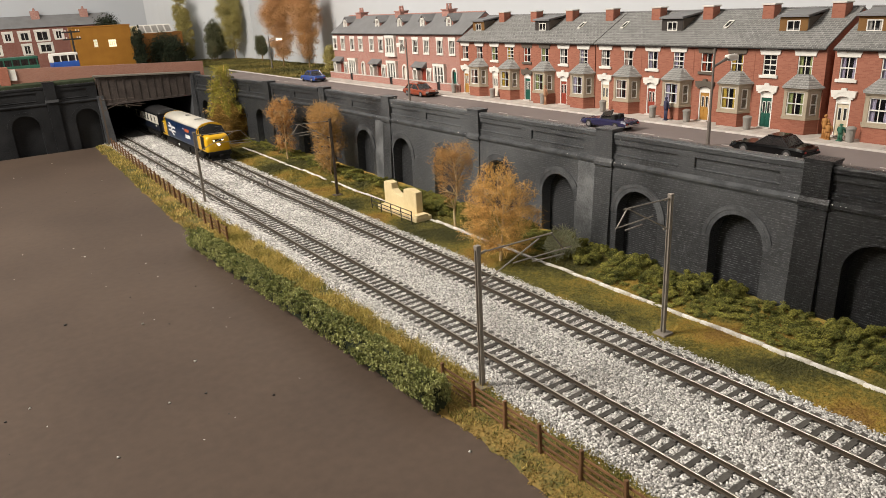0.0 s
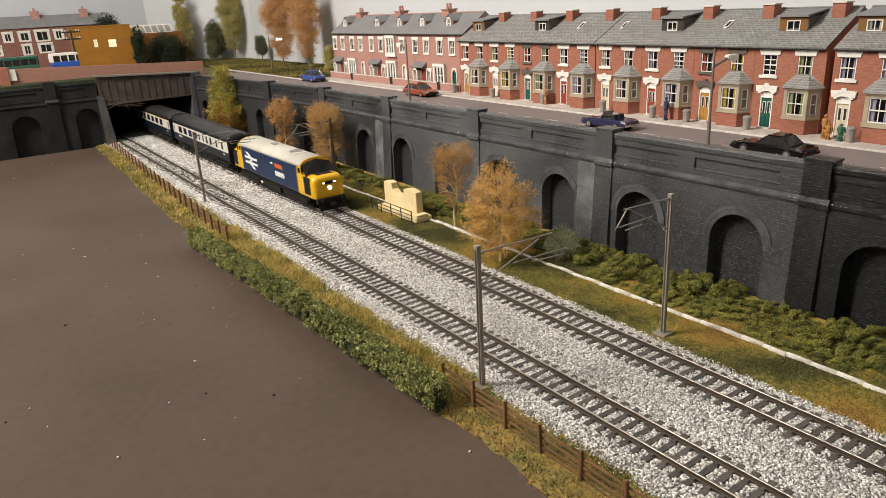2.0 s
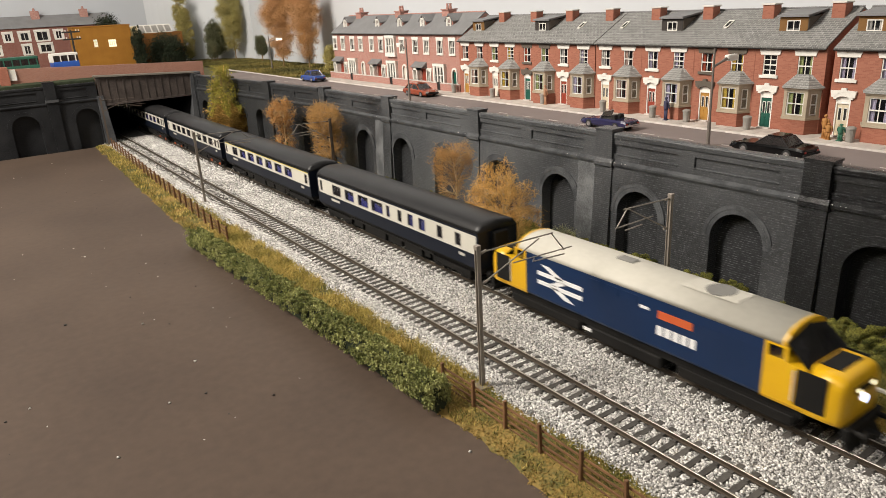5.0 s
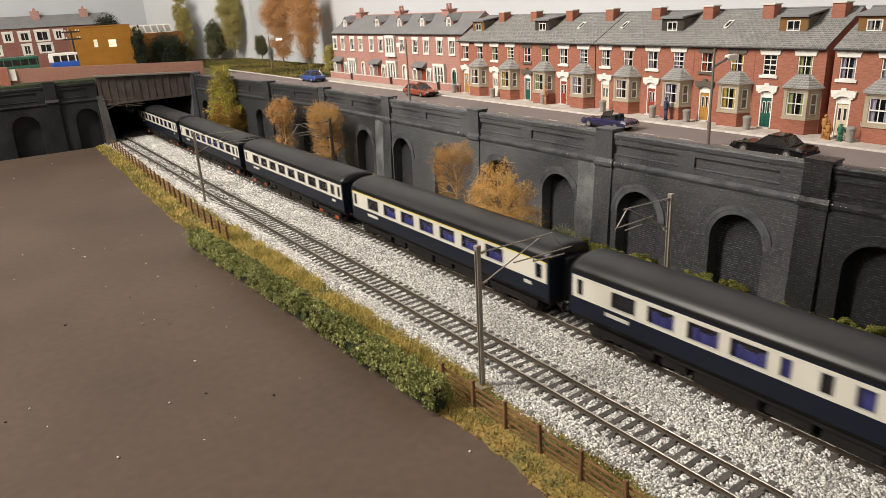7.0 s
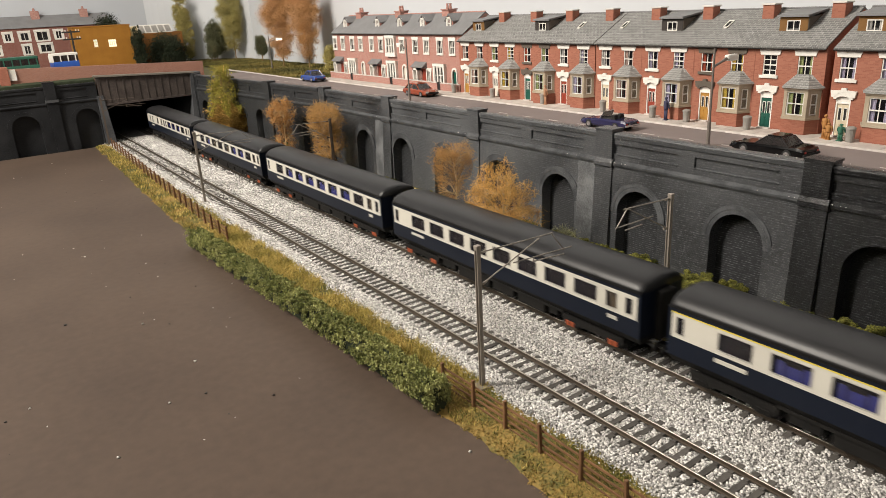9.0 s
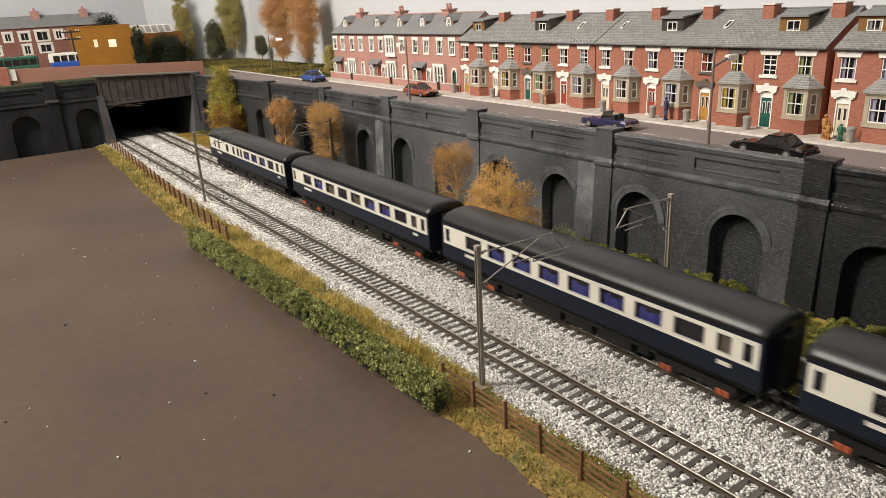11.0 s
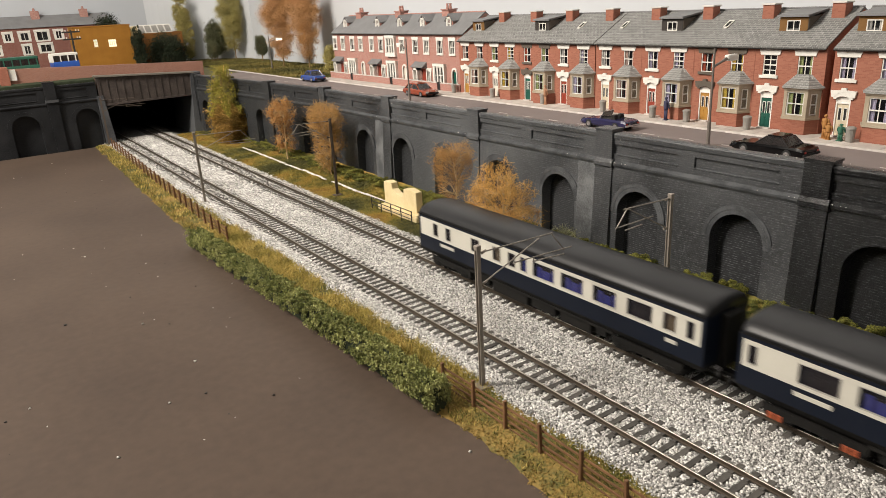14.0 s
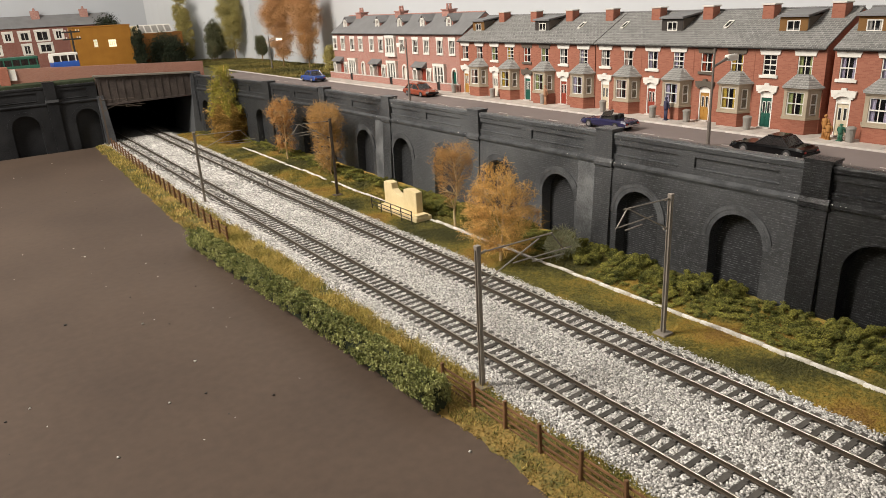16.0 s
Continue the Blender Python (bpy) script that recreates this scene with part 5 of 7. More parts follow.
DORMER = {"brown": mat("dormer_brown", (0.20, 0.10, 0.03), (0.14, 0.07, 0.02), 0.7), "dark": mat("dormer_dark", (0.045, 0.038, 0.034), (0.03, 0.026, 0.024), 0.7)}
LIST_A = [("ochre", 0, ("pink", "pink"), "brown", 0), ("white", 0, ("green", "yellow"), None, 0), ("green", 1, ("red", "green"), "dark", 0), ("red", 0, ("white", "lilac"), None, 1),
          ("cream", 0, ("white", "pink"), None, 1), ("red", 0, ("lilac", "lilac"), "dark", 0), ("ochre", 1, ("red", "yellow"), None, 1), ("green", 0, (None, "green"), "brown", 0),
          ("cream", 0, ("lilac", "lilac"), "brown", 0), ("red", 0, ("white", "yellow"), None, 0)]
for i, (door, dk, cloth, dormer, sky) in enumerate(LIST_A):
    yd = 725.5 - 57.7 * i - (1.0 if i > 3 else 0) - (3.0 if i > 7 else 0)
    terraced_house(i, yd, door, STONE_GREY if dk else STONE_TRIM, cloth, dormer, bool(sky), 4 if i in (7,) else 2,
                   "two-storey red brick terraced house with %s door and bay%s" % (door, ", %s dormer" % dormer if dormer else ""), 2.5 if i == 8 else 0.0)


def villa(yc, tall_bay, dormers):
    """The older houses with small gabled dormers, white surrounds and a front garden wall."""
    top = thing("terraced_house", "pink-red brick villa with white window surrounds and %s" % ("a two-storey white bay" if tall_bay else "a white ground-floor bay"), "house", "older villas", at=(553, yc, PAV_Z))
    w, eave, ridge, deep = 61.5, 73.0, 97.0, 70.0
    ups = [-34, 26, 54] if tall_bay else [-34, -6, 26, 54]
    holes = [(u - 5.2, u + 5.2, 46, 63) for u in ups] + [(-15, 5, 6, 30), (19, 27, 6, 22), (32, 41, 0, 24), (-42, -33, 0, 24)]
    if tall_bay:
        holes.append((-15, 5, 43, 65))
    s = grid_wall(S(), FRONT, [-w, w], [-1, eave], holes, 0, 2.5)
    for y in (-w, w):
        s.poly([(0, y, 0), (deep, y, 0), (deep, y, eave), (deep / 2, y, ridge - 1.5), (0, y, eave)])
    part("wall", s, BRICK_FAR, top, "pink-red brick")
    part("room", S().box(6, deep - 1, -w + 1, w - 1, 0, eave - 2), UNLIT_DARK, top)
    part("roof", S().prism([(-3, -w, eave - 1), (deep / 2, -w, ridge), (deep, -w, eave - 1), (deep, -w, eave - 2.4), (deep / 2, -w, ridge - 1.6), (-3, -w, eave - 2.4)], (0, 2 * w, 0)), SLATE_FAR, top, "smooth grey slate")
    part("ridge_tile", S().rod((deep / 2, -w, ridge), (deep / 2, w, ridge), 1.0), BRICK_FAR, top)
    part("gutter", S().rod((-3.2, -w, eave - 2.4), (-3.2, w, eave - 2.4), 0.6, k=5), IRON_BLACK, top)
    for i, u in enumerate(ups):
        window(top, (10.4, 17, 2), u, 46, ("white", None)[i % 2], STONE_TRIM, STONE_TRIM)
        part("surround", S().box(-1.1, 0.4, u - 7.0, u - 5.2, 46, 63).box(-1.1, 0.4, u + 5.2, u + 7.0, 46, 63), STONE_TRIM, top, "white painted window surround")
    # white bay, over two storeys on the middle house
    for z0, z1 in ((4, 33), (41, 69))[:2 if tall_bay else 1]:
        bay = part("bay_window", S().box(-4, 0.5, -18, -15, z0, z1).box(-4, 0.5, 5, 8, z0, z1).box(-4.6, 0.5, -18.6, 8.6, z1 - 3.4, z1).box(-4.6, 0.5, -18.6, 8.6, z0 - 2, z0 + 3).box(-3.8, 0.3, -9.4, -7.6, z0, z1).box(-3.8, 0.3, -2.4, -0.6, z0, z1), STONE_TRIM, top, "white painted bay surround")
        for u in (-12.2, -5.0, 2.2):
            window(top, (5.4, z1 - z0 - 7, 2, 1), u, z0 + 3, None, x=-3.0)
    window(top, (8, 16, 2, 1), 23, 6, "white", STONE_TRIM, STONE_TRIM)
    for u, wd, z0, z1 in ((23, 4, 6, 22), (-37.5, 4.5, 0, 24)):
        arch = [(u + (wd + 1.2) * math.cos(a), z1 - 1 + (wd + 1.6) * math.sin(a)) for a in [math.pi * q / 8 for q in range(9)]]
        inn = [(u + wd * 0.8 * math.cos(a), z1 - 1 + wd * 0.8 * math.sin(a)) for a in [math.pi * q / 8 for q in range(9)]]
        hd = S().loft([[(-1.4, *o), (-1.4, *i), (0.4, *i), (0.4, *o)] for o, i in zip(arch, inn)])
        hd.box(-1.4, 0.4, u - wd - 1.8, u - wd, z0, z1 - 0.5).box(-1.4, 0.4, u + wd, u + wd + 1.8, z0, z1 - 0.5)
        part("surround", hd, STONE_TRIM, top, "white arched surround")
    for u, c in ((36.5, "red"), (-37.5, "green" if yc < 850 else "white")):
        part("door", S().box(1.2, 2, u - 4.5, u + 4.5, 0, 24), DOORS[c], top, c + " door")
    por = part("porch", S().box(-7, 0, 43, 45, 0, 26).box(-7, 0, 53, 55, 0, 26).box(-7, 0, 43, 55, 23, 27).box(-1, 0.2, 45, 53, 0, 23), STONE_TRIM, top, "white porch")
    part("porch_roof", S().prism([(-9, 28, 27), (0, 28, 34), (0, 28, 27)], (0, 30, 0)), SLATE_FAR, por)
    for u in dormers:
        dm = part("dormer", S().prism([(12, u - 7.4, 78), (12, u + 7.4, 78), (12, u + 7.4, 88), (12, u, 94), (12, u - 7.4, 88)], (24, 0, 0)), BRICK_FAR, top, "gabled dormer")
        part("dormer_roof", S().prism([(10, u - 10, 86.2), (10, u, 95), (10, u + 10, 86.2), (10, u + 10, 87.6), (10, u, 96.6), (10, u - 10, 87.6)], (28, 0, 0)), SLATE_FAR, dm)
        window(top, (6, 12, 2), u, 78.0, None, x=10.9)
        part("dormer_trim", S().box(10.0, 11.4, u - 5.6, u - 3, 77, 91).box(10.0, 11.4, u + 3, u + 5.6, 77, 91).box(10.0, 11.4, u - 5.6, u + 5.6, 89.5, 92).box(10.0, 11.4, u - 6.4, u + 6.4, 76, 78.4), STONE_TRIM, dm)
    ch = part("chimney", S().box(28, 42, 10, 26, 84, 100.5, 0.3), BRICK_FAR, top, "brick chimney stack")
    part("chimney_cap", S().box(27, 43, 9, 27, 100.5, 102), BRICK_FAR, ch)
    for q in (14.5, 21.5):
        part("chimney_pot", S().lathe(35, q, [(2.0, 102), (1.6, 108), (1.9, 109)], 8), BRICK_FAR, ch)
    gw = part("garden_wall", S().box(-11, -8.5, -w, -18, -1, 9).box(-11, -8.5, -10, w, -1, 9), BRICK_FAR, top, "low brick garden wall")
    part("coping", S().box(-11.5, -8, -w, -18, 9, 10).box(-11.5, -8, -10, w, 9, 10), KERB, gw)
    part("gate", S().box(-10.2, -9.4, -17.5, -10.5, 0, 10.5), DOORS["black"], top, "black gate")


for yc, tall_bay, dormers in ((801, False, (-14, 49)), (924, True, (-14, 51)), (1047, False, (33,))):
    villa(yc, tall_bay, dormers)


# ---- street furniture ----
def bin_(x, y):
    top = thing("dustbin", "grey galvanised dustbin standing on the pavement", "dustbin", "dustbins", at=(x, y, PAV_Z))
    part("bin_body", S().lathe(0, 0, [(2.6, 0), (2.9, 1), (3.3, 9), (3.6, 9.2), (3.6, 9.8)], 14), PLASTIC_BIN, top)
    part("lid", S().lathe(0, 0, [(3.7, 9.8), (3.6, 10.4), (2.2, 11.2), (0.6, 11.5)], 14), PLASTIC_BIN, top)


for x, y in ((535, 664), (533, 574), (531, 485), (531, 424), (530, 386), (529, 327), (529, 245), (536, 744)):
    bin_(x, y)


def figurine(x, y, rz, coat, legs, h=22.0):
    s = S().box(-2.2, 2.2, -2.2, 2.2, 0, 0.4)
    for d in (-0.85, 0.85):
        s.rod((0, d, 0.3), (0, d * 0.9, h * 0.48), 0.85, 1.0, 8).box(-0.8, 1.7, d - 0.7, d + 0.7, 0.3, 1.2, 0.2)
        s.rod((0.2, d * 2.3, h * 0.80), (0.6, d * 3.0, h * 0.62), 0.75, 0.65, 7).rod((0.6, d * 3.0, h * 0.62), (1.8, d * 2.6, h * 0.48), 0.65, 0.5, 7)
    s.lathe(0, 0, [(1.9, h * 0.44), (2.0, h * 0.52), (1.7, h * 0.62), (2.1, h * 0.76), (1.6, h * 0.82), (0.65, h * 0.85), (0.7, h * 0.87), (1.15, h * 0.90), (1.3, h * 0.94), (1.0, h * 0.985), (0.3, h)], 12)
    o = new("figurine", s.mesh("figurine", coat, True))
    o.matrix_world = at(x, y, PAV_Z, rz)
    tagged(o, legs, "figurine", "painted figurines")


COAT_N, COAT_O, COAT_G, COAT_B = (mat("paint_" + n, c, None, 0.6) for n, c in (("navy", (0.05, 0.05, 0.10)), ("orange", (0.42, 0.20, 0.06)), ("green", (0.04, 0.14, 0.09)), ("brown", (0.45, 0.24, 0.14))))
figurine(527, 406, 0, COAT_N, "small plain navy painted figurine on the pavement", 21)
figurine(532, 569, 0, COAT_B, "small plain brown painted figurine by a dustbin", 21)
figurine(531, 265, 0, COAT_O, "small plain orange painted figurine by the door", 18)
figurine(529, 261, 0, COAT_O, "short plain orange painted figurine on the pavement", 12.5)
figurine(529, 252, 0, COAT_G, "short plain green painted figurine on the pavement", 12.5)

LAMP_GREY = mat("lamp_post_grey", (0.20, 0.175, 0.155), (0.15, 0.13, 0.115), 0.5, 0.2)
LAMP_LENS = mat("lamp_lens_white", (0.8, 0.78, 0.72), (0.75, 0.73, 0.68), 0.3)


def street_lamp(x, y, z, h, lit, rz=0.0):
    top = thing("street_lamp", "grey street lamp on a tall post%s" % (", lit" if lit else ", unlit"), "street lamp", "street lamps", at=(x, y, z), rz=rz)
    part("post", S().lathe(0, 0, [(1.5, 0), (1.4, 18), (0.9, 19), (0.8, h)], 10), LAMP_GREY, top)
    part("arm", S().rod((0, 0, h - 13), (12, 0, h - 9.5), 0.9).rod((12, 0, h - 9.5), (17, 0, h - 8.0), 1.3), LAMP_GREY, top)
    part("lantern", S().box(15, 27, -2, 2, h - 8.6, h - 6.0, 0.6), LAMP_LENS, top)
    part("lens", S().box(17, 27.5, -1.7, 1.7, h - 10.4, h - 8.6), LAMP_ON if lit else LAMP_LENS, top)


LAMP_ON = glow("lamp_lit", (1.0, 0.93, 0.8), 6)
street_lamp(460.5, 315, 82, 71, False)
street_lamp(461, 733, 82, 74, False, 80)
street_lamp(557, 1404, 83, 66, True)

# ---- cars ----
CAR_GLASS = glass("car_glass", (0.025, 0.022, 0.022), 0.88, 0.1)
TYRE = mat("tyre_black", (0.02, 0.02, 0.02), None, 0.8)
CHROME = mat("chrome_trim", (0.7, 0.7, 0.7), None, 0.2, 0.9, bump=0)
RED_LAMP = mat("tail_lamp_red", (0.4, 0.02, 0.01), None, 0.3)


def car(name, x, y, rz, length, width, paint, label, hood=0.30, boot=0.80, height=18.0, belt=10.5, open_top=False, wheel_m=None, z=82.06, trim=None):
    """Local +y is the front."""
    top = thing(name, label, "car", "parked cars", at=(x, y, z), rz=rz)
    L, W = length / 2, width / 2
    prof = [(-L, 4.5, 7.5), (-L + 1.2, 3.2, belt - 0.6), (-L + 5, 2.8, belt), (-L * 0.3, 2.6, belt + 0.3), (L * 0.3, 2.6, belt), (L - 5, 2.8, belt - 1.2), (L - 1.2, 3.2, belt - 2.4), (L, 4.5, 6.6)]
    rings = []
    for i, (q, zb, zt) in enumerate(prof):
        w = W * (0.90 if i in (0, len(prof) - 1) else 0.97 if i in (1, len(prof) - 2) else 1)
        rings.append([(-w * 0.94, q, zb), (w * 0.94, q, zb), (w, q, zb + 1.6), (w, q, zt - 1.6), (w * 0.90, q, zt), (-w * 0.90, q, zt), (-w, q, zt - 1.6), (-w, q, zb + 1.6)])
    part("body", S().loft(rings), paint, top, bevel=0.35, smooth=False)
    a0, a1 = L - 2 * L * hood, L - 2 * L * boot
    if not open_top:
        lo = lambda g, z: [(-W * 0.93 + g, a1, z), (W * 0.93 - g, a1, z), (W * 0.93 - g, a0, z), (-W * 0.93 + g, a0, z)]
        hi = [(-W * 0.74, a1 + 6.5, height - 0.4), (W * 0.74, a1 + 6.5, height - 0.4), (W * 0.74, a0 - 8, height - 0.4), (-W * 0.74, a0 - 8, height - 0.4)]
        part("glasshouse", S().loft([lo(0, belt - 0.5), hi]), CAR_GLASS, top, "dark car windows")
        part("roof", S().loft([[(q[0] * 1.03, q[1], q[2] - 0.5) for q in hi], [(q[0] * 0.86, q[1] * 0.9, height + 0.5) for q in hi]]), paint, top)
        base = lo(0, belt - 0.4)
        for q, r in zip(base, hi):
            part("pillar", S().rod((q[0] * 1.005, q[1], q[2]), (r[0] * 1.02, r[1], r[2]), 0.4 if trim else 0.55, k=5), trim or paint, top)
        for sg in (-1, 1):
            m0, m1 = (a0 + a1) / 2, (a0 + a1) / 2 - 0.5
            part("pillar", S().rod((sg * W * 0.935, m0, belt - 0.4), (sg * W * 0.75, m1, height - 0.4), 0.3 if trim else 0.5, k=5), trim or paint, top)
    else:
        part("cockpit", S().box(-W * 0.72, W * 0.72, a1 + 2, a0 - 1, belt - 1, belt + 0.6), UNLIT_DARK, top)
        for sg in (-0.4, 0.4):
            part("seat", S().box(W * sg - 2.5, W * sg + 2.5, a1 + 3, a1 + 7, belt - 1, belt + 4, 0.6), TYRE, top)
        fr = S()
        pts = [(-W * 0.72, a0, belt), (-W * 0.62, a0 - 3.5, belt + 6), (W * 0.62, a0 - 3.5, belt + 6), (W * 0.72, a0, belt)]
        for q, r in zip(pts, pts[1:]):
            fr.rod(q, r, 0.5, k=5)
        part("windscreen_frame", fr, CHROME, top)
        part("windscreen", S().poly(pts), CAR_GLASS, top)
    for sg in (-1, 1):
        for q in (-L * 0.58, L * 0.60):
            wh = part("wheel", S().lathe(0, 0, [(0.5, 0), (3.3, 0), (3.6, 0.5), (3.6, 2.2), (3.3, 2.6), (0.5, 2.6)], 18, "X"), TYRE, top)
            wh.location = ((sg * (W - 1.0) - 1.3) * U, q * U, 3.6 * U)
            part("rim", S().lathe(0, 0, [(0.3, -0.12), (2.1, -0.12), (2.3, 0.2), (2.3, 2.4), (2.1, 2.72), (0.3, 2.72)], 14, "X"), wheel_m or CHROME, wh)
        part("headlight", S().box(sg * W * 0.66 - 1.8, sg * W * 0.66 + 1.8, L - 1.0, L + 0.1, 6.6 - 1.2, 6.6 + 0.9), CHROME, top)
        part("tail_light", S().box(sg * W * 0.72 - 1.1, sg * W * 0.72 + 1.1, -L - 0.1, -L + 0.5, 5.6, 6.8), RED_LAMP, top)
    part("bumper", S().box(-W * 0.95, W * 0.95, L - 0.6, L + 0.8, 3.8, 5.4, 0.3), CHROME if open_top else TYRE, top)
    part("bumper", S().box(-W * 0.95, W * 0.95, -L - 0.8, -L + 0.6, 3.8, 5.4, 0.3), CHROME if open_top else TYRE, top)


PAINTS = {n: mat("car_" + n, c, [q * 0.9 for q in c], 0.25, scale=20, bump=0, coat=0.5, spec=0.5) for n, c in dict(black=(0.008, 0.008, 0.009), violet=(0.016, 0.015, 0.06), orange=(0.25, 0.048, 0.02), blue=(0.02, 0.06, 0.26)).items()}
PAINTS["black"] = mat("car_gloss_black", (0.004, 0.004, 0.0045), None, 0.12, scale=20, bump=0, spec=0.35)
car("saloon_car", 462, 264, -2, 55, 20, PAINTS["black"], "glossy black four-door saloon parked by the wall", 0.34, 0.80, 14.6, 8.8, trim=TYRE)
car("sports_car", 473, 424, 0, 52, 19, PAINTS["violet"], "open dark violet-blue two-seat sports car with chrome bumpers", 0.42, 0.78, 13, 8.8, True)
car("hatchback_car", 500, 768, 180, 54, 21, PAINTS["orange"], "orange-red hatchback car on the street", 0.28, 0.90, 15.5, 9.4)
car("saloon_car", 500, 1090, 0, 56, 21, PAINTS["blue"], "bright blue saloon car on the far street", 0.30, 0.80, 17.5)


TRAIN = []


# ---- train: built at the rail's level, local -y leads ----
def section(y, pts):
    """A closed ring across the vehicle from its right half outline."""
    return [(x, y, z) for x, z in pts] + [(-x, y, z) for x, z in reversed(pts) if x > 0.01]


def side_wall(s, sg, y0, y1, z0, z1, holes, x=17.7, thick=0.9):
    grid_wall(s, lambda u, v, d: (sg * (x - d), u, v), [y0, y1], [z0, z1], holes, 0, thick)


GLASS_TRAIN = glass("train_glazing", (0.02, 0.02, 0.028), 0.28, 0.06)
SEAT_DARK = mat("seat_brown", (0.035, 0.022, 0.016), (0.02, 0.014, 0.01), 0.8)
INSIDES = {"blue": SEAT_BLUE, "dark": SEAT_DARK, "tan": TAN_INSIDE}


def bogie(parent, y, boxes, span=34.0):
    b = part("bogie", S().box(-14.5, 14.5, y - span / 2 - 5, y + span / 2 + 5, 5.5, 9.5, 0.5), TRAIN_BLACK, parent, "black bogie frame")
    for sg in (-1, 1):
        x0, x1 = sorted((sg * 14.2, sg * 15.6))
        part("side_frame", S().loft([[(x0, y + a, z), (x1, y + a, z), (x1, y + a, 10.6), (x0, y + a, 10.6)] for a, z in ((-span / 2 - 7, 7.5), (-span / 2 - 4, 4.2), (-span / 2 + 4, 4.2), (-span / 4, 6.4), (span / 4, 6.4), (span / 2 - 4, 4.2), (span / 2 + 4, 4.2), (span / 2 + 7, 7.5))]), TRAIN_BLACK, b)
    for q in (-span / 2, span / 2):
        part("axle", S().rod((-13, y + q, 6.4), (13, y + q, 6.4), 1.0), TRAIN_BLACK, b)
        for sg in (-1, 1):
            w = part("wheel", S().lathe(y + q, 6.4, [(0.6, sg * 6.4), (6.6, sg * 6.4), (7.0, sg * 6.9), (6.4, sg * 7.2), (6.4, sg * 9.4), (0.6, sg * 9.4)], 20, "X"), TRAIN_BLACK, b)
            for e in (-1.9, 1.9):
                part("axlebox", S().box(sg * 15.6 - 0.7, sg * 15.6 + 0.7, y + q + e - 1.45, y + q + e + 1.45, 4.4, 7.4, 0.3), boxes, b)
    return b


def coach(index, holes, boxes, label, yellow=False, tail=False):
    top = thing("coach", label, "railway coach", "train")
    L = 255.3
    lower, cream, roof = S(), S(), S()
    hs = [(a, b, 28.6, 38.2) for a, b, _ in holes]
    for sg in (-1, 1):
        side_wall(cream, sg, 2.2, L - 2.2, 26.4, 40.3, hs)
        ls = S()
        side_wall(ls, sg, 0, L, 16.0, 26.4, [], 17.7)
        part("lower_side", ls, COACH_BLUE, top, "dark blue lower side")
        ub = S()
        side_wall(ub, sg, 0, L, 40.3, 43.0, [], 17.6)
        part("upper_band", ub, COACH_BLUE, top)
        for ya, yb in ((0, 2.2), (L - 2.2, L)):
            cp = S()
            side_wall(cp, sg, ya, yb, 26.4, 40.3, [])
            part("corner_post", cp, COACH_BLUE, top)
    lower.loft([[(-17.6, 0, 16), (17.6, 0, 16), (17.6, L, 16), (-17.6, L, 16)], [(-16.6, 0.6, 14.6), (16.6, 0.6, 14.6), (16.6, L - 0.6, 14.6), (-16.6, L - 0.6, 14.6)], [(-14, 2, 11), (14, 2, 11), (14, L - 2, 11), (-14, L - 2, 11)]])
    for y in (0.05, L - 0.05):
        part("end_wall", S().poly(section(y, [(17.6, 16), (17.6, 42.8), (14, 47), (0, 49.6)])), COACH_BLUE, top)
    part("underfloor", lower, TRAIN_BLACK, top)
    panel = part("side_panel", cream, COACH_GREY, top, "pale grey window band")
    prof = [(17.9, 42.8), (17.4, 44.4), (15.6, 46.6), (12.2, 48.5), (8, 49.8), (3.5, 50.4), (0, 50.5)]
    rings = []
    for y, k, dz in ((-0.4, 0.9, -1.6), (1.2, 0.985, -0.4), (4, 1, 0), (L - 4, 1, 0), (L - 1.2, 0.985, -0.4), (L + 0.4, 0.9, -1.6)):
        rings.append([(x * k, y, z + dz * (z - 42) / 8) for x, z in prof] + [(-x * k, y, z + dz * (z - 42) / 8) for x, z in reversed(prof[:-1])])
    part("roof", S().loft(rings), COACH_ROOF, top, "smooth dark grey roof", smooth=True)
    part("gutter", S().box(17.5, 18.15, 0, L, 42.4, 42.9).box(-18.15, -17.5, 0, L, 42.4, 42.9), TRAIN_BLACK, top)
    if yellow:
        part("class_stripe", S().box(17.6, 17.85, 2.2, L - 2.2, 39.95, 40.5).box(-17.85, -17.6, 2.2, L - 2.2, 39.95, 40.5), YELLOW_LINE, top, "yellow first class stripe")
    for a, b, k in holes:
        for sg in (-1, 1):
            part("window_pane", S().box(min(sg * 17.2, sg * 17.35), max(sg * 17.2, sg * 17.35), a, b, 28.6, 38.2), GLASS_TRAIN, top)
        for sg in (-1, 1):
            x0, x1 = sorted((sg * 17.25, sg * 17.82))
            fr = S()
            fr.box(x0, x1, a - 0.3, a + 0.25, 28.4, 38.4).box(x0, x1, b - 0.25, b + 0.3, 28.4, 38.4).box(x0, x1, a, b, 28.3, 28.75).box(x0, x1, a, b, 38.0, 38.5)
            part("window_frame", fr, CHROME_DULL, top)
        if b - a > 12:
            st = S()
            # blocks stand tall so their colour fills the pane in place of its reflection
            st.box(-15.2, 15.2, a + 0.5, a + 5.5, 14, 34.5, 0.8).box(-15.2, 15.2, b - 5.5, b - 0.5, 14, 34.5, 0.8).box(-15.2, -3, a + 6, b - 6, 14, 33.0)
            part("seat", st, INSIDES[k], top)
        else:
            part("partition", S().box(-15.8, 15.8, a - 1, b + 1, 14, 40), INSIDES[k], top)
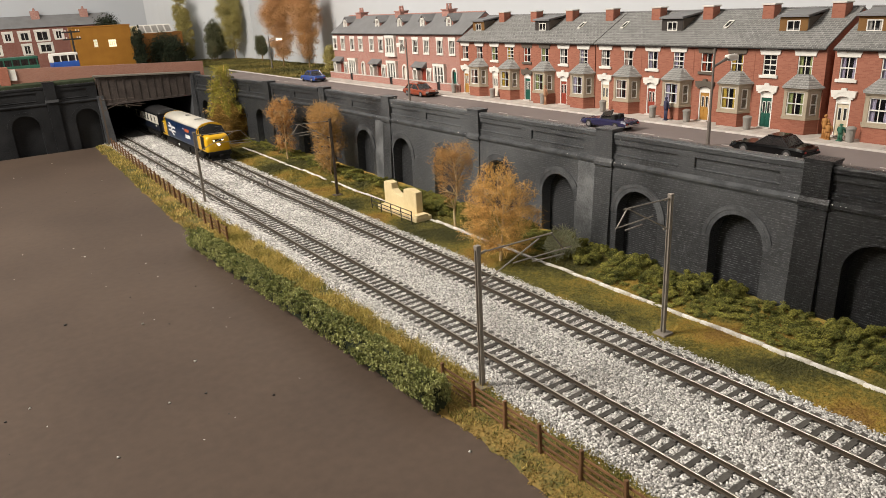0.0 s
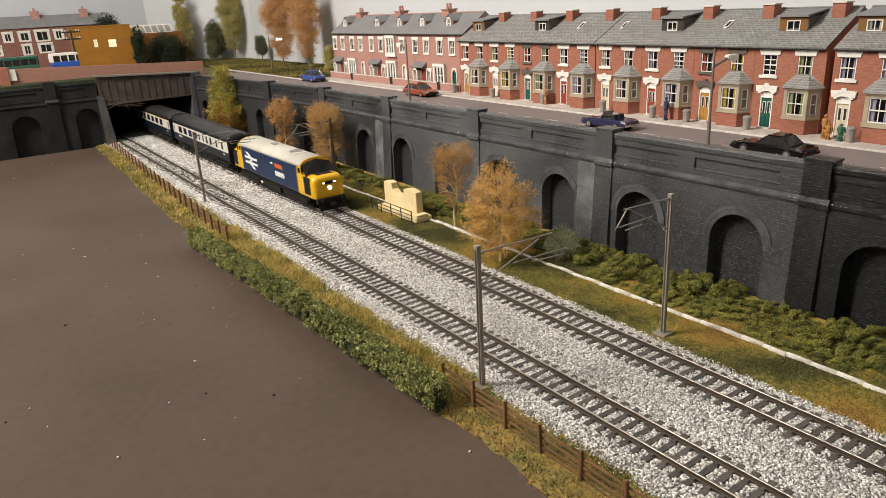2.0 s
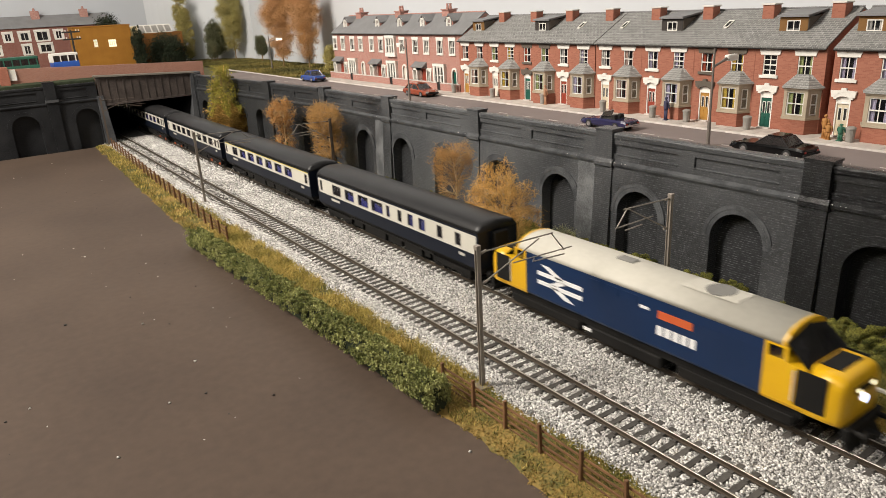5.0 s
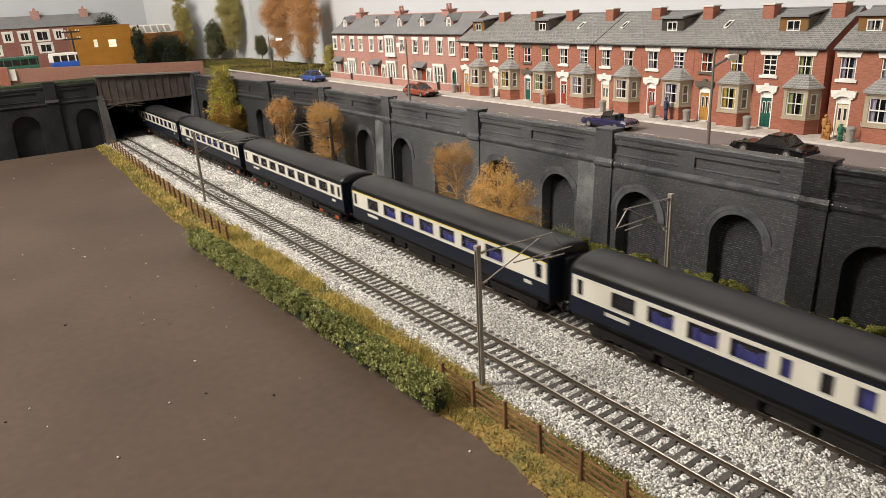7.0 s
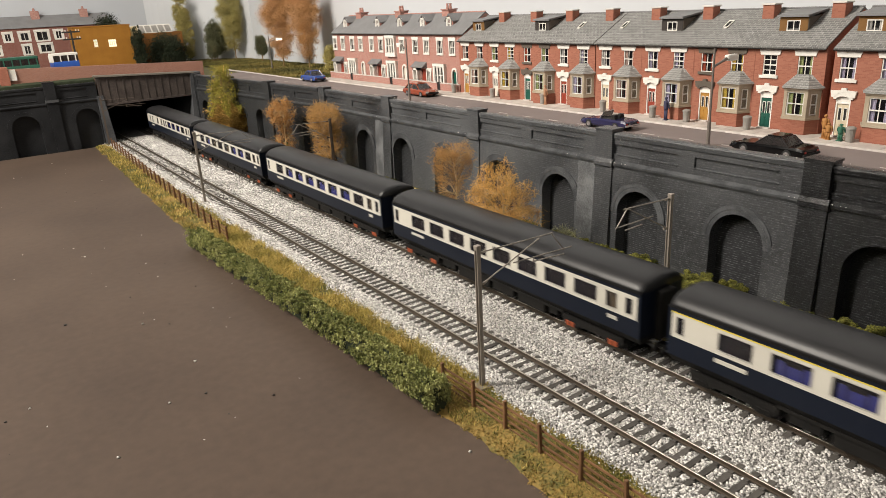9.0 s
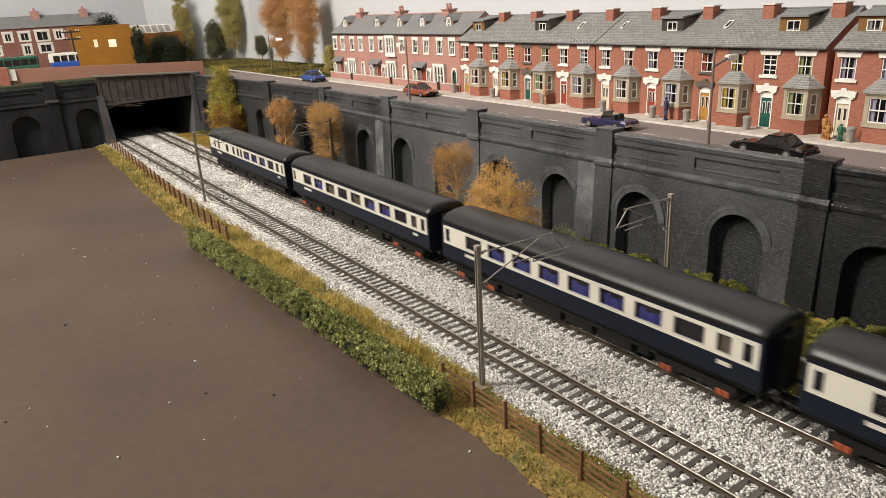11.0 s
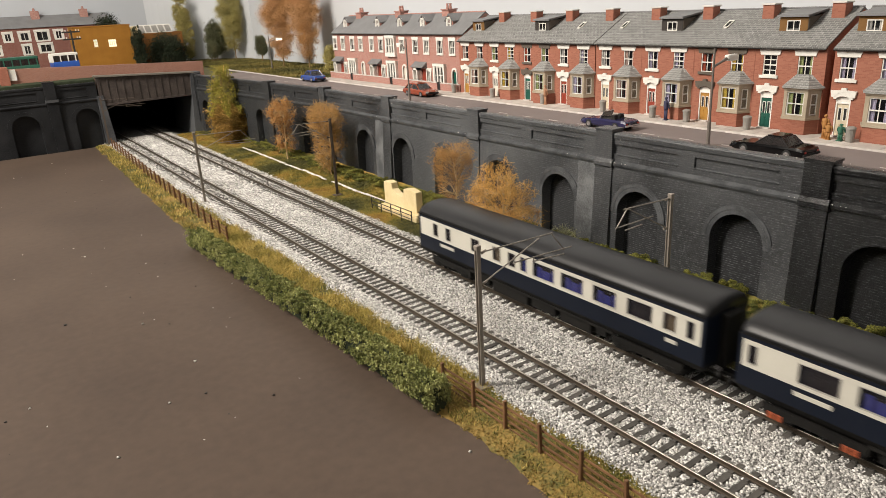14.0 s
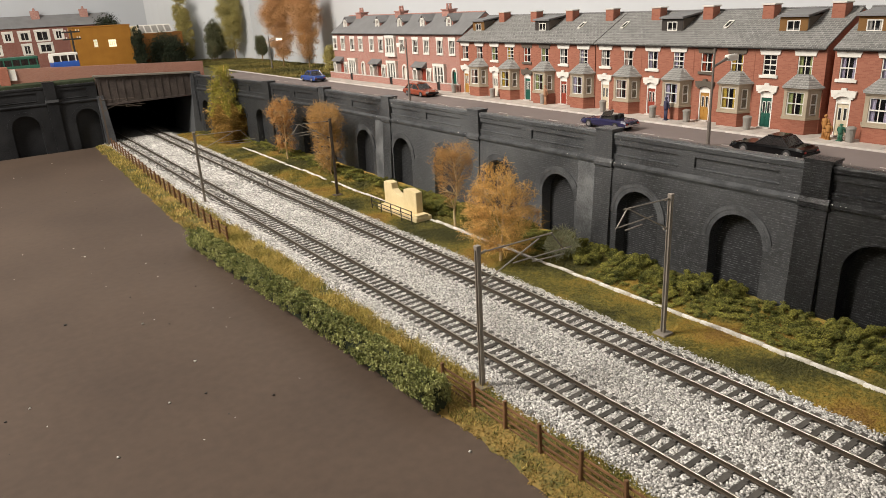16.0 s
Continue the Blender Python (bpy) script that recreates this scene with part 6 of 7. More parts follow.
    part("floor_and_lining", S().box(-14.6, -13.9, 2, L - 2, 14, 41).box(13.9, 14.6, 0, 0.1, 14, 15).box(-1, 1, 3, L - 3, 14, 41), SEAT_DARK, top)
    for y, sg in ((-0.2, -1), (L + 0.2, 1)):
        e = part("corridor_connector", S().box(-6.2, 6.2, min(y, y + sg * 4.5), max(y, y + sg * 4.5), 13.5, 42, 0.6), TRAIN_BLACK, top, "black corridor gangway")
        for q in (-1, 1):
            part("buffer", S().rod((q * 11.2, y, 12.4), (q * 11.2, y + sg * 5.5, 12.4), 1.0).rod((q * 11.2, y + sg * 5.5, 12.4), (q * 11.2, y + sg * 6.3, 12.4), 2.6), TRAIN_BLACK, top)
        part("coupling", S().box(-1.8, 1.8, min(y, y + sg * 8.8), max(y, y + sg * 8.8), 7.5, 9.5), TRAIN_BLACK, top)
    if tail:
        part("tail_light", S().rod((-11, L + 0.2, 17), (-11, L + 1.4, 17), 1.2), RED_LAMP, top)
    for y in (37, L - 37):
        bogie(top, y, boxes)
    for a, b, z in ((66, 74, 6.5), (78, 104, 4.4), (108, 130, 5.2), (134, 170, 4.0), (174, 190, 5.6)):
        part("equipment_box", S().box(-14.8, 14.8, a, b, z, 12.6, 0.4), TRAIN_BLACK, top)
    part("truss", S().box(-15.6, -14.6, 60, 195, 10.6, 12.4).box(14.6, 15.6, 60, 195, 10.6, 12.4), TRAIN_BLACK, top)
    # small marking under the far windows: bars in place of the numbers
    for a, b in ((L - 45, L - 28), (16, 23)):
        part("number_mark", S().box(-17.9, -17.68, a, b, 22.0, 24.2), LOCO_ROOF, top, "pale running number bar")
    TRAIN.append((top, 273.4 * index + L))
    return top


CHROME_DULL = mat("window_frame_metal", (0.55, 0.53, 0.48), (0.45, 0.43, 0.4), 0.4, 0.5, bump=0)
FULL = 255.3
wide8 = [(29 + 25.3 * i, 47 + 25.3 * i) for i in range(8)]


def from_far(pairs):
    return [(FULL - b, FULL - a, k) for a, b, k in pairs]


OPEN_DARK = from_far([(5, 9.5, "dark")] + [(a, b, "dark") for a, b in wide8] + [(231, 239, "tan"), (245, 250, "dark")])
OPEN_BLUE = from_far([(5, 9.5, "dark"), (29, 47, "dark")] + [(a, b, "blue") for a, b in wide8[1:7]] + [(wide8[7][0], wide8[7][1], "dark"), (231, 239, "tan"), (245, 250, "dark")])
FIRST = from_far([(5, 9.5, "dark"), (29, 47, "dark")] + [(56 + 27.3 * i, 75 + 27.3 * i, "blue") for i in range(6)] + [(243, 249, "dark")])
BRAKE = [(6, 10.5, "dark"), (32, 49, "dark"), (57, 74, "blue"), (82, 100, "blue"), (106, 125, "blue"), (131, 137, "blue"), (142, 149, "dark"), (180, 189, "dark"), (214, 220, "dark"), (230, 236, "dark")]
BRAKE_TAIL = sorted(BRAKE + [(17, 25, "tan"), (157, 165, "tan")])
BRAKE_LEAD = from_far([(6, 10.5, "dark"), (32, 49, "dark"), (57, 74, "blue"), (82, 100, "blue"), (106, 125, "blue"), (131, 136.5, "blue"), (149, 155, "dark"), (164, 172, "blue"), (180, 189, "blue"), (205, 212, "dark"), (228, 235, "dark")])
coach(0, BRAKE_TAIL, TRAIN_BLACK, "blue and grey brake coach with dark roof at the tail", tail=True)
# tan behind two wide windows stands in for reflections on their glass
OPEN_MIXED = from_far([(5, 9.5, "dark")] + [(a, b, k) for (a, b), k in zip(wide8, ("dark", "blue", "tan", "dark", "tan", "blue", "blue", "dark"))] + [(231, 239, "tan"), (245, 250, "dark")])
coach(1, OPEN_MIXED, ORANGE_BOX, "blue and grey coach with blue seats, tan blocks for window reflections, orange axleboxes")
coach(2, OPEN_BLUE, ORANGE_BOX, "blue and grey coach with blue seats and orange axleboxes")
coach(3, OPEN_DARK, ORANGE_BOX, "blue and grey coach with brown seats and orange axleboxes")
coach(4, FIRST, TRAIN_BLACK, "blue and grey first class coach with yellow stripe", yellow=True)
coach(5, BRAKE_LEAD, TRAIN_BLACK, "blue and grey brake coach behind the locomotive")


def locomotive():
    top = thing("locomotive", "blue diesel locomotive with yellow cabs and pale roof", "locomotive", "train")
    L = 240.0
    side = [(16.9, 15.0), (17.6, 16.5), (17.7, 38), (17.4, 43.2)]
    body = S()
    body.loft([section(y, [(0, 14.5)] + side + [(0, 43.2)]) for y in (39, L - 39)])
    part("body", body, LOCO_BLUE, top, "deep blue body side")
    arc = [(17.55, 43.2), (16.6, 45.6), (14.2, 48.0), (10.4, 49.9), (5.5, 51.1), (0, 51.5)]
    ring = lambda y, k=1.0, dz=0.0: [(x * k, y, z + dz) for x, z in arc] + [(-x * k, y, z + dz) for x, z in reversed(arc[:-1])]
    part("roof", S().loft([ring(31), ring(L - 31)]), LOCO_ROOF, top, "pale grey weathered roof", smooth=True)
    part("roof_panel", S().loft([[(x, y, z) for x, z in ((-8, 51.0), (-5, 51.7), (5, 51.7), (8, 51.0))] for y in (60, 92)]), LOCO_ROOF, top)
    part("fan_grille", S().lathe(0, 74, [(7.6, 51.2), (7.6, 52.0), (6.8, 52.0), (6.8, 51.8), (0.5, 51.8)], 20), STONE_GREY_L, top, "round grey fan grille")
    part("exhaust", S().box(-3, 3, 128, 140, 51.2, 52.2, 0.3), STONE_GREY_L, top)
    for end in (0, 1):
        m = (lambda y: y) if end == 0 else (lambda y: L - y)
        cab = S()
        cab.loft([section(m(y), [(0, 14), (16.9, 14.4), (17.6, 16), (17.7, 36.0), (0, 36.0)]) for y in (19, 39)])
        c = part("cab", cab, LOCO_YELLOW, top, "yellow cab side")
        for sg in (-1, 1):
            up = S()
            side_wall(up, sg, min(m(28), m(39)), max(m(28), m(39)), 36.0, 43.4, [(min(m(30), m(37.2)), max(m(30), m(37.2)), 36.6, 42.4)], 17.68)
            part("cab_upper", up, LOCO_YELLOW, c)
            part("cab_window", S().box(min(sg * 16.2, sg * 16.6), max(sg * 16.2, sg * 16.6), min(m(29), m(38.5)), max(m(29), m(38.5)), 36.2, 43), GLASS_TRAIN, c)
            part("cab_door", S().box(min(sg * 17.5, sg * 17.95), max(sg * 17.5, sg * 17.95), min(m(9.5), m(23)), max(m(9.5), m(23)), 17.5, 35.2), TRAIN_BLACK, c, "black recessed cab door")
            part("handrail", S().rod((sg * 18.3, m(24.2), 19), (sg * 18.3, m(24.2), 34), 0.3), WHITE_MARK, c)
        # yellow rim over the cab roof
        part("cab_rim", S().loft([ring(m(29.6), 1.008, 0.15), ring(m(31.2), 1.008, 0.15)]), LOCO_YELLOW, c)
        # dark windscreens raked back from the nose
        part("windscreen", S().loft([section(m(18.5), [(0, 35.2), (16.9, 35.2), (17.2, 36.0), (0, 36.0)]), section(m(29.5), [(0, 35.2), (16.9, 35.2), (17.3, 43.0), (16.3, 45.3), (13.8, 47.6), (10, 49.5), (0, 51.0)][:4] + [(0, 49.6)])], True), TRAIN_BLACK, c, "black cab front")
        for x0, x1 in ((-14, -6), (-4, 4), (6, 14)):
            part("pane", S().poly([(x0, m(19.6), 37.2), (x1, m(19.6), 37.2), (x1 * 0.95, m(26.6), 44.8), (x0 * 0.95, m(26.6), 44.8)]), GLASS_TRAIN, c)
        nose = []
        for y, w, zt, rc in ((2.4, 12.8, 31.6, 4.5), (2.9, 14.4, 33.6, 5.5), (3.9, 15.8, 35.2, 6.2), (5.6, 16.8, 36.3, 6.6), (9, 17.3, 36.8, 6.6), (19, 17.4, 36.7, 6.2)):
            arc_n = [(w - rc + rc * math.cos(a), zt - rc + rc * math.sin(a)) for a in [math.pi / 2 * q / 6 for q in range(7)]]
            nose.append(section(m(y), [(0, 13.6), (w * 0.93, 13.7), (w * 0.985, 14.6), (w, 16.5)] + arc_n + [(w * 0.3, zt + 0.25), (0, zt + 0.3)]))
        n = part("nose", S().loft(nose), LOCO_YELLOW, top, "rounded yellow nose", smooth=True)
        part("nose_top", S().loft([[(x, m(y), z) for x, z in ((-9, zt + 0.05), (-9, zt + 0.45), (9, zt + 0.45), (9, zt + 0.05))] for y, zt in ((8.5, 36.9), (18, 36.9))]), TRAIN_BLACK, n)
        part("nose_door", S().box(-4.5, 4.5, min(m(2.0), m(3)), max(m(2.0), m(3)), 16, 30, 0.2), LOCO_YELLOW, n)
        lit = end == 0
        for sg in (-1, 1):
            part("marker_light", S().box(sg * 6.0 - 1.3, sg * 6.0 + 1.3, min(m(1.4), m(3)), max(m(1.4), m(3)), 28.6, 30.2, 0.2), MARKER if lit else WHITE_MARK, n, "small marker light" + (", lit" if lit else ""))
            part("buffer", S().rod((sg * 11.2, m(1), 12.2), (sg * 11.2, m(-5.5), 12.2), 1.2, k=10).rod((sg * 11.2, m(-5.5), 12.2), (sg * 11.2, m(-6.4), 12.2), 2.9, k=14), TRAIN_BLACK, top)
        part("headcode_panel", S().box(-7.6, 7.6, min(m(1.7), m(3)), max(m(1.7), m(3)), 27.8, 31.0, 0.2), TRAIN_BLACK, n, "black headcode panel")
        part("headlight", S().rod((0, m(3), 24.0), (0, m(1.4), 24.0), 2.1, k=16), HEADLIGHT if lit else WHITE_MARK, n, "round white headlight" + (", lit" if lit else ""))
        part("buffer_beam", S().box(-15.5, 15.5, min(m(-0.6), m(3)), max(m(-0.6), m(3)), 9.0, 14.2, 0.4), TRAIN_BLACK, top)
        part("coupling", S().box(-2, 2, min(m(-7), m(2)), max(m(-7), m(2)), 7.0, 9.4), TRAIN_BLACK, top)
        part("snowplough", S().prism([(-14, m(-1.5), 2.2), (14, m(-1.5), 2.2), (13, m(1.5), 8.5), (-13, m(1.5), 8.5)], (0, 0.8, 0)), TRAIN_BLACK, top)
        # three-axle bogie
        yb = m(54)
        b = bogie(top, yb, TRAIN_BLACK, 50)
        for sg in (-1, 1):
            part("wheel", S().lathe(yb, 6.4, [(0.6, sg * 6.4), (6.9, sg * 6.4), (6.4, sg * 7.2), (6.4, sg * 9.4), (0.6, sg * 9.4)], 20, "X"), TRAIN_BLACK, b)
            part("side_frame", S().box(min(sg * 15.4, sg * 16.8), max(sg * 15.4, sg * 16.8), yb - 31, yb + 31, 5.2, 10.4, 0.4), TRAIN_BLACK, b)
    part("underframe", S().box(-14.6, 14.6, 20, L - 20, 9.5, 15.2), TRAIN_BLACK, top)
    part("fuel_tank", S().box(-15.8, 15.8, 96, 150, 3.2, 9.8, 1.0), TRAIN_BLACK, top, "black fuel tank")
    part("filler_plate", S().box(-16.2, -15.7, 146, 152, 6.5, 8.4), WHITE_MARK, top)
    # markings on both sides: plain shapes for the emblem, plates and number
    for sg in (-1, 1):
        x0, x1 = sorted((sg * 17.66, sg * 17.95))
        q = lambda pts: S().prism([(x0, y, z) for y, z in pts], (x1 - x0, 0, 0))
        mk = part("emblem", q([(152, 33.6), (190, 33.6), (190, 31.0), (152, 31.0)]), WHITE_MARK, top, "white double-bar emblem")
        part("emblem_bar", q([(152, 27.6), (190, 27.6), (190, 25.0), (152, 25.0)]), WHITE_MARK, mk)
        part("emblem_bar", q([(180, 38.4), (187, 38.4), (173.5, 32.6), (166.5, 32.6)]), WHITE_MARK, mk)
        part("emblem_bar", q([(164, 31.4), (171, 31.4), (180, 27.2), (173, 27.2)]), WHITE_MARK, mk)
        part("emblem_bar", q([(172, 26.0), (179, 26.0), (165.5, 20.2), (158.5, 20.2)]), WHITE_MARK, mk)
        part("name_plate", S().box(x0, x1, 77, 98, 33.2, 37.6), RED_PLATE, top, "orange-red plate")
        for k in range(5):
            part("number_bar", S().box(x0, x1, 74.5 + k * 5, 78.3 + k * 5, 23.8, 29.0), WHITE_MARK, top, "white number bar")
        part("small_mark", S().box(x0, x1, 104, 110, 35.6, 37.2), WHITE_MARK, top)
        for k in range(3):
            part("body_grille", S().box(x0, x1 if sg > 0 else x1, 112 + k * 13, 121 + k * 13, 36.5, 41.5), LOCO_BLUE, top)
    TRAIN.append((top, 1873.0))


STONE_GREY_L = mat("roof_vent_grey", (0.22, 0.215, 0.2), (0.16, 0.155, 0.145), 0.6)


# ---- beyond the bridge ----
locomotive()

parapet = thing("bridge_parapet", "weathered pink brick parapet along the bridge road", "parapet", kind="structure")
part("parapet_wall", S().loft([[(82, 1318, 84), (84, 1324, 84), (84, 1324, 130), (82, 1318, 130)], [(396, 1330, 84), (397, 1336, 84), (397, 1336, 115.5), (396, 1330, 115.5)]]), BRICK_PARAPET, parapet)
part("pier", S().box(74, 88, 1314, 1328, 84, 133, 0.6), BRICK_RED, parapet, "red brick end pier")
part("peeling_poster", S().box(86, 98, 1316.5, 1317.6, 112, 129), STONE_TRIM, parapet, "torn white patch")
part("earth_bank", S().loft([[(-330, 1311, 60), (-330, 1317, 60), (-330, 1317, 110), (-330, 1311, 106)], [(208, 1311, 60), (208, 1317, 60), (208, 1317, 106), (208, 1311, 103)]]), LEAF_DARK, parapet, "strip of dark green scatter")


def low_house(x, y, z, w, label):
    top = thing("terraced_house", label, "house", "distant terrace", at=(x, y, z))
    put = lambda u, v, d: (u, d, v)
    holes = [(w * 0.10, w * 0.28, 34, 52), (w * 0.42, w * 0.66, 32, 53), (w * 0.80, w * 0.94, 34, 52), (w * 0.12, w * 0.26, 4, 24), (w * 0.44, w * 0.68, 6, 24)]
    part("wall", grid_wall(S(), put, [0, w], [-40, 62], holes, 0, 2), BRICK_PLUM, top, "plum-red brick")
    part("room", S().box(1, w - 1, 3, 8, -10, 60), UNLIT_DARK, top)
    part("roof", S().prism([(0, -3, 61), (0, 40, 87), (0, 40, 60)], (w, 0, 0)), SLATE_FAR, top)
    for a, b, c, d in holes:
        f = part("window", S().box(a - 3.5, a + 2, -0.8, 1, c, d).box(b - 2, b + 3.5, -0.8, 1, c, d).box(a - 3, b + 3, -0.8, 1, c - 2.5, c + 1).box(a - 4, b + 4, -0.8, 1, d - 2, d + 3.5).box((a + b) / 2 - 0.5, (a + b) / 2 + 0.5, -0.2, 1, c, d), STONE_TRIM, top, "white framed window")
        part("pane", S().box(a, b, 1.2, 1.4, c, d), PANE, f)
    ch = part("chimney", S().box(w * 0.43, w * 0.60, 26, 38, 70, 97, 0.4), BRICK_FAR, top)
    part("chimney_pot", S().lathe(w * 0.51, 30, [(3, 97), (2.2, 103)], 8), BRICK_FAR, ch)


for i in range(4):
    low_house(-50 + i * 104, 1915, 126, 104, "distant plum brick terraced house against the backscene")

works = thing("brick_building", "plain ochre-orange brick building with two white windows", "building", at=(269, 1745, 88))
put_w = lambda u, v, d: (u, d, v)
wh = [(22, 30, 52, 68), (52, 68, 50, 66)]
s = grid_wall(S(), put_w, [-14, 102], [0, 95], wh + [(30, 40, 4, 12), (62, 76, 4, 12)], 0, 3)
s.poly([(102, 0, 0), (102, 70, 0), (102, 70, 95), (102, 0, 95)]).poly([(-14, 0, 0), (-14, 70, 0), (-14, 70, 95), (-14, 0, 95)]).poly([(-14, 70, 0), (102, 70, 0), (102, 70, 95), (-14, 70, 95)])
part("wall", s, ORANGE_BRICK, works)
part("roof", S().box(-15, 103, -1, 71, 94, 96), ORANGE_BRICK, works)
# cream panes with a weak emission of their own
GLOW_PANE = glow("glow_pane", (1.0, 0.93, 0.62), 0.9)
for a, b, c, d in wh:
    part("window", S().box(a, b, 1.6, 2.2, c, d), GLOW_PANE, works, "cream window pane with a weak glow")
    fr = S()
    for k in range(5):
        fr.box(a + (b - a) * k / 4 - 0.5, a + (b - a) * k / 4 + 0.5, 0.6, 1.6, c, d)
    for k in range(4):
        fr.box(a, b, 0.6, 1.6, c + (d - c) * k / 3 - 0.5, c + (d - c) * k / 3 + 0.5)
    part("window_frame", fr, STONE_TRIM, works)
for a, b in ((30, 40), (62, 76)):
    part("window", S().box(a, b, 1.0, 1.6, 4, 12), BAY_STONE, works)

BROWN_BRICK = mat("brown_brick_card", (0.20, 0.085, 0.018), (0.15, 0.06, 0.012), 0.8, scale=60)
roof_b = thing("workshop_building", "brown brick workshop with a glazed rooflight", "building", at=(392, 1800, 80))
part("wall", S().box(-8, 106, 0, 80, 0, 81), BROWN_BRICK, roof_b)
gl = part("rooflight", S().prism([(-6, 0, 81), (-6, 22, 99), (-6, 24, 99), (-6, 24, 81)], (92, 0, 0)), STONE_TRIM, roof_b, "white glazed rooflight")
for k in range(6):
    part("pane", S().poly([(-4 + k * 15, 0.2, 83.0), (8 + k * 15, 0.2, 83.0), (8 + k * 15, 17.2, 97.0), (-4 + k * 15, 17.2, 97.0)]), PLASTIC_BIN, gl)
part("parapet", S().box(-128, 4, -12, -8, 60, 98), CREAM_STONE, roof_b, "pale balustrade")

pole = thing("telegraph_pole", "dark wooden telegraph pole with two crossarms", "pole", at=(238, 1660, 88))
part("pole", S().rod((0, 0, 0), (0, 0, 92), 2.2, 1.6, 8), IRON_BLACK, pole)
for z in (88, 74):
    part("crossarm", S().box(-17, 17, -1, 1, z - 2, z + 1), IRON_BLACK, pole)
    for x in (-15, -10, 10, 15):
        part("insulator", S().box(x - 0.8, x + 0.8, -0.8, 0.8, z + 1, z + 4), STONE_TRIM, pole)


def bus(x, y, rz, length, paint, roof, label):
    top = thing("bus", label, "bus", "buses", at=(x, y, 99), rz=rz)
    w = 16.0
    part("body", S().box(-length / 2, length / 2, -w, w, 4, 22, 1.2), paint, top)
    part("window_band", S().box(-length / 2 + 0.8, length / 2 - 0.8, -w + 0.6, w - 0.6, 22, 34), CAR_GLASS, top, "dark window band")
    for k in range(int(length / 14) + 1):
        part("pillar", S().box(-length / 2 + k * 14 - 0.6, -length / 2 + k * 14 + 1.4, -w + 0.2, w - 0.2, 21, 34), roof, top)
    part("roof", S().box(-length / 2, length / 2, -w, w, 33.5, 38, 1.5), roof, top)
    for a in (-length * 0.32, length * 0.30):
        for sg in (-1, 1):
            wl = part("wheel", S().rod((a, sg * (w - 3), 5.5), (a, sg * w * 1.01, 5.5), 5.5, k=14), TYRE, top)


part("road", S().box(-120, 262, 1560, 1690, 86, 99), ASPHALT, None, "raised side road beyond the bridge", kind="structure")
BUS_BLUE, BUS_GREEN = (mat("bus_" + n, c, None, 0.4) for n, c in (("blue", (0.03, 0.10, 0.42)), ("green", (0.03, 0.11, 0.075))))
bus(212, 1640, 6, 48, BUS_BLUE, STONE_TRIM, "blue and white bus on the road beyond the bridge")
bus(96, 1600, 4, 130, BUS_GREEN, BUS_GREEN, "dark green single-deck bus beyond the bridge")
ROAD_FENCE = thing("picket_fence", "pale picket fence by the bus road", "fence", at=(0, 0, 0))
for k in range(14):
    part("picket", S().box(60 + k * 12, 61.5 + k * 12, 1556, 1557.5, 88, 110), STONE_TRIM, ROAD_FENCE)


def back_tree(name, x, y, z, h, w, material, label, n, leaf, seed, outline=ROUND, low=0.1, lean=0.0):
    t = tree(name, x, y, z, h, w, material, BARK, label, n, leaf, low, seed, 1.6, 0, outline, lean, fluff=0.09)
    t["group"] = "trees beyond the bridge"


SPIRE = [(0, 0.6), (0.25, 1), (0.6, 0.8), (0.85, 0.45), (1, 0.12)]
BUSHY = [(0, 0.8), (0.3, 1), (0.7, 0.9), (1, 0.35)]
BROAD = [(0, 0.35), (0.2, 0.7), (0.45, 0.95), (0.7, 1), (0.9, 0.75), (1, 0.4)]
back_tree("poplar_tree", 532, 1900, 82, 190, 40, LEAF_OLIVE, "slim olive-yellow poplar before the backscene", 15000, 3.4, 21, SPIRE, 0.06)
back_tree("poplar_tree", 622, 1800, 82, 170, 54, LEAF_OLIVE, "olive-yellow tree before the grey backscene", 20000, 2.8, 22, BROAD, 0.14)
back_tree("round_tree", 590, 1845, 82, 98, 44, LEAF_DARKER, "dark green bushy tree before the backscene", 12000, 3.4, 23, BUSHY, 0.22)
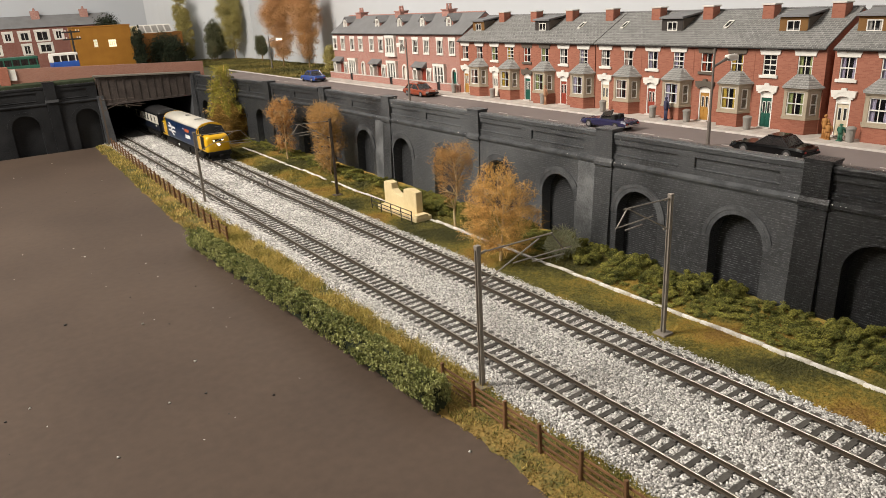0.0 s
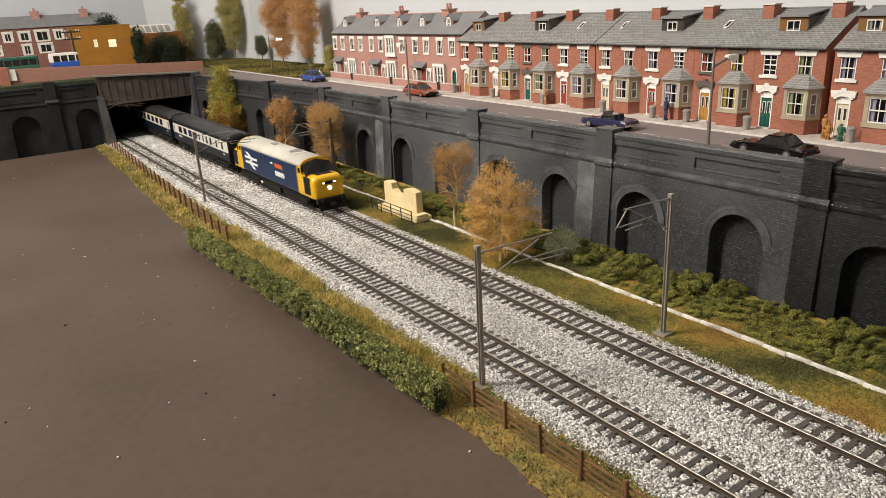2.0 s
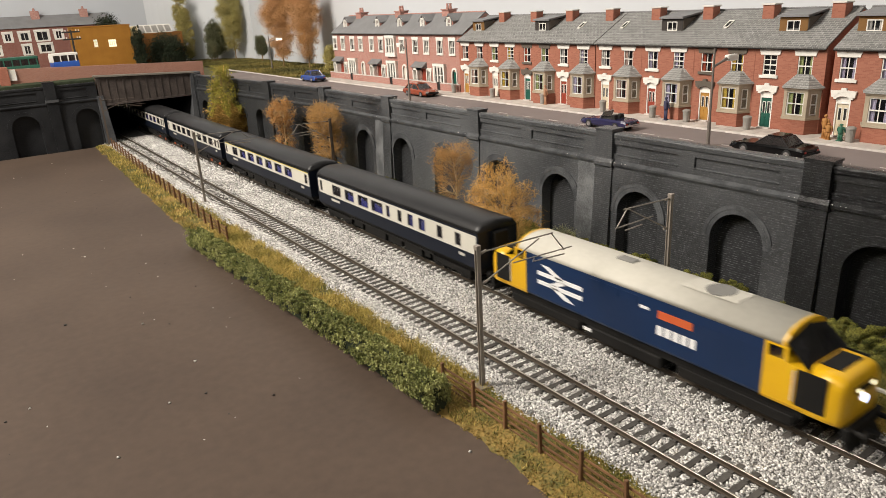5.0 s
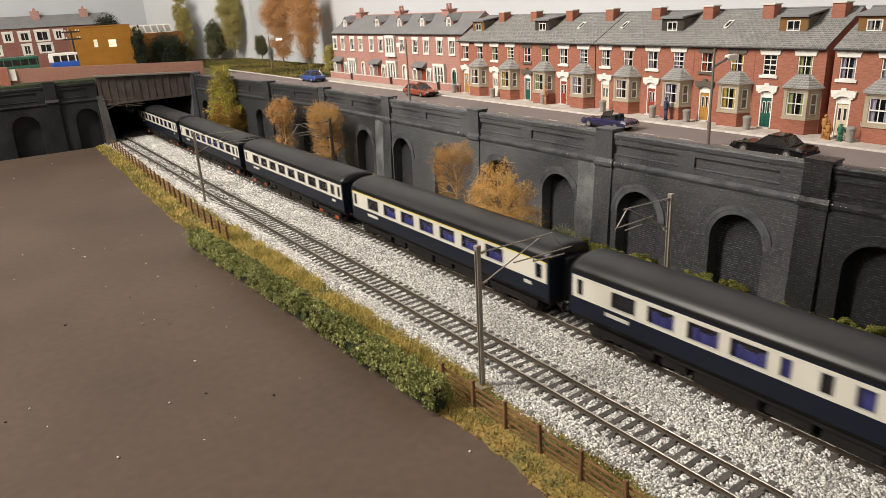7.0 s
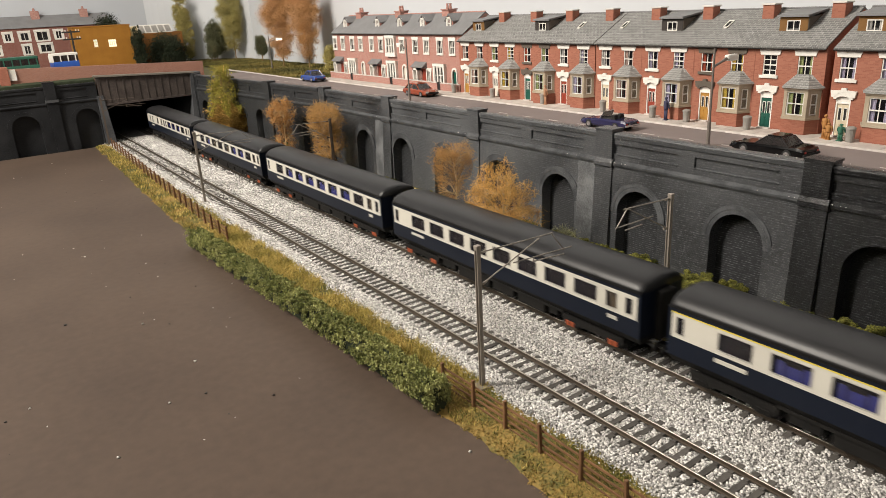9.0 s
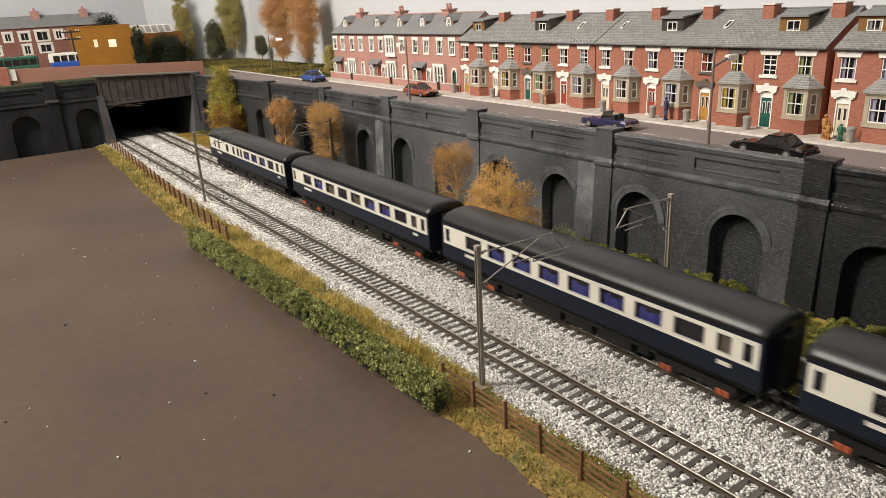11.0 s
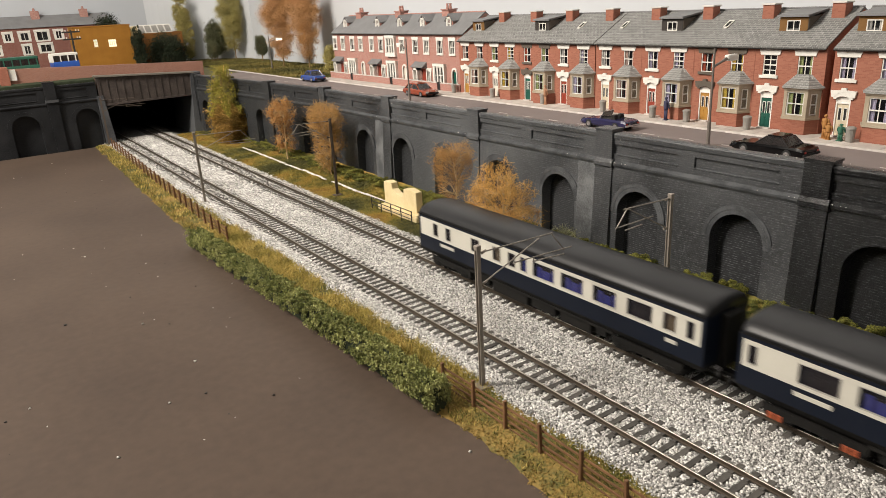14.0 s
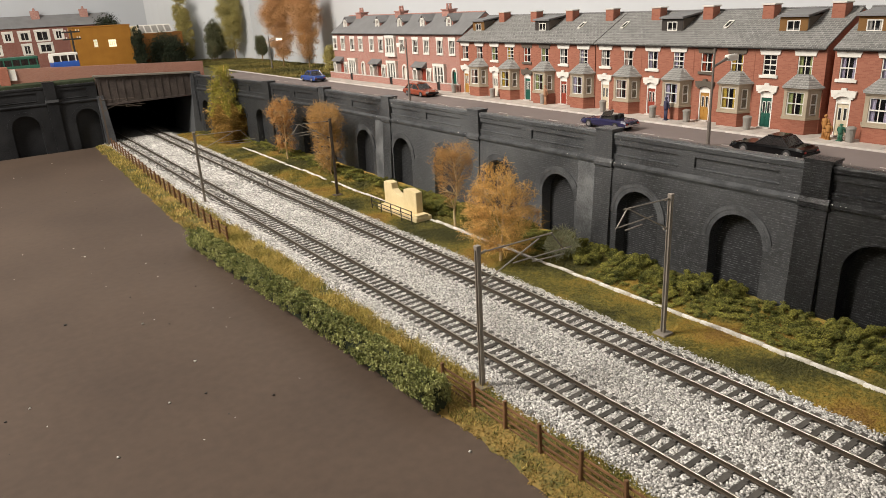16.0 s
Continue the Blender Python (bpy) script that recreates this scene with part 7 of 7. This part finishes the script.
back_tree("autumn_tree", 592, 1425, 83, 168, 62, LEAF_RUST, "large rust-brown tree beside the house end", 30000, 2.3, 24, BROAD, 0.12)
back_tree("autumn_tree", 604, 1325, 83, 172, 58, LEAF_RUST, "tall rust-brown tree close to the villas", 26000, 2.3, 25, BROAD, 0.12)
back_tree("round_tree", 632, 1645, 83, 62, 24, LEAF_DARKER, "small dark tree by the far street", 6000, 2.4, 26, BUSHY, 0.3)
back_tree("shrub", 566, 1800, 82, 52, 26, LEAF_DARKER, "thin green shrub on the far bank", 3000, 2.2, 30, BUSHY, 0.2)
back_tree("shrub", 606, 1235, 83, 46, 26, LEAF_OLIVE, "yellow-green shrub beside the end villa", 4000, 2.2, 31, BUSHY, 0.1)
back_tree("dark_tree", 448, 1768, 80, 76, 76, LEAF_DARK, "dark green round bush before the workshop", 16000, 3.4, 27, BUSHY, 0.02)
back_tree("dark_tree", 345, 1850, 88, 118, 66, LEAF_DARK, "dark green tree behind the orange building", 12000, 3.4, 28, BUSHY, 0.1)
back_tree("dark_tree", 378, 1720, 88, 92, 26, LEAF_DARK, "dark bush beside the orange building", 6000, 3.4, 29, BUSHY, 0.05)

BANK_Z = lambda x, y: 83.2 + bumpy(x, y, 40, 1.2) + bumpy(x, y, 11, 0.6)
sheet(list(np.linspace(503, 664, 24)), range(1116, 1958, 12), BANK_Z, "verge", BANK, "yellow-green grassy bank beyond the last house")
blades(16000, lambda y, u: 504 + u * 154, 1118, 1950, BANK_Z, 3.2, BANK, "yellow-green grass on the far bank", 1.3, 1.7, -0.6)
far_kerb = tagged(new("pavement"), "pale kerb along the far street", kind="structure")
for k in range(28):
    o = part("kerb_stone", KERB_ME, KERB, far_kerb)
    o.location = (500.5 * U, (1124 + 13.8 * k) * U, 82.6 * U)


# ---- movement ----
SPEED = 172.0
TAIL9 = 1298.0


def motions():
    times = [0.0, 0.1, 0.2] + [0.5 * i for i in range(1, 32)] + [15.8, 15.9, 16.0]
    for vehicle, back in TRAIN:
        walk(vehicle, [(t, at(TRACK_R, TAIL9 - SPEED * (t - 9.0) - back, 0)) for t in times])


motions()
